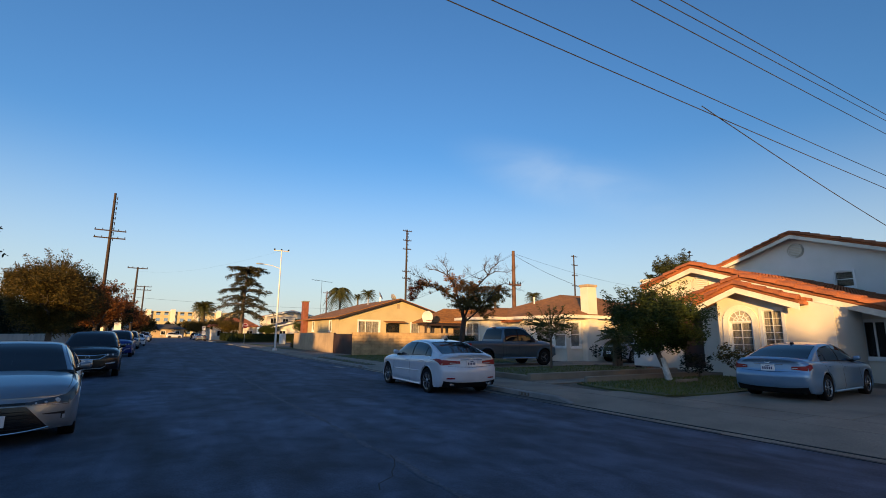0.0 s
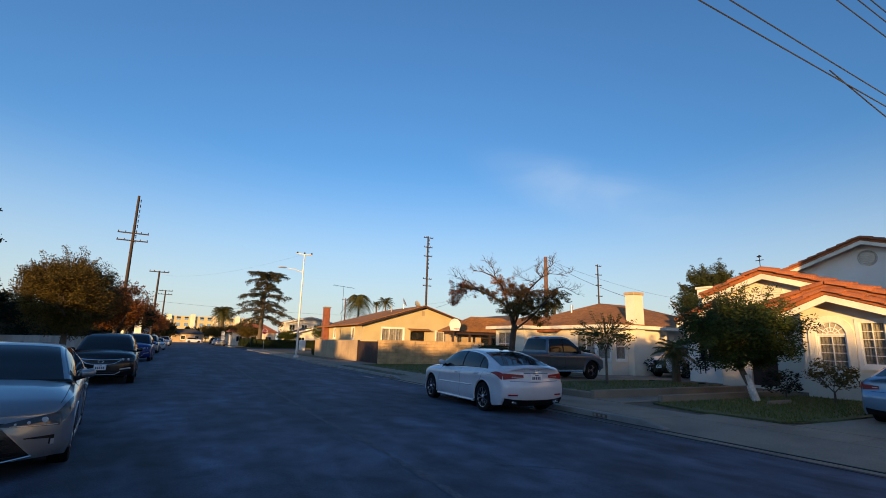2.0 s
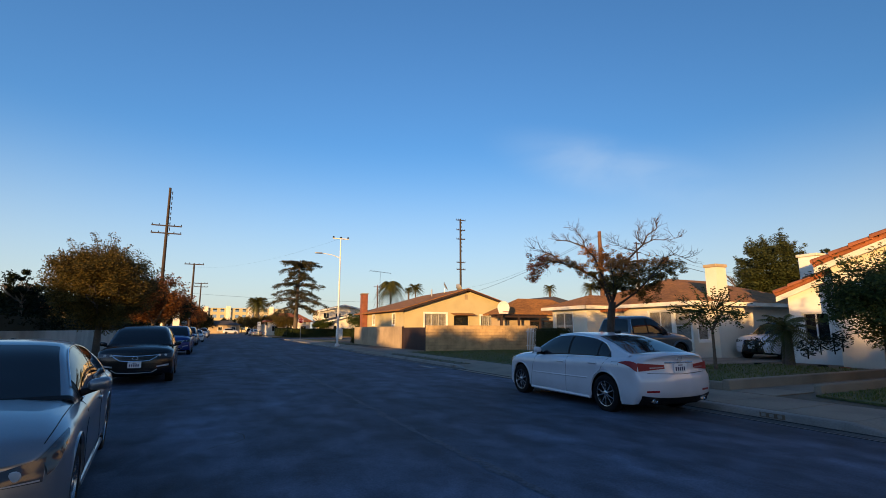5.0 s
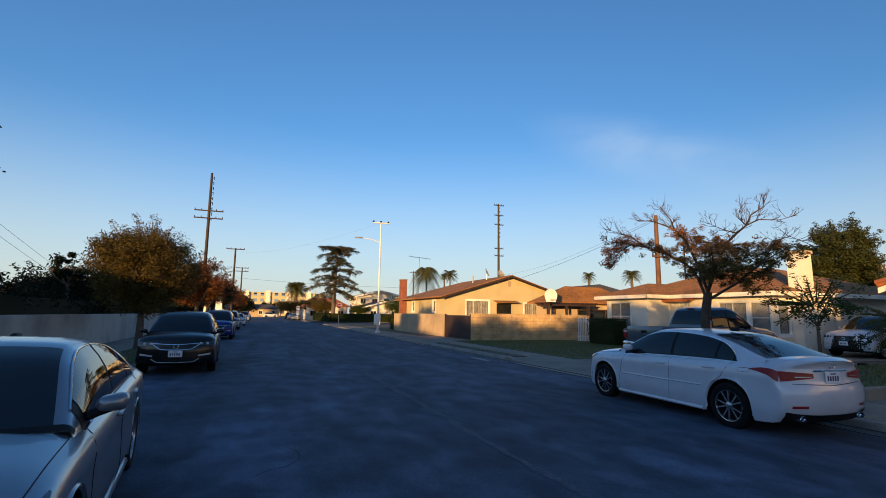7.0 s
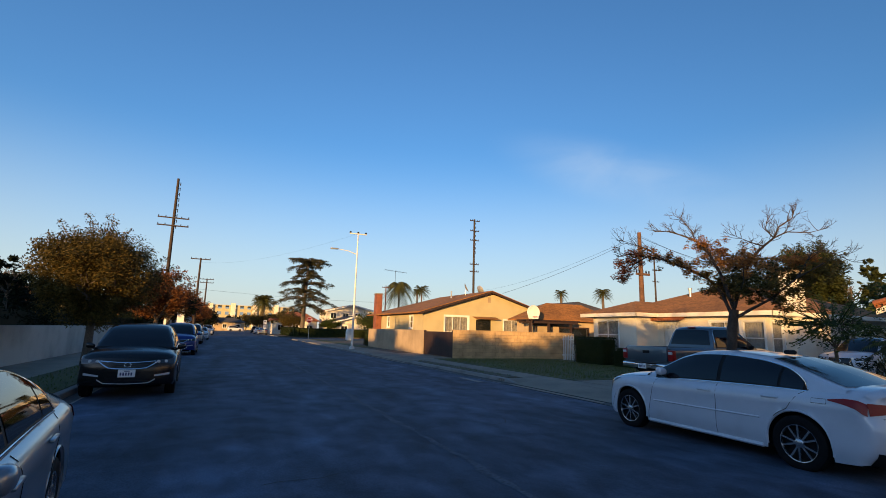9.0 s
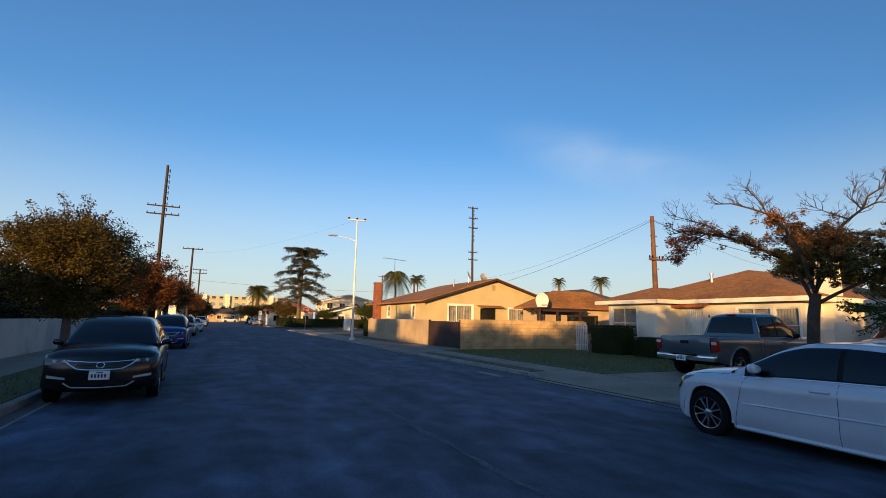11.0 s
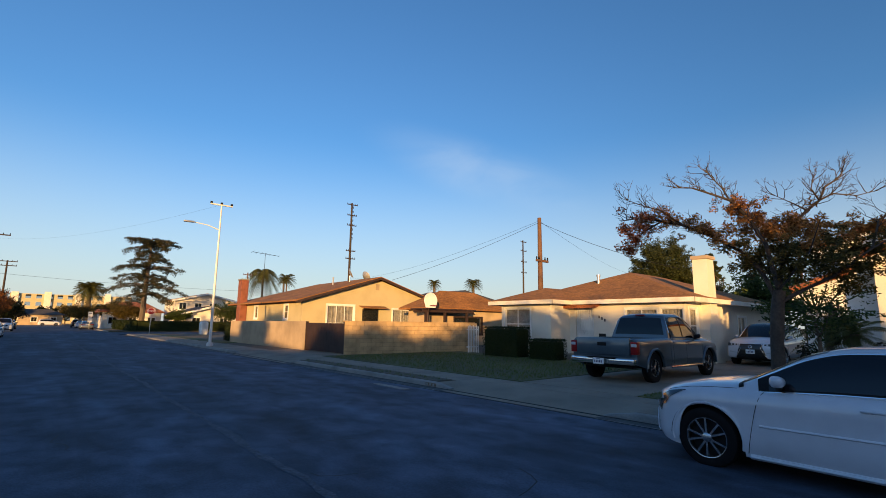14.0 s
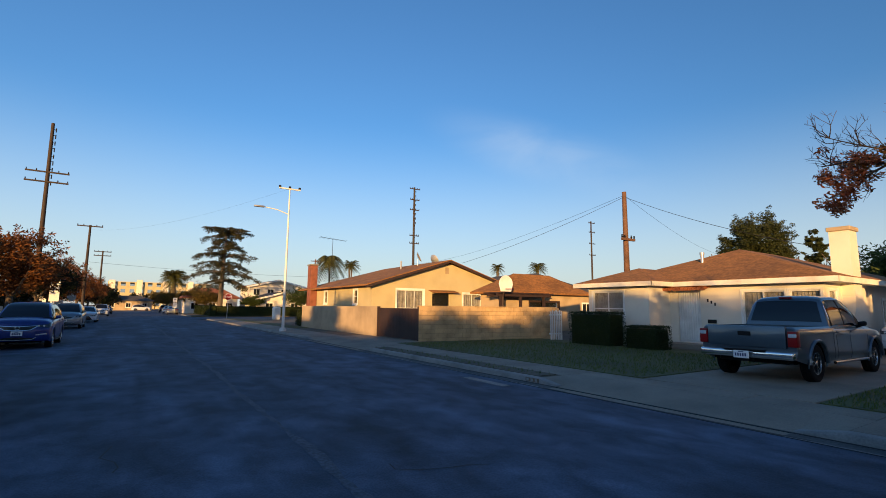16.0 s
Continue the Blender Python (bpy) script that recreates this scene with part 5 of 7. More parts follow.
for k in range(9):
    part("bar", box(bmesh.new(), 3.25 + k * 0.1, 3.27 + k * 0.1, 0.03, 0.06, 0.4, 2.38), WHITE_TRIM, door)
for z in (0.4, 1.1, 1.4, 2.36):
    part("rail", box(bmesh.new(), 3.22, 4.13, 0.025, 0.065, z, z + 0.04), WHITE_TRIM, door)
aw = part("awning", slab(bmesh.new(), [(2.6, 0.0, 2.6), (4.6, 0.0, 2.6), (4.6, -0.5, 2.44), (2.6, -0.5, 2.44)], 0.03), TERRACOTTA, wh, "small scalloped terracotta awning over the door", True)
aw.matrix_local = m
for k in range(12):
    x = 2.65 + k * 0.17
    part("tile", tube(bmesh.new(), [(x, 0.0, 2.62), (x, -0.5, 2.46)], 0.07, 6), TERRACOTTA, aw, smooth=True)
b = box(bmesh.new(), 2.9, 4.6, -1.0, 0.0, 0.0, 0.3)
st = part("step", b, CONCRETE, wh)
st.matrix_local = m
for x0, x1, z0, z1 in ((2.62, 2.82, 1.78, 2.05), (4.45, 4.75, 1.12, 1.26)):
    part("mailbox" if z0 < 1.5 else "wall_plaque", box(bmesh.new(), x0, x1, -0.09 if z0 < 1.5 else -0.03, 0.0, z0, z1), BLACK, wh).matrix_local = m
for x0, z0 in ((4.42, 1.95), (4.56, 1.88), (4.7, 1.8)):
    part("number_bar", box(bmesh.new(), x0, x0 + 0.06, -0.015, 0.0, z0, z0 + 0.12), BLACK, wh).matrix_local = m
# projecting room
m, L = frame_at((10.0, 12.3), (10.0, 9.25))
part("wall", wall_bm(L, 0.1, 2.62, 0.2, [(0.25, 1.85, 0.9, 2.4)]), STUCCO_CREAM, wh).matrix_local = m
window(wh, m, 0.25, 1.85, 0.9, 2.4, 2, 2, curtain=True)
m, L = frame_at((10.2, 9.25), (11.5, 9.25))
part("wall", wall_bm(L, 0.1, 2.62, 0.2), STUCCO_CREAM, wh).matrix_local = m
m, L = frame_at((22, 12.3), (10.2, 12.3))
part("wall", wall_bm(L, 0.1, 2.62, 0.2), STUCCO_CREAM, wh).matrix_local = m
m, L = frame_at((11.7, 3.8), (22, 3.8))
part("wall", wall_bm(L, 0.1, 2.62, 0.2, [(0.15, 0.9, 0.95, 2.35), (5.4, 6.5, 1.15, 2.1)]), STUCCO_CREAM, wh).matrix_local = m
window(wh, m, 0.15, 0.9, 0.95, 2.35, 1, 2, curtain=True)
window(wh, m, 5.4, 6.5, 1.15, 2.1, 2, 1)
m, L = frame_at((22, 3.8), (22, 12.3))
part("wall", wall_bm(L, 0.1, 2.62, 0.2), STUCCO_CREAM, wh).matrix_local = m
b = hip_roof(bmesh.new(), 11.0, 22.5, 3.25, 12.9, 2.78, ((15.3, 8.1, 4.4), (18.5, 8.1, 4.4)), 0.03)
roof = part("roof", b, SHINGLE, wh, "brown shingle hip roof")
b = hip_roof(bmesh.new(), 9.5, 15.2, 8.8, 12.75, 2.775, ((11.6, 10.75, 3.5), (15.0, 10.75, 3.5)), 0.03)
part("roof", b, SHINGLE, wh, "brown shingle hip roof")
b = bmesh.new()
for a in ((10.98, 11.04, 3.23, 8.8), (9.48, 9.54, 8.78, 12.77)):
    box(b, a[0], a[1], a[2], a[3], 2.58, 2.765)
box(b, 11.0, 22.5, 3.23, 3.29, 2.58, 2.765)
box(b, 9.5, 11.0, 8.78, 8.84, 2.58, 2.765)
box(b, 9.5, 22.5, 12.73, 12.79, 2.58, 2.765)
part("fascia", b, TRIM, wh, "cream fascia board")
b = bmesh.new()
box(b, 11.04, 22.4, 3.29, 12.7, 2.6, 2.63)
box(b, 9.54, 11.04, 8.84, 12.7, 2.6, 2.63)
part("soffit", b, TRIM, wh)
b = bmesh.new()
prof = [(0.12, 12.75, 14.1, 3.4), (1.5, 12.75, 14.1, 3.4), (2.15, 12.98, 13.72, 3.42), (4.45, 12.98, 13.7, 3.44)]
rows = []
for z, xa, xb, ya in prof:
    rows.append([b.verts.new(q) for q in ((xa, ya, z), (xb, ya, z), (xb, 4.02, z), (xa, 4.02, z))])
for r0, r1 in zip(rows, rows[1:]):
    for k in range(4):
        b.faces.new((r0[k], r0[(k + 1) % 4], r1[(k + 1) % 4], r1[k]))
b.faces.new(rows[-1])
part("chimney", b, STUCCO_CREAM, wh, "tall cream stucco chimney")
part("chimney_cap", soft_box(12.92, 13.76, 3.38, 4.08, 4.45, 4.6, 0.02, 1), STUCCO_TAN, wh, "tan chimney cap")
b = tube(bmesh.new(), [(13.6, 8.9, 3.5), (13.6, 8.9, 4.15)], 0.07, 10)
tube(b, [(13.6, 8.9, 4.1), (13.6, 8.9, 4.2)], 0.1, 10)
part("roof_vent", b, METAL, wh, smooth=True)

# ---- tile-roofed house ----
mh = thing("tile_roofed_house", Matrix(), "white stucco house with terracotta barrel-tile gables", "house")


def gable_wall(parent, x, y0, y1, zb, apex, ze0, ze1, mat, ops=(), thick=0.25, name="wall"):
    """A gable wall that faces -x, from y0 (seen left) to y1; apex (y, z)."""
    m, L = frame_at((x, y0), (x, y1))
    zl = min(ze0, ze1)
    ob = part(name, wall_bm(L, zb, zl, thick, ops), mat, parent)
    ob.matrix_local = m
    b = bmesh.new()
    pts = [(0, zl), (L, zl), (L, ze1), (y0 - apex[0], apex[1]), (0, ze0)]
    pts = [p for i, p in enumerate(pts) if p != pts[i - 1]]
    f = [b.verts.new((px, 0, pz)) for px, pz in pts]
    g = [b.verts.new((px, thick, pz)) for px, pz in pts]
    b.faces.new(f)
    b.faces.new(g[::-1])
    for i in range(len(pts)):
        j = (i + 1) % len(pts)
        b.faces.new((f[j], f[i], g[i], g[j]))
    bmesh.ops.remove_doubles(b, verts=b.verts[:], dist=0.001)
    o = part("gable", b, mat, parent)
    o.matrix_local = m
    return m


TILE_ME = {}


def tile_mesh(length=0.42, r=0.11):
    if "t" not in TILE_ME:
        b = bmesh.new()
        n = 6
        a = [b.verts.new((0, r * math.cos(math.pi * k / n), r * math.sin(math.pi * k / n))) for k in range(n + 1)]
        c = [b.verts.new((length, r * 0.84 * math.cos(math.pi * k / n), r * 0.84 * math.sin(math.pi * k / n))) for k in range(n + 1)]
        for k in range(n):
            b.faces.new((a[k], c[k], c[k + 1], a[k + 1]))
        b.faces.new(a)
        b.faces.new(c[::-1])
        TILE_ME["t"] = finish(b, "tile", TERRACOTTA, True)
    return TILE_ME["t"]


def rake_tiles(parent, p0, p1, scale=1.0):
    """Barrel tiles laid up a gable's edge."""
    a, c = Vector(p0), Vector(p1)
    d = (c - a)
    n = max(1, int(d.length / (0.36 * scale)))
    ux = d.normalized()
    uy = Vector((0, 0, 1)).cross(ux).normalized()
    uz = ux.cross(uy)
    for k in range(n):
        p = a + d * k / n
        tilt = 0.05
        ob = new("tile", tile_mesh())
        ob.parent = parent
        ob.matrix_local = Matrix(((ux.x, uy.x, uz.x, p.x), (ux.y, uy.y, uz.y, p.y), (ux.z, uy.z, uz.z, p.z), (0, 0, 0, 1))) @ Matrix.Rotation(tilt, 4, "Y") @ Matrix.Scale(scale, 4)


def tile_field(name, parent, e0, e1, r0, r1):
    """A roof plane between the eave e0-e1 and the ridge r0-r1, with rows of barrel tiles."""
    e0, e1, r0, r1 = (Vector(v) for v in (e0, e1, r0, r1))
    b = bmesh.new()
    slab(b, [e0, e1, r1, r0], 0.1)
    n = max(2, int((e1 - e0).length / 0.27))
    up = (e1 - e0).cross(r0 - e0).normalized()
    up = up if up.z > 0 else -up
    for k in range(n + 1):
        s = k / n
        a, c = e0.lerp(e1, s), r0.lerp(r1, s)
        m = max(1, int((c - a).length / 0.4))
        for j in range(m):
            p, q = a.lerp(c, j / m), a.lerp(c, (j + 1.05) / m)
            tube(b, [p + up * 0.035, q + up * 0.005], [0.1, 0.085], 6, False)
    return part(name, b, TERRACOTTA, parent, "rows of terracotta barrel tiles", True)


# main and middle gables, set back from the bay
SET_BACK = Matrix.Translation((-8.6, -15, 1.5)) @ Matrix.Scale(1.055, 4) @ Matrix.Translation((8.6, 15, -1.5))
earlier = set(mh.children)
# main gable
gable_wall(mh, 10.7, -2.6, -11.0, 0.1, (-4.7, 4.36), 3.66, 2.3, STUCCO_CREAM, [(1.15, 2.1, 0.3, 2.25), (7.35, 7.95, 0.95, 2.1)])
md, _ = frame_at((10.7, -2.6), (10.7, -11.0))
part("door", box(bmesh.new(), 1.15, 2.1, 0.1, 0.16, 0.3, 2.25), DARK_WOOD, mh, "dark front door").matrix_local = md
b = lathe(bmesh.new(), [(0.36, 0.03), (0.36, -0.02), (0.3, -0.03), (0.3, 0.02)], 24, Matrix.Translation((10.68, -4.8, 3.72)) @ Matrix.Rotation(math.pi / 2, 4, "Z"))
for k in range(7):
    z = -0.26 + k * 0.085
    w = math.sqrt(max(0.01, 0.3**2 - z * z))
    box(b, 10.64, 10.68, -4.8 - w, -4.8 + w, 3.72 + z, 3.72 + z + 0.05)
part("gable_vent", b, TRIM, mh, "round louvred gable vent")
tile_field("roof", mh, (10.3, -2.3, 3.68), (20, -2.3, 3.68), (10.3, -4.7, 4.47), (20, -4.7, 4.47))
tile_field("roof", mh, (20, -11.4, 2.26), (10.3, -11.4, 2.26), (20, -4.7, 4.47), (10.3, -4.7, 4.47))
rake_tiles(mh, (10.25, -2.3, 3.75), (10.25, -4.68, 4.55), 1.55)
rake_tiles(mh, (10.25, -11.4, 2.33), (10.25, -4.75, 4.55), 1.55)
# middle gable
tile_field("roof", mh, (9.75, -4.3, 2.88), (11.5, -4.3, 2.88), (9.75, -6.95, 3.7), (11.5, -6.95, 3.7))
tile_field("roof", mh, (11.5, -11.5, 2.23), (9.75, -11.5, 2.23), (11.5, -6.95, 3.7), (9.75, -6.95, 3.7))
rake_tiles(mh, (9.72, -4.3, 2.95), (9.72, -6.9, 3.77), 1.55)
rake_tiles(mh, (9.72, -11.5, 2.3), (9.72, -7.0, 3.77), 1.55)
for ob in mh.children:
    if ob not in earlier:
        ob.matrix_basis = SET_BACK @ ob.matrix_basis
md = SET_BACK @ md
# bay with the arched window
bay = gable_wall(mh, 9.6, -6.1, -9.75, 0.1, (-7.15, 3.3), 2.95, 2.557, STUCCO_CREAM,
                 [(0.42, 1.2, 1.0, 2.1), (1.55, 2.18, 1.2, 2.5)])
m, L = frame_at((9.85, -9.73), (11.74, -9.73))
part("wall", wall_bm(L, 0.1, 2.55, 0.2), STUCCO_CREAM, mh).matrix_local = m
m, L = frame_at((11.74, -6.08), (9.62, -6.08))
part("wall", wall_bm(L, 0.1, 2.9, 0.2), STUCCO_CREAM, mh).matrix_local = m
window(mh, bay, 0.42, 1.2, 1.0, 2.1, 2, 4, surround=0.05, bar=0.012, curtain=True)
window(mh, bay, 1.55, 2.18, 1.2, 2.5, 2, 5, surround=0.09, curtain=True, bar=0.01)
window(mh, md, 7.35, 7.95, 0.95, 2.1, 2, 1, surround=0.05)
b = bmesh.new()
n = 14
cx, cz = 0.81, 2.1
arch_pts = [(cx + r * math.cos(math.pi * k / n), cz + r * math.sin(math.pi * k / n)) for r in (0.42, 0.62) for k in range(n + 1)]
for k in range(n):
    i, j = k, k + n + 1
    pts = [arch_pts[i], arch_pts[j], arch_pts[j + 1], arch_pts[i + 1]]
    f = [b.verts.new((x, -0.06, z)) for x, z in pts]
    g = [b.verts.new((x, 0.0, z)) for x, z in pts]
    b.faces.new(f)
    for q in range(4):
        b.faces.new((f[q], f[(q + 1) % 4], g[(q + 1) % 4], g[q]))
box(b, cx - 0.62, cx - 0.42, -0.06, 0.0, 0.92, 2.1)
box(b, cx + 0.42, cx + 0.62, -0.06, 0.0, 0.92, 2.1)
part("arch_surround", b, TRIM, mh, "moulded arch round the window").matrix_local = bay
b = bmesh.new()
fan = [(cx, cz)] + [(cx + 0.41 * math.cos(math.pi * k / n), cz + 0.41 * math.sin(math.pi * k / n)) for k in range(n + 1)]
sheet(b, [(x, -0.006, z) for x, z in fan[1:]])
part("fanlight", b, GLASS, mh, "half-round fanlight").matrix_local = bay
for a in (0.6, 1.1, math.pi / 2, 2.04, 2.54):
    b = tube(bmesh.new(), [(cx + 0.1 * math.cos(a), -0.02, cz + 0.1 * math.sin(a)), (cx + 0.41 * math.cos(a), -0.02, cz + 0.41 * math.sin(a))], 0.014, 4)
    part("glazing_bar", b, WHITE_TRIM, mh).matrix_local = bay
for r in (0.12, 0.24, 0.41):
    b = tube(bmesh.new(), [(cx + r * math.cos(math.pi * k / n), -0.02, cz + r * math.sin(math.pi * k / n)) for k in range(n + 1)], 0.016, 4)
    part("glazing_bar", b, WHITE_TRIM, mh).matrix_local = bay
tile_field("roof", mh, (9.0, -5.6, 2.78), (9.8, -5.6, 2.78), (9.0, -7.15, 3.4), (9.8, -7.15, 3.4))
tile_field("roof", mh, (9.8, -9.1, 2.72), (9.0, -9.1, 2.72), (9.8, -7.15, 3.4), (9.0, -7.15, 3.4))
rake_tiles(mh, (8.97, -5.6, 2.84), (8.97, -7.12, 3.46), 1.4)
rake_tiles(mh, (8.97, -9.1, 2.78), (8.97, -7.18, 3.46), 1.4)
b = bmesh.new()
for x, ya, za, yb, zb in ((10.24, -2.3, 3.61, -4.7, 4.4), (10.24, -11.4, 2.19, -4.7, 4.4), (9.71, -4.3, 2.8, -6.95, 3.62), (9.71, -11.5, 2.15, -6.95, 3.62), (8.96, -5.6, 2.7, -7.15, 3.32), (8.96, -9.1, 2.64, -7.15, 3.32), (21.36, 1.4, 5.5, -3.75, 7.26), (21.36, -9.2, 5.45, -3.75, 7.26)):
    w = [(x, ya, za), (x, yb, zb), (x, yb, zb - 0.2), (x, ya, za - 0.2)]
    w = [SET_BACK @ Vector(q) for q in w] if 9.5 < x < 20 else w
    f = [b.verts.new(p) for p in w]
    g = [b.verts.new((p[0] + 0.06, p[1], p[2])) for p in w]
    b.faces.new(f)
    b.faces.new(g[::-1])
    for q in range(4):
        b.faces.new((f[(q + 1) % 4], f[q], g[q], g[(q + 1) % 4]))
part("bargeboard", b, TRIM, mh, "cream bargeboard under the tiles")
m, L = frame_at((12.02, -10.77), (20, -10.77))
part("wall", wall_bm(L, 0.1, 2.2, 0.2), STUCCO_CREAM, mh).matrix_local = m
m, L = frame_at((20, -1.95), (12.05, -1.95))
part("wall", wall_bm(L, 0.1, 3.6, 0.2), STUCCO_CREAM, mh).matrix_local = m
part("chimney", soft_box(13.35, 13.95, -0.72, 0.0, 0.1, 4.45, 0.03, 1), STUCCO_WHITE, mh, "white stucco chimney")
part("chimney_cap", soft_box(13.3, 14.0, -0.77, 0.05, 4.45, 4.56, 0.02, 1), STUCCO_CREAM, mh)
b = bmesh.new()
tube(b, [(11.3, -4.12, 4.75), (11.3, -4.12, 5.3)], 0.015, 6)
tube(b, [(11.3, -4.27, 5.1), (11.3, -3.97, 5.1)], 0.015, 6)
sheet(b, [(11.3, -4.12, 5.2), (11.3, -4.0, 5.25), (11.3, -4.12, 5.32), (11.3, -4.22, 5.25)])
part("weather_vane", b, BLACK, mh, "small black weather vane")
# low wing on the driveway side, before the chimney
gable_wall(mh, 12.6, 0.15, -1.9, 0.1, (-1.9, 3.62), 2.86, 3.62, STUCCO_WHITE, [(0.45, 1.4, 1.0, 2.1)])
wing, _ = frame_at((12.6, 0.15), (12.6, -1.9))
window(mh, wing, 0.45, 1.4, 1.0, 2.1, 2, 1, surround=0.05)
m, L = frame_at((16, 0.15), (12.85, 0.15))
part("wall", wall_bm(L, 0.1, 2.84, 0.2), STUCCO_WHITE, mh).matrix_local = m
tile_field("roof", mh, (12.25, 0.4, 2.86), (16, 0.4, 2.86), (12.25, -1.95, 3.72), (16, -1.95, 3.72))
rake_tiles(mh, (12.22, 0.4, 2.93), (12.22, -1.95, 3.8), 1.4)
b = bmesh.new()
w = [(12.22, 0.4, 2.78), (12.22, -1.95, 3.64), (12.22, -1.95, 3.44), (12.22, 0.4, 2.58)]
f = [b.verts.new(q) for q in w]
g = [b.verts.new((q[0] + 0.06, q[1], q[2])) for q in w]
b.faces.new(f)
b.faces.new(g[::-1])
for q in range(4):
    b.faces.new((f[(q + 1) % 4], f[q], g[q], g[(q + 1) % 4]))
part("bargeboard", b, TRIM, mh, "cream bargeboard under the tiles")
# upper storey behind
up = gable_wall(mh, 21.9, 0.8, -8.6, 2.5, (-3.75, 7.2), 5.7, 5.6, STUCCO_WHITE, [(6.2, 7.0, 4.2, 5.0)])
window(mh, up, 6.2, 7.0, 4.2, 5.0, 1, 2)
b = lathe(bmesh.new(), [(0.4, 0.03), (0.4, -0.03), (0.33, -0.03), (0.33, 0.02)], 24, Matrix.Translation((21.87, -3.76, 6.4)) @ Matrix.Rotation(math.pi / 2, 4, "Z"))
for k in range(7):
    z = -0.28 + k * 0.09
    w = math.sqrt(max(0.01, 0.33**2 - z * z))
    box(b, 21.84, 21.88, -3.76 - w, -3.76 + w, 6.4 + z, 6.4 + z + 0.05)
part("gable_vent", b, TRIM, mh, "round louvred gable vent")
tile_field("roof", mh, (21.4, 1.4, 5.55), (30, 1.4, 5.55), (21.4, -3.75, 7.32), (30, -3.75, 7.32))
tile_field("roof", mh, (30, -9.2, 5.5), (21.4, -9.2, 5.5), (30, -3.75, 7.32), (21.4, -3.75, 7.32))
rake_tiles(mh, (21.37, 1.4, 5.63), (21.37, -3.7, 7.4), 1.3)
rake_tiles(mh, (21.37, -9.2, 5.58), (21.37, -3.8, 7.4), 1.3)
m, L = frame_at((30, 0.8), (21.9, 0.8))
part("wall", wall_bm(L, 2.5, 5.7, 0.2), STUCCO_WHITE, mh).matrix_local = m
# unseen two-storey southern wing added to shade the gable; low block shades the recess
part("garage_wall", soft_box(8.2, 10.45, -17.5, -12.3, 0.1, 2.7, 0.02, 1), STUCCO_WHITE, mh)
part("garage_roof", soft_box(7.9, 10.45, -17.8, -12.1, 2.705, 2.86, 0.02, 1), TERRACOTTA, mh)
m, L = frame_at((10.5, -12.5), (10.5, -26.0))
part("wall", wall_bm(L, 0.1, 8.6, 0.25), STUCCO_WHITE, mh).matrix_local = m
m, L = frame_at((10.75, -26.0), (28, -26.0))
part("wall", wall_bm(L, 0.1, 8.6, 0.25), STUCCO_WHITE, mh).matrix_local = m
m, L = frame_at((28, -12.5), (10.75, -12.5))
part("wall", wall_bm(L, 0.1, 8.6, 0.25), STUCCO_WHITE, mh).matrix_local = m
tile_field("roof", mh, (10.1, -26.4, 8.55), (10.1, -12.1, 8.55), (19, -20, 10.4), (19, -17, 10.4))
tile_field("roof", mh, (28, -26.4, 8.55), (10.1, -26.4, 8.55), (19.1, -20, 10.4), (19, -20, 10.4))
tile_field("roof", mh, (10.1, -12.1, 8.55), (28, -12.1, 8.55), (19, -17, 10.4), (19.1, -17, 10.4))

# ---- yellow corner house ----
yh = thing("yellow_house", Matrix(), "yellow stucco corner house with brown shingle gable roof", "house")
m, L = frame_at((5.3, 25.9), (17.0, 25.9))
part("wall", wall_bm(L, 0.1, 3.15, 0.2, [(1.85, 3.9, 1.55, 2.8), (4.6, 6.1, 1.3, 2.65), (7.3, 8.9, 1.6, 2.65)]), STUCCO_YELLOW, yh).matrix_local = m
window(yh, m, 1.85, 3.9, 1.55, 2.8, 3, 1, surround=0.12, curtain=True)
window(yh, m, 4.6, 6.1, 1.3, 2.65, 1, 1, surround=0.03, trim=STUCCO_YELLOW)
window(yh, m, 7.3, 8.9, 1.6, 2.65, 2, 1, surround=0.12, curtain=True)
b = slab(bmesh.new(), [(4.3, -0.6, 2.7), (6.5, -0.6, 2.7), (6.5, 0.0, 2.86), (4.3, 0.0, 2.86)], 0.04)
part("canopy", b, SHINGLE, yh).matrix_local = m
b = bmesh.new()
f = [b.verts.new(p) for p in ((0, 0, 3.15), (L, 0, 3.15), (5.85, 0, 4.85))]
g = [b.verts.new(p) for p in ((0, 0.2, 3.15), (L, 0.2, 3.15), (5.85, 0.2, 4.85))]
b.faces.new(f)
b.faces.new(g[::-1])
for q in range(3):
    b.faces.new((f[(q + 1) % 3], f[q], g[q], g[(q + 1) % 3]))
part("gable", b, STUCCO_YELLOW, yh).matrix_local = m
part("gable_vent", box(bmesh.new(), 5.7, 6.0, -0.03, 0.0, 4.05, 4.5), STUCCO_TAN, yh).matrix_local = m
m, L = frame_at((5.3, 39.5), (5.3, 26.1))
part("wall", wall_bm(L, 0.1, 3.1, 0.2, [(4.6, 5.3, 1.9, 2.85), (10.6, 11.3, 1.85, 2.8), (1.2, 1.9, 1.9, 2.85)]), STUCCO_YELLOW, yh).matrix_local = m
for a in (1.2, 4.6, 10.6):
    window(yh, m, a, a + 0.7, 1.9 if a < 10 else 1.85, 2.85 if a < 10 else 2.8, 1, 2, surround=0.1)
for p, q in (((17.0, 25.9), (17.0, 39.5)), ((17.0, 39.5), (5.3, 39.5))):
    m, L = frame_at(p, q)
    part("wall", wall_bm(L, 0.1, 3.1, 0.2), STUCCO_YELLOW, yh).matrix_local = m
b = bmesh.new()
slab(b, [(4.7, 25.4, 3.08), (11.15, 25.4, 5.03), (11.15, 36, 5.03), (4.7, 40, 3.08)], 0.1)
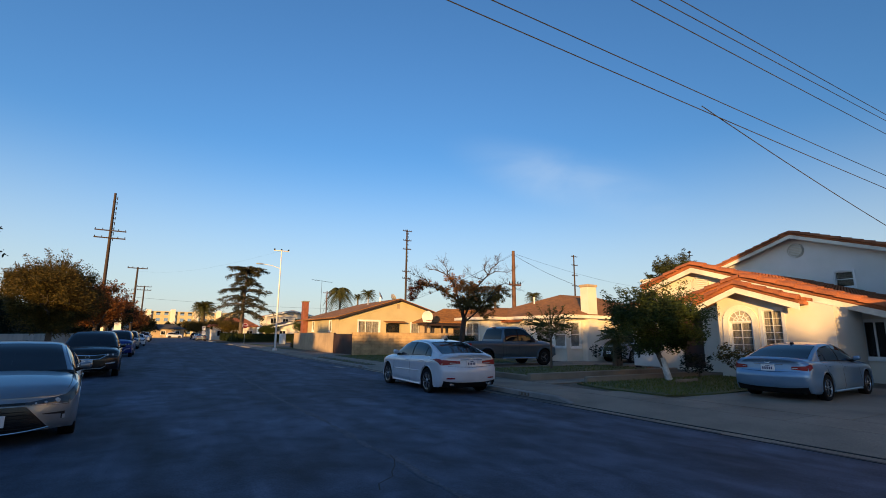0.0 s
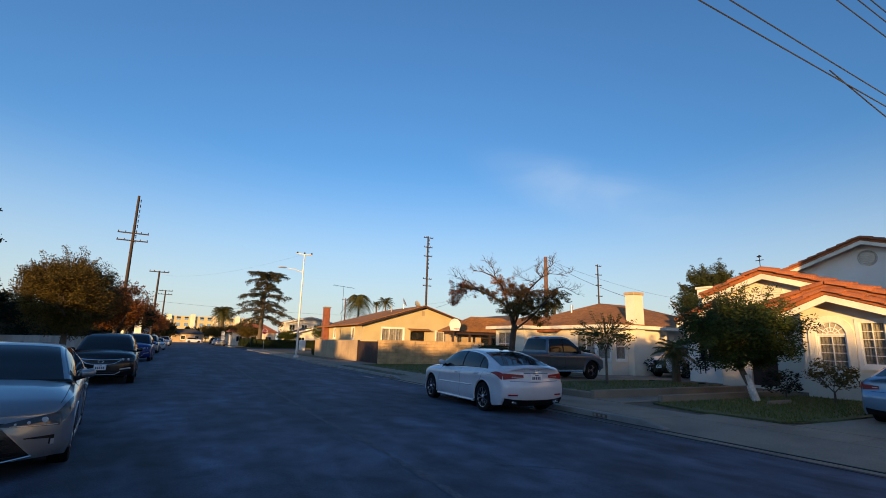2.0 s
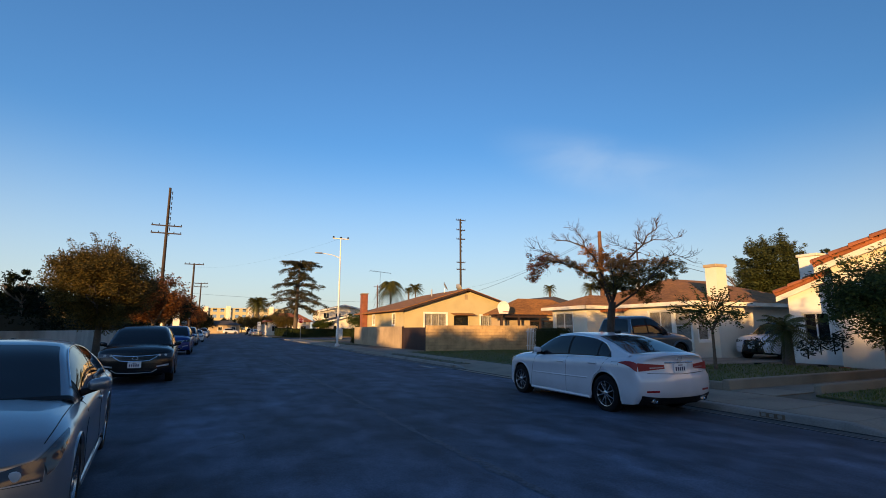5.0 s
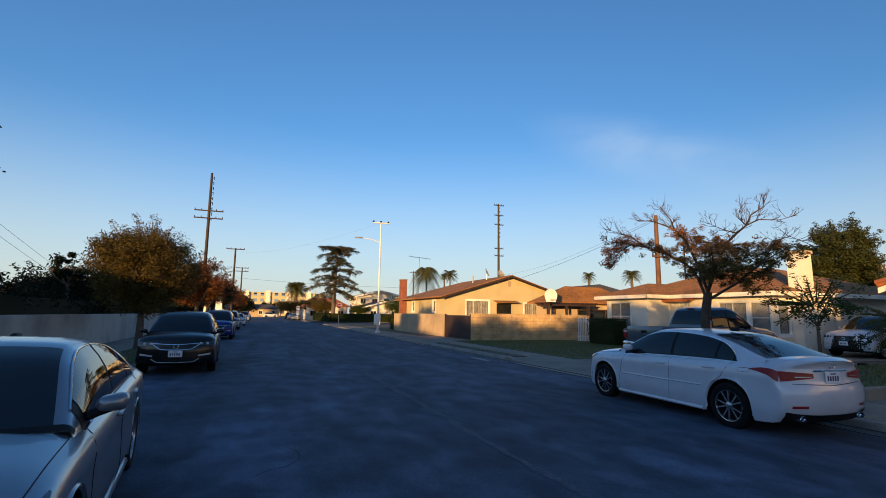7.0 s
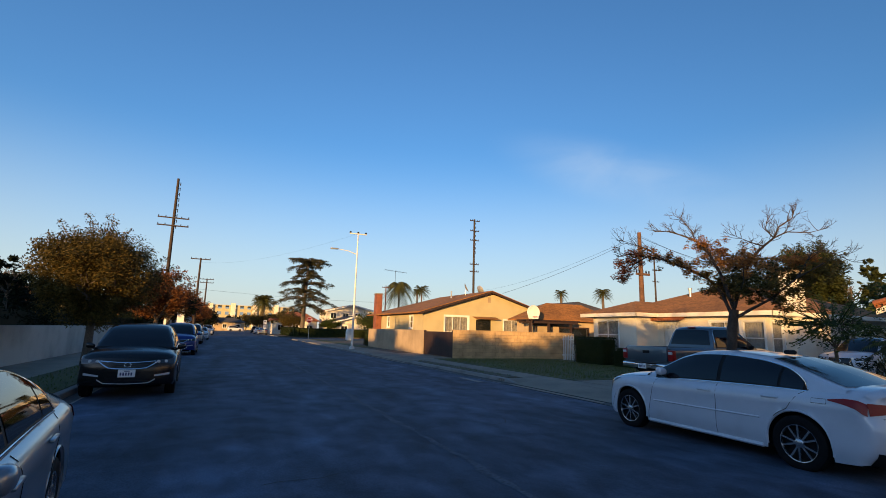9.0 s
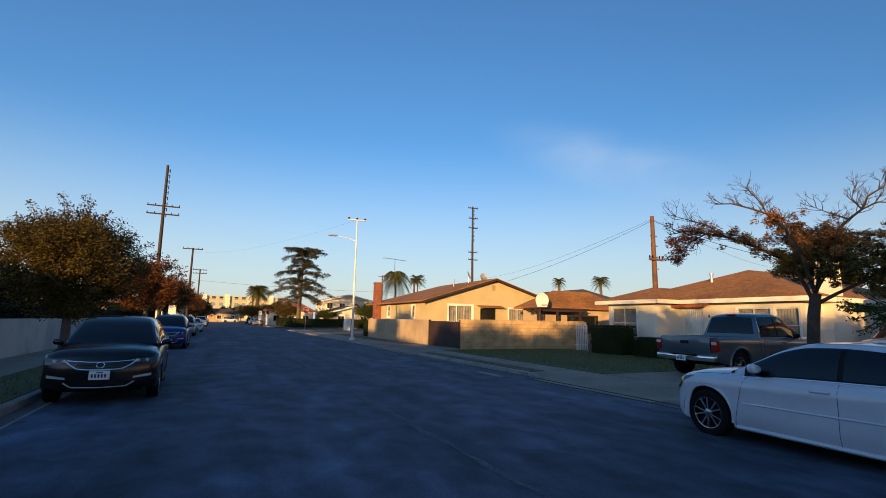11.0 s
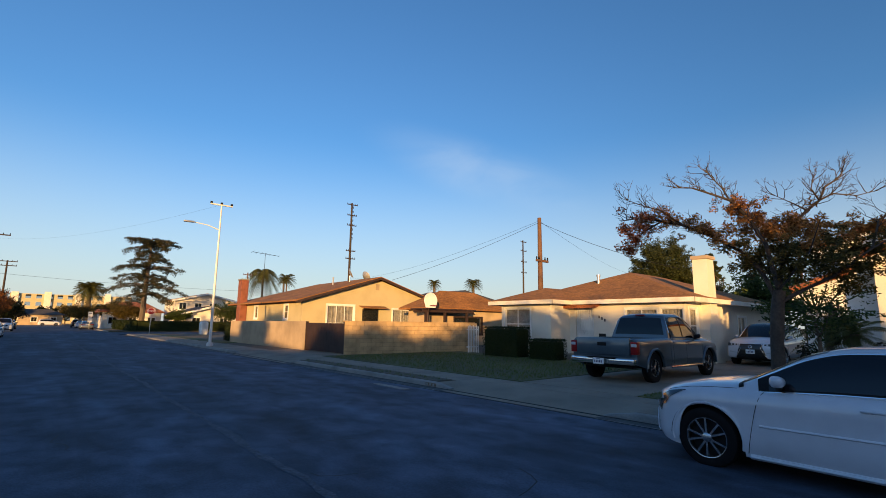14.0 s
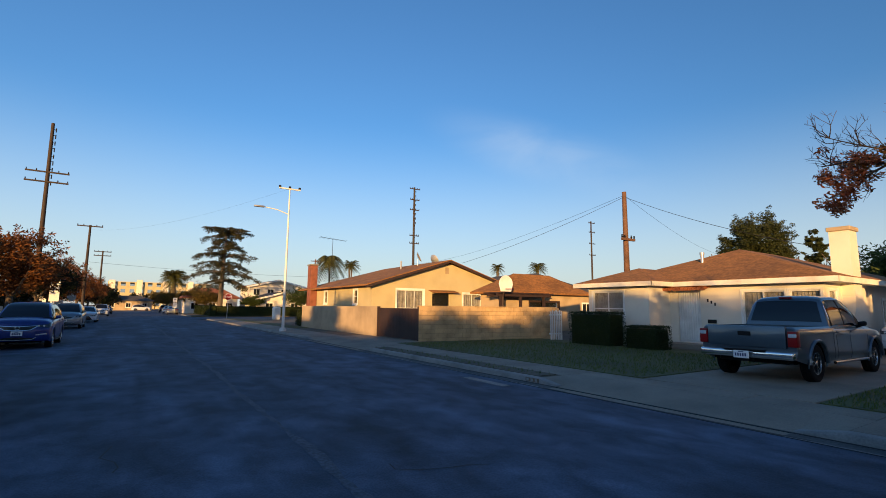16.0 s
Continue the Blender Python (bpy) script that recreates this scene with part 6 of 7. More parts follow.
slab(b, [(11.15, 25.4, 5.03), (17.6, 25.4, 3.08), (17.6, 40, 3.08), (11.15, 36, 5.03)], 0.1)
slab(b, [(11.15, 36, 5.03), (17.6, 40, 3.08), (4.7, 40, 3.08)], 0.1)
part("roof", b, SHINGLE, yh, "brown shingle roof")
b = bmesh.new()
for ya, za, yb, zb in ((4.65, 3.0, 11.15, 4.98), (17.65, 3.0, 11.15, 4.98)):
    w = [(ya, 25.37, za), (yb, 25.37, zb), (yb, 25.37, zb - 0.16), (ya, 25.37, za - 0.16)]
    f = [b.verts.new(p) for p in w]
    g = [b.verts.new((p[0], p[1] + 0.05, p[2])) for p in w]
    b.faces.new(f)
    b.faces.new(g[::-1])
    for q in range(4):
        b.faces.new((f[(q + 1) % 4], f[q], g[q], g[(q + 1) % 4]))
part("bargeboard", b, DARK_WOOD, yh, "dark brown bargeboard")
b = soft_box(4.72, 5.28, 36.7, 37.6, 0.1, 5.05, 0.02, 1)
part("chimney", b, BRICK, yh, "red brick chimney")
part("chimney_cap", soft_box(4.66, 5.34, 36.64, 37.66, 5.05, 5.16, 0.02, 1), KERB, yh)
b = bmesh.new()
tube(b, [(9.6, 30, 4.4), (9.6, 30, 5.2)], 0.06, 8)
part("roof_vent", b, METAL, yh)
b = bmesh.new()
tube(b, [(6.96, 38, 3.3), (6.96, 38, 7.7)], 0.018, 6)
tube(b, [(5.9, 38.2, 7.72), (8.1, 37.8, 7.5)], 0.018, 5)
for k in range(7):
    s = k / 6
    p = Vector((5.9, 38.2, 7.72)).lerp(Vector((8.1, 37.8, 7.5)), s)
    tube(b, [p + Vector((-0.1, -0.7 + 0.05 * k, 0)), p + Vector((0.1, 0.7 - 0.05 * k, 0))], 0.015, 4)
ant = thing("tv_antenna", Matrix(), "old metal television antenna on a mast", "antenna")
part("mast", b, BLACK, ant)
for k, (x, z) in enumerate(((10.5, 5.0), (11.9, 4.85))):
    d = thing("satellite_dish", Matrix.Translation((x, 29.0, z)), "small grey satellite dish on the roof", "satellite dish", "roof dishes")
    b = tube(bmesh.new(), [(0, 0, -0.4), (0, 0, 0.3)], 0.03, 6)
    part("bracket", b, METAL, d)
    b = lathe(bmesh.new(), [(0.0, 0.1), (0.25, 0.06), (0.42, -0.03), (0.43, -0.02), (0.25, 0.08), (0.0, 0.12)], 18, Matrix.Translation((0.05, -0.1, 0.5)) @ Matrix.Rotation(radians(60 + 40 * k), 4, "Z") @ Matrix.Rotation(radians(-25), 4, "X"))
    part("reflector", b, METAL, d, smooth=True)

# outbuilding with brown roof beside it
ob_ = thing("rear_outbuilding", Matrix(), "low tan outbuilding with brown hip roof", "garage")
m, L = frame_at((12.1, 21.0), (19.5, 21.0))
part("wall", wall_bm(L, 0.1, 2.6, 0.2, [(2.4, 5.2, 0.9, 2.1)]), STUCCO_TAN, ob_).matrix_local = m
window(ob_, m, 2.4, 5.2, 0.9, 2.1, 1, 1, trim=DARK_WOOD)
m, L = frame_at((12.1, 23.2), (12.1, 21.2))
part("wall", wall_bm(L, 0.1, 2.6, 0.2), STUCCO_TAN, ob_).matrix_local = m
b = hip_roof(bmesh.new(), 11.5, 20.1, 20.4, 23.6, 2.7, ((14.0, 22.0, 4.0), (17.4, 22.0, 4.0)), 0.12)
part("roof", b, SHINGLE, ob_, "brown shingle hip roof")
# pergola
pg = thing("pergola", Matrix(), "weathered brown timber pergola behind the wall", "pergola")
for x in (10.8, 12.4, 14.4):
    part("post", box(bmesh.new(), x - 0.07, x + 0.07, 19.5, 19.64, 0.1, 2.35), DARK_WOOD, pg)
for y in (19.5, 20.4):
    part("beam", box(bmesh.new(), 10.5, 15.0, y, y + 0.12, 2.35, 2.52), DARK_WOOD, pg)
for k in range(11):
    part("slat", box(bmesh.new(), 10.55 + k * 0.43, 10.62 + k * 0.43, 19.2, 20.9, 2.52, 2.6), DARK_WOOD, pg)
# basketball hoop
bh = thing("basketball_hoop", Matrix.Translation((10.5, 18.7, 0.12)), "free-standing basketball hoop with a white fan-shaped board", "basketball hoop")
part("pole", tube(bmesh.new(), [(0.1, 0.5, 0), (0.1, 0.4, 2.2), (0, 0.1, 2.75)], 0.06, 8), DARK_WOOD, bh)
b = bmesh.new()
pts = [(0.52 * math.cos(a), 0.52 * math.sin(a)) for a in [math.pi * k / 10 for k in range(11)]] + [(-0.38, -0.42), (0.38, -0.42)]
f = [b.verts.new((x, 0, 2.9 + z)) for x, z in pts]
g = [b.verts.new((x, 0.04, 2.9 + z)) for x, z in pts]
b.faces.new(f)
b.faces.new(g[::-1])
for q in range(len(pts)):
    b.faces.new((f[(q + 1) % len(pts)], f[q], g[q], g[(q + 1) % len(pts)]))
part("backboard", b, WHITE_TRIM, bh, "white fan-shaped backboard")
b = bmesh.new()
tube(b, [(0.23 * math.cos(k * math.tau / 16), -0.28 + 0.23 * math.sin(k * math.tau / 16), 2.62) for k in range(17)], 0.012, 5)
part("rim", b, TAIL, bh)

# ---- walls and gate at the corner lot ----
bw = thing("block_wall", Matrix(), "tan concrete block wall with dark joints", "wall")
m, L = frame_at((3.04, 15.95), (10.6, 14.9))
part("core", box(bmesh.new(), 0.0, L, 0.02, 0.18, 0.05, 1.64), MORTAR, bw).matrix_local = m
BLOCK_ME = finish(soft_box(-0.195, 0.195, 0.0, 0.2, -0.096, 0.096, 0.008, 1), "block", BLOCK)
HALF_ME = finish(soft_box(-0.095, 0.095, 0.0, 0.2, -0.096, 0.096, 0.008, 1), "block", BLOCK)
for j in range(8):
    x = 0.0
    if j % 2:
        ob = new("block", HALF_ME)
        ob.parent, ob.matrix_local = bw, m @ Matrix.Translation((0.1, 0, 0.16 + j * 0.2))
        x = 0.2
    while x < L - 0.2:
        ob = new("block", BLOCK_ME)
        ob.parent, ob.matrix_local = bw, m @ Matrix.Translation((x + 0.2, random.uniform(-0.004, 0.004), 0.16 + j * 0.2))
        x += 0.4
part("cap", soft_box(-0.02, L, -0.02, 0.22, 1.66, 1.7, 0.008, 1), BLOCK, bw).matrix_local = m
m, L = frame_at((3.04, 33.2), (3.04, 20.25))
sw = thing("stucco_wall", Matrix(), "smooth tan stucco garden wall", "wall")
part("wall", soft_box(0, L, 0, 0.2, 0.05, 1.66, 0.012, 1), STUCCO_TAN, sw).matrix_local = m
gt = thing("driveway_gate", Matrix(), "dark brown solid driveway gate between the walls", "gate")
n = 14
for k in range(n):
    y = 16.1 + (20.2 - 16.1) * k / n
    part("board", box(bmesh.new(), 3.08, 3.12, y + 0.006, y + (20.2 - 16.1) / n - 0.006, 0.16, 1.58), DARK_WOOD, gt)
for z in (0.35, 1.35):
    part("rail", box(bmesh.new(), 3.12, 3.17, 16.1, 20.2, z, z + 0.1), DARK_WOOD, gt)
for y in (16.04, 20.2):
    part("post", box(bmesh.new(), 3.04, 3.16, y - 0.05, y + 0.05, 0.1, 1.66), DARK_WOOD, gt)
pf = thing("picket_fence", Matrix(), "short white picket fence between wall and house", "fence")
for k in range(7):
    x = 9.25 + k * 0.12
    part("picket", box(bmesh.new(), x, x + 0.055, 14.0, 14.03, 0.12, 1.5 + 0.05 * (k % 2)), WHITE_TRIM, pf)
for z in (0.4, 1.3):
    part("rail", box(bmesh.new(), 9.2, 10.05, 14.03, 14.07, z, z + 0.06), WHITE_TRIM, pf)
hedge(8.4, 9.4, 9.95, 12.1, 0.12, 1.47, "tall dark clipped hedge against the house", 5000)
hedge(8.4, 9.2, 7.85, 9.35, 0.12, 0.97, "low clipped hedge beside the door", 3500)

# ---- planter and walkway in front of the tile-roofed house ----
pl = thing("planter_border", Matrix(), "low concrete planter borders beside the walkway", "border")
for x0, x1, y0, y1, z1 in ((1.65, 9.2, -4.55, -4.38, 0.36), (1.65, 1.82, -4.38, -1.0, 0.3), (3.0, 9.0, -5.65, -5.5, 0.3), (5.2, 6.3, -7.2, -7.12, 0.26)):
    part("border", soft_box(x0, x1, y0, y1, 0.05, z1, 0.02, 1), CONCRETE, pl)
lawn("planter_bed", [(1.82, -4.38), (9.2, -4.38), (9.2, -0.95), (1.82, -0.95)], 0.26, 0.12, "dark planted bed")

# ---- left side ----
lw = thing("street_wall", Matrix(), "low grey rendered wall along the pavement", "wall")
m, L = frame_at((-15.1, -45), (-15.1, 42))
part("wall", soft_box(0, L, 0, 0.2, 0.05, 1.42, 0.012, 1), PALE_WALL, lw).matrix_local = m

# ---- pots and bins by the planted bed ----
for k, (x, y, h, r, mat) in enumerate(((8.7, -3.2, 0.62, 0.22, TERRACOTTA), (9.6, -3.0, 0.7, 0.24, TERRACOTTA), (9.0, -0.6, 0.45, 0.2, BLACK), (8.2, -2.7, 0.4, 0.2, BLACK), (9.9, -2.2, 0.5, 0.22, BLACK))):
    t = thing("flower_pot", Matrix.Translation((x, y, 0.26)), "tall terracotta pot with a dark plant" if mat is TERRACOTTA else "black plastic pot with a dark plant", "flower pot", "garden pots")
    part("pot", lathe(bmesh.new(), [(r * 0.65, 0.0), (r * 0.8, -h * 0.5), (r, -h * 0.9), (r * 1.08, -h), (r * 0.9, -h), (r * 0.85, -h * 0.85), (0.0, -h * 0.85)], 16, Matrix.Rotation(math.pi / 2, 4, "X") @ Matrix.Scale(-1, 4, (0, 1, 0)) @ Matrix.Scale(-1, 4, (0, 0, 1)) @ Matrix.Scale(-1, 4, (0, 1, 0))), mat, t, smooth=True)
    b = bmesh.new()
    leaf_cloud(b, (0, 0, h + 0.2), 0.3, 120, 0.06, 1.0, random.Random(k))
    tube(b, [(0, 0, h * 0.7), (0, 0, h + 0.2)], 0.02, 5)
    part("plant", b, DARK_LEAF, t)

# ---- the trees ----
rnd = random.Random(5)
bt = thing("street_tree", Matrix.Translation((0.65, -2.1, 0.12)) @ Matrix.Scale(0.96, 4), "crape myrtle with rusty leaves and bare twigs at the kerb", "tree")
U, V = Vector((-0.57, 0.82, 0)), Vector((0.82, 0.57, 0))


def at(u, z, v=0.0):
    return U * u + V * v + Vector((0, 0, z))


b, tips = bmesh.new(), []
tube(b, [at(0, -0.12), at(0.02, 0.6), at(0.0, 1.3), at(-0.04, 1.75), at(-0.1, 2.15)], [0.135, 0.105, 0.1, 0.1, 0.09], 10)
limbs = (
    ((-0.06, 2.0, 0), (0.1, 2.5, 0.1), (0.35, 2.85, 0.2), (0.8, 3.12, 0.15), (1.24, 3.32, 0.1), (1.6, 3.42, 0.1), (1.95, 3.5, 0.1), (2.3, 3.45, 0.1)),
    ((1.24, 3.32, 0.1), (1.6, 3.62, 0.15), (1.9, 3.75, 0.2), (2.25, 3.9, 0.2)),
    ((1.6, 3.42, 0.1), (1.9, 3.25, 0.1), (2.15, 3.0, 0.1)),
    ((-0.1, 2.15, 0), (0.1, 2.9, -0.2), (0.3, 3.4, -0.1), (0.55, 3.7, -0.1), (0.8, 3.85, 0.0), (1.1, 3.98, 0), (1.4, 4.0, 0)),
    ((0.55, 3.7, -0.1), (0.62, 3.95, 0.0), (0.75, 4.15, 0.05), (0.85, 4.35, 0.1)),
    ((-0.1, 2.15, 0), (-0.3, 2.8, 0.2), (-0.5, 3.3, 0.3), (-0.75, 3.55, 0.3), (-0.95, 3.72, 0.3), (-1.05, 3.95, 0.3), (-1.3, 4.12, 0.3), (-1.36, 4.3, 0.3)),
    ((-0.95, 3.72, 0.3), (-1.2, 3.85, 0.4), (-1.6, 3.82, 0.5), (-1.95, 3.9, 0.5)),
    ((-0.75, 3.55, 0.3), (-0.5, 3.62, 0.1), (-0.2, 3.8, 0.1)),
    ((-0.08, 1.95, 0), (-0.4, 2.15, -0.1), (-0.75, 2.35, -0.3), (-1.2, 2.75, -0.5), (-1.7, 3.05, -0.6)),
    ((-0.1, 2.15, 0), (-0.1, 2.7, 0.6), (0.0, 3.0, 1.0)),
    ((-0.1, 2.15, 0), (-0.3, 2.7, -0.7), (-0.3, 3.1, -1.1)),
    ((-1.2, 2.75, -0.5), (-1.5, 3.25, -0.2), (-1.75, 3.35, 0.0), (-2.0, 3.2, 0.0)),
    ((-0.95, 3.72, 0.3), (-0.8, 3.9, 0.2), (-0.85, 4.1, 0.2)),
)
twigs = bmesh.new()
for k, limb in enumerate(limbs):
    pts = [at(u, z, v) for u, z, v in limb]
    r = 0.038 if k in (0, 3, 5, 8) else 0.018
    tube(b, pts, [r * (1 - 0.8 * i / (len(pts) - 1)) for i in range(len(pts))], 7)
    for i in range(1, len(pts)):
        if pts[i].z < 3.2 and k != 0:
            continue
        for _ in range(5):
            p = pts[i].lerp(pts[i - 1], rnd.random() * 0.7)
            d = (pts[i] - pts[i - 1]).normalized() + Vector((rnd.gauss(0, 0.6), rnd.gauss(0, 0.6), rnd.gauss(0.25, 0.45)))
            grow(twigs, p, d, rnd.uniform(0.12, 0.22), 0.008, 2, tips, 0.6, rnd, 4, 0.15)
part("trunk", b, DARK_BARK, bt, smooth=True)
part("twig_growth", twigs, DARK_BARK, bt, "bare thin branching at the crown's edge")
rust, dark, red = bmesh.new(), bmesh.new(), bmesh.new()
clumps = (
    ((0.5, 3.56, 0.1, 0.17, 5), (0.35, 3.62, -0.1, 0.14, 3), (1.07, 3.33, 0.1, 0.17, 5), (0.85, 3.2, 0.1, 0.15, 4), (0.7, 3.05, 0.1, 0.14, 3), (0.1, 3.42, 0.1, 0.2, 7), (-0.12, 3.3, 0.2, 0.22, 8), (-0.4, 3.26, 0.1, 0.2, 7),
     (-0.7, 3.18, 0.2, 0.2, 6), (0.3, 3.2, 0.0, 0.2, 6), (-0.2, 3.1, 0.5, 0.3, 8), (-0.3, 3.05, -0.6, 0.3, 8), (-1.0, 3.08, 0.1, 0.2, 6), (-1.3, 3.14, 0.0, 0.17, 5), (-1.55, 3.16, -0.1, 0.15, 4), (1.5, 3.42, 0.1, 0.16, 4), (1.75, 3.46, 0.15, 0.16, 4)),
    ((0.25, 2.85, 0.1, 0.24, 7), (-0.1, 2.85, 0.2, 0.28, 10), (-0.45, 2.8, 0.1, 0.28, 10), (-0.8, 2.78, 0.0, 0.26, 9), (-1.1, 2.75, -0.1, 0.24, 8), (-1.4, 2.85, -0.3, 0.22, 6), (-1.7, 2.95, -0.4, 0.2, 5), (-0.1, 2.7, 0.7, 0.3, 8),
     (-0.4, 2.65, -0.7, 0.3, 8), (0.1, 2.6, 0.2, 0.22, 6), (-0.3, 2.5, 0.1, 0.24, 7), (-0.65, 2.45, 0.0, 0.2, 5), (-1.0, 2.45, -0.2, 0.2, 5), (-1.25, 2.55, -0.3, 0.2, 4), (-0.95, 2.25, -0.3, 0.15, 3)),
    ((1.95, 3.3, 0.1, 0.2, 5), (2.1, 3.05, 0.1, 0.16, 4), (2.2, 2.9, 0.1, 0.12, 3), (2.0, 3.5, 0.15, 0.16, 3), (2.25, 3.25, 0.1, 0.12, 2)),
)
for which, group in zip((rust, dark, red), clumps):
    for u, z, v, r, n in group:
        for _ in range(n * 3):
            o = Vector((rnd.gauss(0, 1), rnd.gauss(0, 1), rnd.gauss(0, 0.7))) * r * 0.75
            leaf_cloud(which, at(u, z, v) + o, 0.1, 44, 0.03, 0.8, rnd)
part("crown", rust, RUST_LEAF, bt, "rust-brown leaves")
# lower clumps get a darker leaf colour that stands for shade under the crown
part("lower_leaves", dark, OLIVE_LEAF, bt, "dull green-brown leaves")
part("red_leaves", red, RED_LEAF, bt, "reddish leaves on the long bough")

tree("citrus_tree", 5.75, -6.55, 0.17, 3.05, 1.8, 0.95, GREEN_LEAF, "round dark green citrus tree with whitewashed trunk on the lawn", 0.09, 190, 0.045, 170, seed=3, wash=0.7, sprigs=40, lean=(-0.1, 0.3))
tree("young_tree", 5.2, -1.7, 0.26, 2.5, 1.1, 1.15, GREEN_LEAF, "slim young tree with thin green leaves", 0.045, 34, 0.045, 46, seed=7, sprigs=34)
tree("shrub", 8.2, -7.4, 0.17, 1.35, 0.8, 0.25, OLIVE_LEAF, "rose bush under the arched window", 0.03, 40, 0.045, 30, seed=9)
tree("shrub", 7.8, -6.3, 0.17, 0.85, 0.75, 0.15, DARK_LEAF, "dark low shrub beside the door", 0.03, 40, 0.045, 24, seed=10)
tree("shrub", 10.6, 4.9, 0.15, 1.5, 0.75, 0.3, DARK_LEAF, "spiky dark shrub under the window", 0.04, 40, 0.07, 30, seed=12)
palm(9.0, -1.7, 0.26, 1.2, 1.0, "small bushy palm in the planted bed", 3, 0.12, 26)
palm(10.2, -0.9, 0.26, 1.3, 1.1, "small palm in the planted bed", 4, 0.12, 26)
tree("round_tree", 49, 22, 0.0, 12.8, 3.9, 2.6, PINE_LEAF, "large round dark evergreen behind the houses", 0.4, 260, 0.12, 230, seed=21, sprigs=30)
tree("round_tree", 52, 17.5, 0.0, 11.0, 1.25, 2.5, PINE_LEAF, "narrow dark evergreen behind the houses", 0.3, 120, 0.15, 80, seed=22, sprigs=24)
tree("round_tree", 30, 6.0, 0.0, 5.6, 3.0, 1.6, GREEN_LEAF, "broad green tree behind the driveway", 0.3, 120, 0.12, 90, seed=23, sprigs=24)
tree("street_oak", -12.95, 11.2, 0.14, 4.75, 2.05, 1.5, OLIVE_LEAF, "broad olive-brown oak over the pavement", 0.13, 250, 0.04, 290, seed=31, sprigs=46)
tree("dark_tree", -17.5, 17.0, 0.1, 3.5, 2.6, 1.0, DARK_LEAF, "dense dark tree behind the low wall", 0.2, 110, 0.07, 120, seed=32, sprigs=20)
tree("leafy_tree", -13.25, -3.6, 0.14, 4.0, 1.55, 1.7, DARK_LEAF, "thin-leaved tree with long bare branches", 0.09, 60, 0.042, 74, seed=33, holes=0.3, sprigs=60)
for k, (x, y, h, r, lf) in enumerate(((-13.4, 33, 5.6, 2.6, AUTUMN_LEAF), (-13.6, 44, 5.2, 2.6, DARK_LEAF), (-13.8, 52, 5.8, 2.8, AUTUMN_LEAF), (-14, 82, 6.5, 3.6, AUTUMN_LEAF), (-14, 92, 6.0, 3.4, DARK_LEAF), (-14, 104, 6.0, 3.4, AUTUMN_LEAF), (6, 112, 6.0, 4, DARK_LEAF), (2.5, 100, 4.6, 2.4, OLIVE_LEAF), (14, 70, 4.2, 3.0, GREEN_LEAF), (3.4, 90, 4.0, 2.6, OLIVE_LEAF), (9.5, 82, 3.0, 2.2, GREEN_LEAF), (-1.0, 118, 5.0, 3.0, OLIVE_LEAF))):
    tree("street_tree", x, y, 0.1, h, r, 1.9, lf, "rusty autumn street tree" if lf is AUTUMN_LEAF else "dark leafy street tree", 0.18, 110, 0.09, 100, seed=40 + k, sprigs=24)
sp = thing("conifer", Matrix.Translation((-18, 27, 0.1)), "slim layered conifer above the hedge", "tree")
b, lv, cr = bmesh.new(), bmesh.new(), random.Random(4)
tube(b, [(0, 0, -0.05), (0, 0, 5.6)], [0.12, 0.02], 7)
for k in range(26):
    z = 1.2 + k * 0.17
    for q in range(5):
        a = q * math.tau / 5 + k
        for s_ in (0.4, 0.8):
            leaf_cloud(lv, (math.cos(a) * (5.9 - z) * 0.33 * s_, math.sin(a) * (5.9 - z) * 0.33 * s_, z), 0.2, 16, 0.07, 0.4, cr)
part("trunk", b, BARK, sp)
part("crown", lv, PINE_LEAF, sp)
tree("tall_shrub", -16.6, 15.2, 0.1, 4.2, 0.75, 2.5, DARK_LEAF, "dark tufted shrub standing above the hedge", 0.08, 130, 0.06, 18, seed=51)
for k, (x, y, h, r, lf) in enumerate(((-13, 130, 6, 4, DARK_LEAF), (-6, 178, 5.5, 4, DARK_LEAF), (4, 176, 6.0, 4.5, OLIVE_LEAF), (10, 160, 6.5, 4.5, DARK_LEAF), (-14, 150, 6.5, 4.5, OLIVE_LEAF), (-10.5, 185, 5, 3.5, DARK_LEAF), (4.5, 152, 5.6, 3.4, DARK_LEAF), (-0.5, 188, 6.5, 4, OLIVE_LEAF), (8.5, 186, 6.5, 4, DARK_LEAF), (-13.5, 164, 6, 3.5, DARK_LEAF))):
    tree("far_tree", x, y, 0.0, h, r, 1.2, lf, "dark leafy tree far down the street", 0.2, 50, 0.22, 70, seed=90 + k)
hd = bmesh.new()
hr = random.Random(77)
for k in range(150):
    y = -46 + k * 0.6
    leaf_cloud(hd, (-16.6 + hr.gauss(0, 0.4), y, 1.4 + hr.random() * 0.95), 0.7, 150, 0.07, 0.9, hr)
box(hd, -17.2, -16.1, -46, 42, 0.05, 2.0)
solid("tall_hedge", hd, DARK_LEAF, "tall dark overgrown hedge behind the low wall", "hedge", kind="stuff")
cedar(4.0, 79, 0.1, 14.3, "tall layered cedar at the far corner")
palm(1.5, 142, 0, 9.3, 3.9, "stout date palm beside the far street", 5, 0.5, 90)
palm(33, 112, 0, 13.4, 5.4, "tall feathery palm with drooping fronds behind the yellow house", 6, 0.25, 44, 1.15)
palm(37.5, 110, 0, 12.0, 1.6, "slender fan palm with a round head", 8, 0.25, 44)
palm(93, 245, 0, 25.0, 6.0, "tall fan palm far off", 7, 0.4, 40)
palm(90.6, 98, 0, 13.8, 3.3, "fan palm behind the houses", 9, 0.4, 40)
palm(78, 101, 0, 13.2, 2.5, "fan palm behind the houses", 10, 0.4, 36)

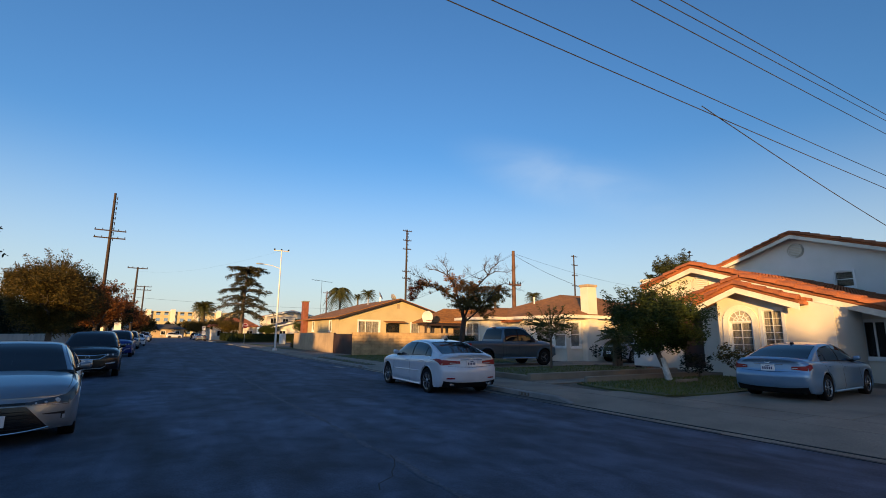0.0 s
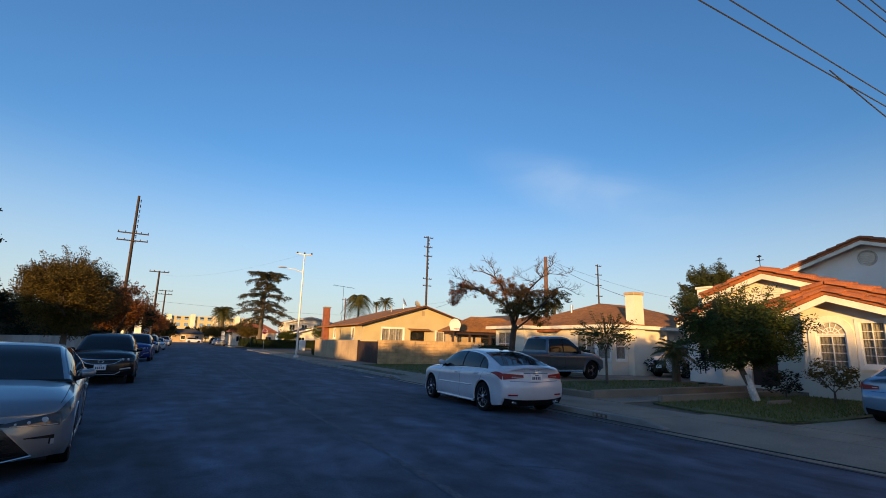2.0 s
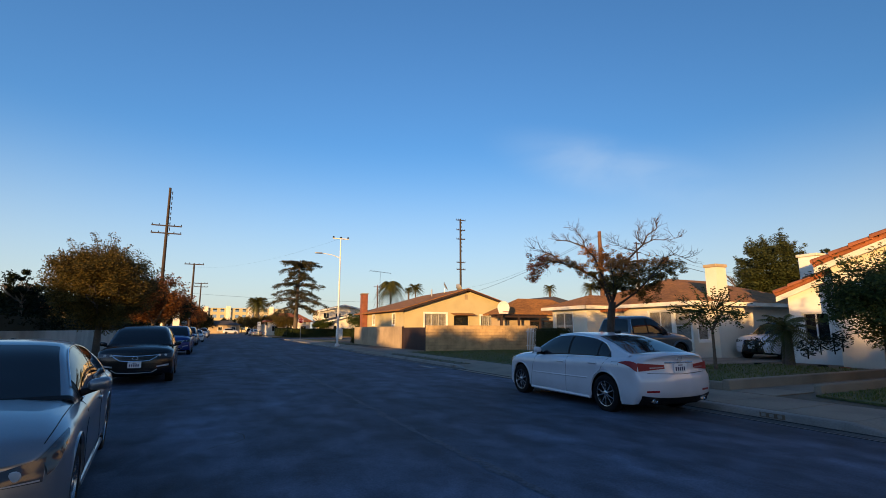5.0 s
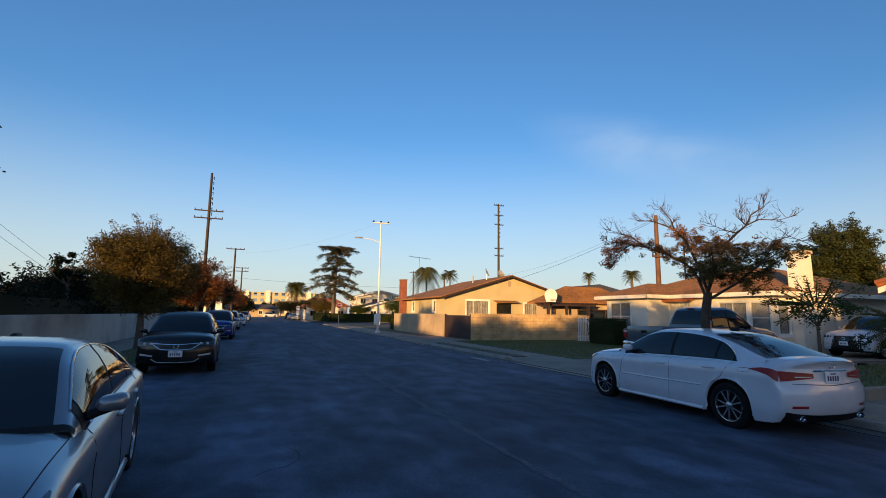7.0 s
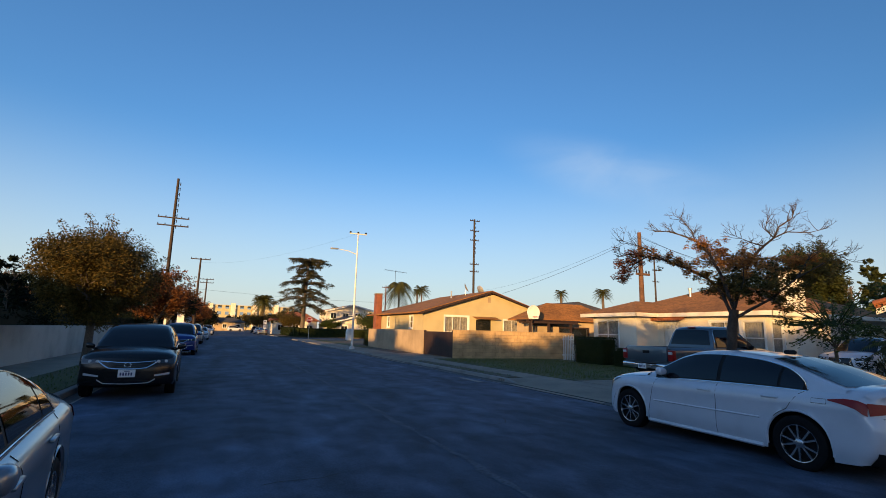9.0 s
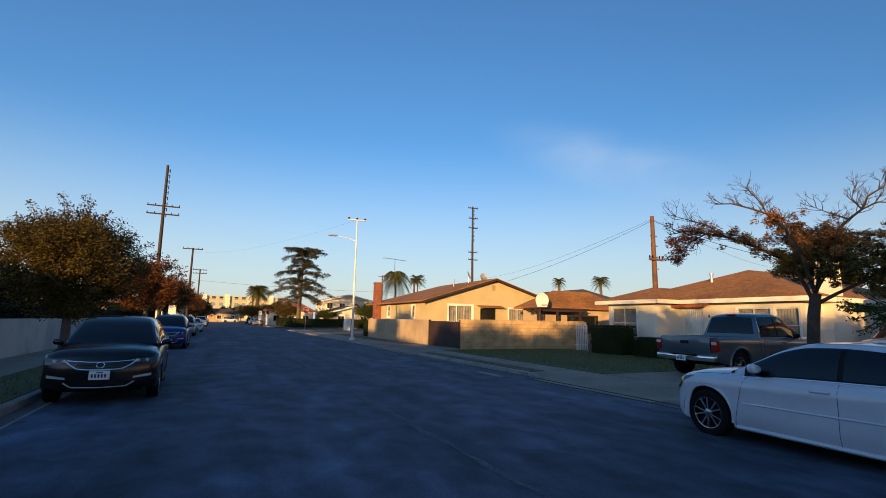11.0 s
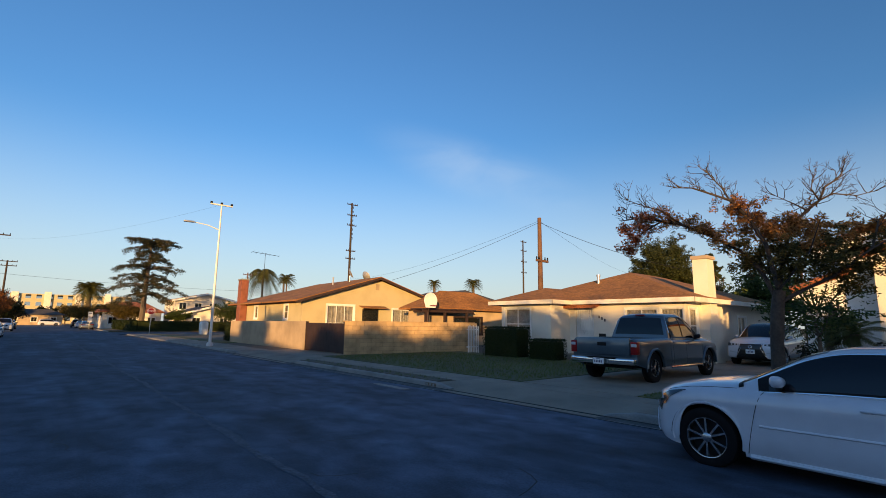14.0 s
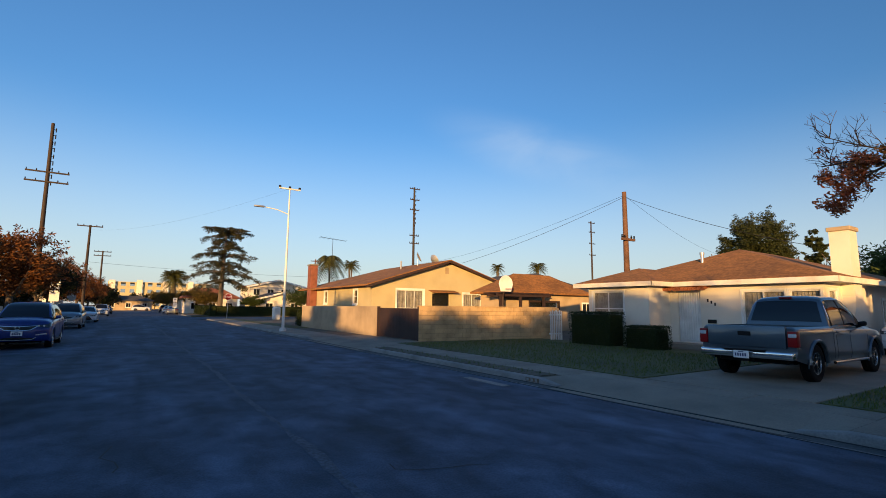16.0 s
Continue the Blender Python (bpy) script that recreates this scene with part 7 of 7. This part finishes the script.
# ---- poles ----
utility_pole(-15.4, 57, 0.1, (-0.1, 0, 19.4), "tall dark wooden utility pole with two crossarms", 0.19, ((0.74, 1.7), (0.69, 1.7)), wood=TARRED_WOOD, steps=9)
utility_pole(-12.9, 75.5, 0.1, (0.0, 0, 12.0), "wooden utility pole with one crossarm", 0.17, ((0.985, 1.4),), wood=TARRED_WOOD)
utility_pole(-12.9, 112, 0.1, (0.0, 0, 12.0), "wooden utility pole with crossarms", 0.17, ((0.985, 1.4), (0.92, 1.4)), wood=TARRED_WOOD)
utility_pole(32.0, 67.6, 0.0, (0.0, 0, 22.3), "tall slim utility pole with short crossarms", 0.2, ((0.985, 1.0), (0.9, 0.9), (0.82, 0.9), (0.62, 0.9), (0.56, 0.9)), wood=TARRED_WOOD, steps=8)
utility_pole(78.4, 68.2, 0.0, (0.0, 0, 21.5), "tall slim utility pole with short crossarms", 0.2, ((0.98, 1.0), (0.88, 1.0), (0.76, 1.0), (0.64, 1.0)), wood=TARRED_WOOD)
utility_pole(16.8, 15.1, 0.1, (0.0, 0, 8.6), "reddish wooden service pole behind the white house", 0.17, ((0.66, 0.6),))
utility_pole(60, 30, 0.0, (0, 0, 9.5), "plain wooden pole behind the houses", 0.15)
utility_pole(48, 8, 0.0, (0, 0, 9.0), "wooden pole with crossarm behind the houses", 0.15, ((0.97, 1.0),))
utility_pole(29, 110, 0.0, (0, 0, 13.0), "wooden pole behind the yellow house", 0.18, ((0.96, 1.1),))
street_lamp(0.0, 26.8, 0.12, 8.7)
cable((-20, -10.2, 7.65), (22, -11.5, 5.8), 0.12)
cable((-20, -10.8, 7.3), (30, -10.5, 7.25), 0.1)
cable((-20, -11.6, 7.6), (30, -9.9, 9.9), 0.1)
cable((-20, -12.0, 7.2), (30, -9.5, 11.2), 0.1)
cable((-20, -11.8, 7.8), (30, -9.7, 11.2), 0.1)
cable((1.5, -10.85, 6.7), (14.0, -11.2, 4.4), 0.1)
cable((16.8, 15.1, 8.5), (32, 67.6, 9.0), 0.9, 0.009)
cable((16.8, 15.1, 8.4), (12.5, 26, 4.9), 0.25)
cable((16.8, 15.1, 8.4), (16.5, 6.0, 4.5), 0.25)
cable((16.8, 15.1, 8.5), (60, 30, 9.0), 0.8, 0.01)
cable((0.0, 26.8, 8.85), (-12.9, 75.5, 11.5), 0.9, 0.004)
cable((-12.9, 75.5, 7.2), (32, 67.6, 6.5), 0.6, 0.014)
cable((-16.5, -8, 8.0), (-20.5, 30, 3.4), 0.3, 0.008)
cable((-16.5, -8, 7.6), (-20.9, 30, 3.2), 0.3, 0.008)

# ---- signs ----


def sign(name, x, y, z0, h, label, kind):
    t = thing(name, Matrix.Translation((x, y, z0)), label, "sign")
    part("post", tube(bmesh.new(), [(0, 0.03, 0), (0, 0.03, h)], 0.03, 6), METAL, t)
    b = bmesh.new()
    if kind == "stop":
        lathe(b, [(0.0, 0.0), (0.4, 0.0), (0.4, 0.02), (0.0, 0.02)], 8, Matrix.Translation((0, -0.02, h - 0.35)) @ Matrix.Rotation(radians(22.5), 4, "Y"))
        part("plate", b, TAIL, t, "red octagonal plate")
        txt = bpy.data.curves.new("stop_word", "FONT")
        txt.body, txt.size, txt.align_x, txt.align_y, txt.extrude = "STOP", 0.3, "CENTER", "CENTER", 0.002
        ob = new("word", txt)
        txt.materials.append(PLATE)
        ob.parent, ob.matrix_local = t, Matrix.Translation((0, -0.027, h - 0.35)) @ Matrix.Rotation(math.pi / 2, 4, "X")
        ring = lathe(bmesh.new(), [(0.41, -0.021), (0.37, -0.024), (0.37, -0.021)], 8, Matrix.Translation((0, 0, h - 0.35)) @ Matrix.Rotation(radians(22.5), 4, "Y"))
        part("border", ring, PLATE, t)
    elif kind == "disc":
        lathe(b, [(0.0, 0.0), (0.4, 0.0), (0.4, 0.02), (0.0, 0.02)], 8, Matrix.Translation((0, -0.02, h - 0.4)) @ Matrix.Rotation(radians(22.5), 4, "Y"))
        part("plate", b, METAL, t, "grey back of an octagonal sign")
        part("name_blade", box(bmesh.new(), -0.6, 0.6, -0.02, 0.0, h + 0.05, h + 0.22), PLATE, t)
    else:
        part("plate", soft_box(-0.3, 0.3, -0.02, 0.0, h - 0.8, h, 0.006, 1), PLATE, t, "white rectangular plate")
        part("bar", box(bmesh.new(), -0.2, 0.2, -0.024, -0.02, h - 0.3, h - 0.2), INK, t)
        part("plate", soft_box(-0.3, 0.3, -0.02, 0.0, h - 1.7, h - 0.9, 0.006, 1), PLATE, t)
    return t


sign("stop_sign", 1.9, 58.5, 0.1, 2.9, "red octagonal stop sign with white word STOP", "stop")
sign("street_sign", -12.6, 57.0, 0.1, 2.6, "grey back of a stop sign with a street-name blade", "disc")
sign("parking_sign", -12.5, 43.0, 0.1, 3.4, "white rectangular parking sign on a post", "plate")
sign("parking_sign", -1.2, 92, 0.1, 2.8, "white rectangular parking sign on a post", "plate")
pb = thing("utility_cabinet", Matrix.Translation((5.9, 52, 0.12)), "white rounded utility cabinet by the pavement", "cabinet")
part("body", soft_box(-0.4, 0.4, -0.4, 0.4, 0.0, 1.45, 0.18, 3), WHITE_TRIM, pb, smooth=True)

# ---- far houses ----


def bungalow(x, y, w, d, h, rise, wall, roof, label, turn=0.0, wins=3, storeys=1, gable=False):
    t = thing("bungalow", Matrix.Translation((x, y, 0.05)) @ Matrix.Rotation(turn, 4, "Z"), label, "house", "far houses")
    e = 0.2
    for (p, q) in (((-w / 2, -d / 2), (w / 2, -d / 2)), ((w / 2, -d / 2 + e), (w / 2, d / 2 - e)), ((w / 2, d / 2), (-w / 2, d / 2)), ((-w / 2, d / 2 - e), (-w / 2, -d / 2 + e))):
        m, L = frame_at(p, q)
        ops = []
        for s in range(storeys):
            z = s * 2.8
            n = wins if L == w else max(1, wins - 1)
            ops += [(L * (k + 0.5) / n - 0.6, L * (k + 0.5) / n + 0.6, z + 0.9, z + 2.1) for k in range(n)]
        part("wall", wall_bm(L, -0.05, h, 0.2, ops), wall, t).matrix_local = m
        for o in ops:
            window(t, m, *o, 2, 1, surround=0.1)
    if gable:
        e = 0.7
        for sg in (-1, 1):
            b = slab(bmesh.new(), [(sg * (w / 2 + e), -d / 2 - e, h - 0.1), (0, -d / 2 - e, h + rise), (0, d / 2 + e, h + rise), (sg * (w / 2 + e), d / 2 + e, h - 0.1)], 0.16)
            part("roof", b, roof, t)
            for yy in (-d / 2 - e - 0.06, d / 2 + e):
                pts = [(sg * (w / 2 + e), h - 0.14), (0, h + rise - 0.04), (0, h + rise - 0.34), (sg * (w / 2 + e), h - 0.44)]
                b = bmesh.new()
                f_, g_ = [b.verts.new((q, yy, z)) for q, z in pts], [b.verts.new((q, yy + 0.06, z)) for q, z in pts]
                b.faces.new(f_)
                b.faces.new(g_[::-1])
                for q in range(4):
                    b.faces.new((f_[(q + 1) % 4], f_[q], g_[q], g_[(q + 1) % 4]))
                part("bargeboard", b, WHITE_TRIM, t, "white bargeboard")
        for yy in (-d / 2, d / 2 - 0.2):
            b = bmesh.new()
            f_ = [b.verts.new(q) for q in ((-w / 2, yy, h), (w / 2, yy, h), (0, yy, h + rise - 0.15))]
            g_ = [b.verts.new((q.co.x, yy + 0.2, q.co.z)) for q in f_]
            b.faces.new(f_)
            b.faces.new(g_[::-1])
            part("gable", b, wall, t)
        return t
    b = bmesh.new()
    hip_roof(b, -w / 2 - 0.5, w / 2 + 0.5, -d / 2 - 0.5, d / 2 + 0.5, h + 0.12, ((-w / 4, 0, h + rise), (w / 4, 0, h + rise)) if w >= d else ((0, -d / 4, h + rise), (0, d / 4, h + rise)), 0.15)
    part("roof", b, roof, t)
    return t


bungalow(14.2, 86, 8.5, 9, 2.8, 1.3, STUCCO_CREAM, DARK_SHINGLE, "cream bungalow with a low white-edged gable at the far corner", 0.0, 2, 1, True)
bungalow(21.5, 86.5, 7.5, 9, 2.8, 1.2, STUCCO_CREAM, DARK_SHINGLE, "cream garage wing with a low white-edged gable", 0.0, 2, 1, True)
bungalow(16.6, 99, 10.5, 9, 5.5, 1.3, STUCCO_CREAM, SHINGLE, "cream two-storey house with a shallow gable roof", 0, 4, 2, True)
bungalow(5.5, 103, 9, 9, 3.0, 2.0, STUCCO_CREAM, TERRACOTTA, "cream house with a red roof behind the cedar")
bungalow(24, 33, 10, 12, 2.8, 2.1, STUCCO_TAN, DARK_SHINGLE, "tan house with dark roof behind the yellow house")
bungalow(40, 26, 12, 10, 2.8, 2.0, STUCCO_CREAM, SHINGLE, "cream house with brown roof behind the gardens")
bungalow(-25, 46, 9, 14, 2.9, 1.8, STUCCO_TAN, SHINGLE, "tan house with brown roof behind the hedge")
bungalow(-22, 92, 10, 14, 2.9, 1.8, STUCCO_WHITE, SHINGLE, "white house beyond the side street")
bungalow(6, 128, 9, 9, 2.9, 1.6, STUCCO_CREAM, TERRACOTTA, "cream house with red roof down the street")
bungalow(-8, 168, 12, 8, 2.7, 1.6, STUCCO_TAN, DARK_SHINGLE, "grey-roofed house where the street ends")
hedge(2.2, 3.2, 76, 96, 0.1, 1.6, "long clipped hedge at the far corner", 3000, 0.1)
hedge(3.2, 16, 76, 77, 0.1, 1.5, "long clipped hedge along the side street", 3000, 0.1)
hedge(-17.4, -15.4, 42.2, 57, 0.1, 2.6, "tall dark hedge beyond the end of the low wall", 6000, 0.07, leaf=DARK_LEAF)
hedge(3.4, 4.6, 33.6, 36, 0.12, 1.5, "dark rounded hedge by the end of the wall", 2500, 0.05)

ap = thing("apartment_block", Matrix.Translation((0, 245, 0)), "long four-storey cream apartment block far down the street", "apartment building")
m, L = frame_at((-16, 0), (24, 0))
ops = [(1.3 + k * 3.3, 3.0 + k * 3.3, 1.1 + s * 2.9, 2.6 + s * 2.9) for k in range(12) for s in range(4)]
part("wall", wall_bm(L, 0, 11.6, 0.3, ops), STUCCO_YELLOW, ap).matrix_local = m
for o in ops:
    part("window", box(bmesh.new(), o[0], o[1], 0.12, 0.16, o[2], o[3]), GLASS, ap).matrix_local = m
part("roof", box(bmesh.new(), -16, 24, 0.3, 14, 11.1, 11.5), DARK_SHINGLE, ap)
for k in range(4):
    part("bay", soft_box(-15.6 + k * 9.9, -13.4 + k * 9.9, -1.0, -0.01, 0, 12.2 + 0.3 * (k % 2), 0.05, 1), STUCCO_CREAM, ap)

# ---- plain houses that close the place behind the camera ----
bungalow(-27, -20, 10, 14, 2.9, 1.8, STUCCO_TAN, DARK_SHINGLE, "plain low tan house behind the hedge")
bungalow(-27, -40, 10, 16, 2.9, 1.8, STUCCO_TAN, DARK_SHINGLE, "plain low tan house behind the hedge")
bungalow(-27, 0, 10, 14, 2.9, 1.8, STUCCO_TAN, DARK_SHINGLE, "plain low tan house behind the hedge")
# added tree row, mostly out of view, its heights set to shade street and fronts
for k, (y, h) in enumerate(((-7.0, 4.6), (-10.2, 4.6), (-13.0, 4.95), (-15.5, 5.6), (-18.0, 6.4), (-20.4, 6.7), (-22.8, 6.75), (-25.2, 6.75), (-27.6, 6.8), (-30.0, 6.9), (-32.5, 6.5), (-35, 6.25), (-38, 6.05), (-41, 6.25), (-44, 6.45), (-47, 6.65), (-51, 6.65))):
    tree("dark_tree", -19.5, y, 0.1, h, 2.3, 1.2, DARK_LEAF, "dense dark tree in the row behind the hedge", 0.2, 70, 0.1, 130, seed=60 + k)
# added out of view so that its shadow falls on the tile house
tree("dark_tree", 6.6, -14.6, 0.14, 3.2, 1.3, 0.9, DARK_LEAF, "dark round tree beside the driveway", 0.1, 60, 0.08, 70, seed=75)
bungalow(-6, -75, 24, 12, 5.6, 1.8, STUCCO_TAN, DARK_SHINGLE, "plain two-storey tan house across the street end", 0, 3, 2)

# ---- road marks, cracks and grass ----
ck = random.Random(8)
for x, y, n, a in ((-5.5, 1.9, 6, -1.9), (-5.9, 0.4, 4, -1.7), (-4.7, -1.4, 5, 0.4), (-4.2, -10.0, 6, 1.5), (-8.7, -5.0, 6, 1.2), (-5.0, 5.0, 6, 1.2), (-6.6, -12.0, 7, 1.2), (-8.4, -3.4, 5, 0.3), (-7.8, 3.0, 6, 1.5)):
    b = bmesh.new()
    p, pts = Vector((x, y)), []
    for _ in range(n):
        pts.append(p.copy())
        a += ck.gauss(0, 0.45)
        p = p + Vector((math.cos(a), math.sin(a))) * ck.uniform(0.15, 0.3)
    for p, q in zip(pts, pts[1:]):
        d = (q - p).normalized() * 0.007
        z = [0.05 * (1 - (2 * (v.x - LX) / (KX - 0.33 - LX) - 1) ** 2) + 0.004 for v in (p, q)]
        sheet(b, [(p.x - d.y, p.y + d.x, z[0]), (q.x - d.y, q.y + d.x, z[1]), (q.x + d.y, q.y - d.x, z[1]), (p.x + d.y, p.y - d.x, z[0])])
    solid("road_crack", b, BLACK, "thin dark crack in the asphalt", "crack", "road cracks", "structure")


def crown_z(x):
    return 0.05 * (1 - (2 * (x - LX) / (KX - 0.33 - LX) - 1) ** 2)


# the worn paving joint down the middle of the street
sr = random.Random(31)
for x0, ya, yb, wide in ((-6.0, -20, 46, 0.085),):
    b, drift, last = bmesh.new(), 0.0, None
    for k in range(int((yb - ya) / 0.16)):
        y = ya + 0.16 * k
        drift = 0.9 * drift + sr.gauss(0, 0.014)
        w = max(0.012, wide * (0.55 + 0.5 * noise.noise(Vector((y * 0.9, x0, 0))) + sr.gauss(0, 0.14)))
        row = [b.verts.new((x0 + drift + s * w, y, crown_z(x0 + drift) + 0.0035)) for s in (-1, 1)]
        if last:
            b.faces.new((last[0], last[1], row[1], row[0]))
        last = row
    solid("road_joint", b, SEAM, "pale worn joint along the asphalt", "road joint", "road joints", "structure")
b = bmesh.new()
box(b, -1.25, -1.05, 5.2, 6.6, 0.005, 0.022)
solid("road_patch", b, KERB, "pale concrete strip set in the asphalt", "road patch", kind="structure")
for y in (-6.6, 5.3):
    t = thing("kerb_number", Matrix.Translation((KX - 0.012, y, 0.06)), "dark painted block on the kerb with pale bars", "marking")
    part("paint_block", box(bmesh.new(), -0.012, 0.0, -0.2, 0.2, -0.03, 0.045), MORTAR, t)
    for k in range(3):
        part("bar", box(bmesh.new(), -0.016, -0.012, -0.16 + k * 0.13, -0.09 + k * 0.13, -0.02, 0.035), KERB, t)
GRASS = leaf_paint("grass_blades", (0.06, 0.095, 0.02), (0.14, 0.15, 0.045))
b = bmesh.new()
gr = random.Random(12)
for x0, x1, y0, y1, z, n in ((1.65, 8.3, 4.0, 15.0, 0.15, 9000), (2.2, 9.2, -9.2, -6.0, 0.17, 5000), (1.65, 9.2, -0.85, 0.7, 0.15, 1800), (KX + 0.18, 0.4, 5.3, 13.7, 0.14, 260), (1.85, 9.1, -4.3, -1.0, 0.26, 2600), (LX - 1.45, LX - 0.2, -6, 40, 0.14, 3000)):
    for _ in range(n):
        x, y = gr.uniform(x0, x1), gr.uniform(y0, y1)
        h, a, w = gr.uniform(0.03, 0.075), gr.uniform(0, math.tau), 0.012
        dx, dy = math.cos(a) * w, math.sin(a) * w
        sheet(b, [(x - dx, y - dy, z - 0.005), (x + dx, y + dy, z - 0.005), (x + gr.gauss(0, 0.02), y + gr.gauss(0, 0.02), z + h)])
solid("grass", b, GRASS, "short uneven blades of green and straw grass", "grass", kind="stuff")

# ---- vehicles ----
PEARL = car_paint("pearl_white_paint", (0.55, 0.575, 0.64), 0.05)
SILVER = car_paint("silver_paint", (0.22, 0.26, 0.3), 0.6)
BLACK_PAINT = paint("black_car_paint", (0.006, 0.0065, 0.008), 0.22, 0.0, 160, 0.05, 2.5, 0.0, 0.0)
BLUE_PAINT = paint("deep_blue_paint", (0.006, 0.03, 0.2), 0.3, 0.3, 160, 0.05, 2.5, 0.0, 0.3)
SKY_PAINT = car_paint("light_blue_paint", (0.17, 0.28, 0.42), 0.5)
SLATE_PAINT = car_paint("slate_blue_paint", (0.075, 0.11, 0.145), 0.5)
sedan(Matrix.Translation((-1.32, -3.5, 0.0)) @ Matrix.Rotation(radians(88), 4, "Z"), PEARL, "pearl white saloon parked at the kerb, tinted windows", None, 10, "white")
sedan(Matrix.Translation((-10.63, -5.75, 0.0)) @ Matrix.Rotation(radians(-84), 4, "Z"), SILVER, "silver saloon with black grille parked nose to the south", None, 10, "silver", 0.955)
suv(Matrix.Translation((-10.72, 5.66, 0.0)) @ Matrix.Rotation(radians(-87.5), 4, "Z"), BLACK_PAINT, "black crossover with chrome grille bar parked at the kerb", None, "dark", 0.95)
suv(Matrix.Translation((-10.95, 21.6, 0.0)) @ Matrix.Rotation(radians(-90), 4, "Z"), BLUE_PAINT, "deep blue crossover parked at the kerb")
suv(Matrix.Translation((-11.2, 38.6, 0.0)) @ Matrix.Rotation(radians(-90), 4, "Z"), SILVER, "silver crossover parked at the kerb")
sedan(Matrix.Translation((6.1, -10.35, 0.12)) @ Matrix.Rotation(radians(3.5), 4, "Z"), SKY_PAINT, "light blue saloon parked in a driveway, tail towards the street", None, 8, "blue", 0.98, 0.93)
suv(Matrix.Translation((15.2, 2.1, 0.12)) @ Matrix.Rotation(math.pi, 4, "Z"), PEARL, "white crossover with large black grille in the driveway", None, "spindle")
pickup(Matrix.Translation((6.2, 2.64, 0.12)), SLATE_PAINT, "slate blue four-door pickup parked in the driveway")
for k, (x, y, col, kind, a) in enumerate(((-11.0, 52, PEARL, sedan, -90), (-11.0, 80, PEARL, suv, -90), (-11.0, 96, BLACK_PAINT, sedan, -90), (-1.3, 96, SILVER, sedan, 90), (-1.3, 108, PEARL, sedan, 90), (-1.3, 120, BLACK_PAINT, suv, 90), (-5, 150, PEARL, suv, 0))):
    kind(Matrix.Translation((x, y, 0.0)) @ Matrix.Rotation(radians(a), 4, "Z"), col, "parked car far down the street")

# ---- paving ----
paving("pavement_right", KX + 0.16, 1.6, -7.65, -0.15, 0.135, 1, 7, "pale concrete pavement slabs")
paving("pavement_right", 0.45, 1.6, 5.15, 13.65, 0.135, 1, 8, "pale concrete pavement slabs")
paving("pavement_right", 0.9, 1.6, -0.15, 5.15, 0.135, 1, 3, "pale concrete pavement slabs")
paving("pavement_right", KX + 0.16, 1.6, 21.15, 58, 0.135, 1, 28, "pale concrete pavement slabs")
paving("pavement_right", 0.9, 3.0, 13.65, 21.15, 0.135, 2, 4, "pale concrete pavement slabs")
paving("pavement_right", 0.9, 2.0, -16.55, -7.65, 0.135, 1, 6, "pale concrete pavement slabs")
paving("driveway", 1.6, 16.0, 0.8, 3.9, 0.14, 5, 1, "pale concrete driveway with joints")
paving("driveway", 2.0, 9.5, -16, -9.3, 0.14, 3, 2, "pale concrete driveway with joints")
paving("walkway", 1.6, 9.2, -5.5, -4.55, 0.15, 6, 1, "pale concrete garden walkway")
paving("pavement_left", -15.1, LX - 1.5, -45, 58, 0.13, 1, 60, "grey concrete pavement slabs")
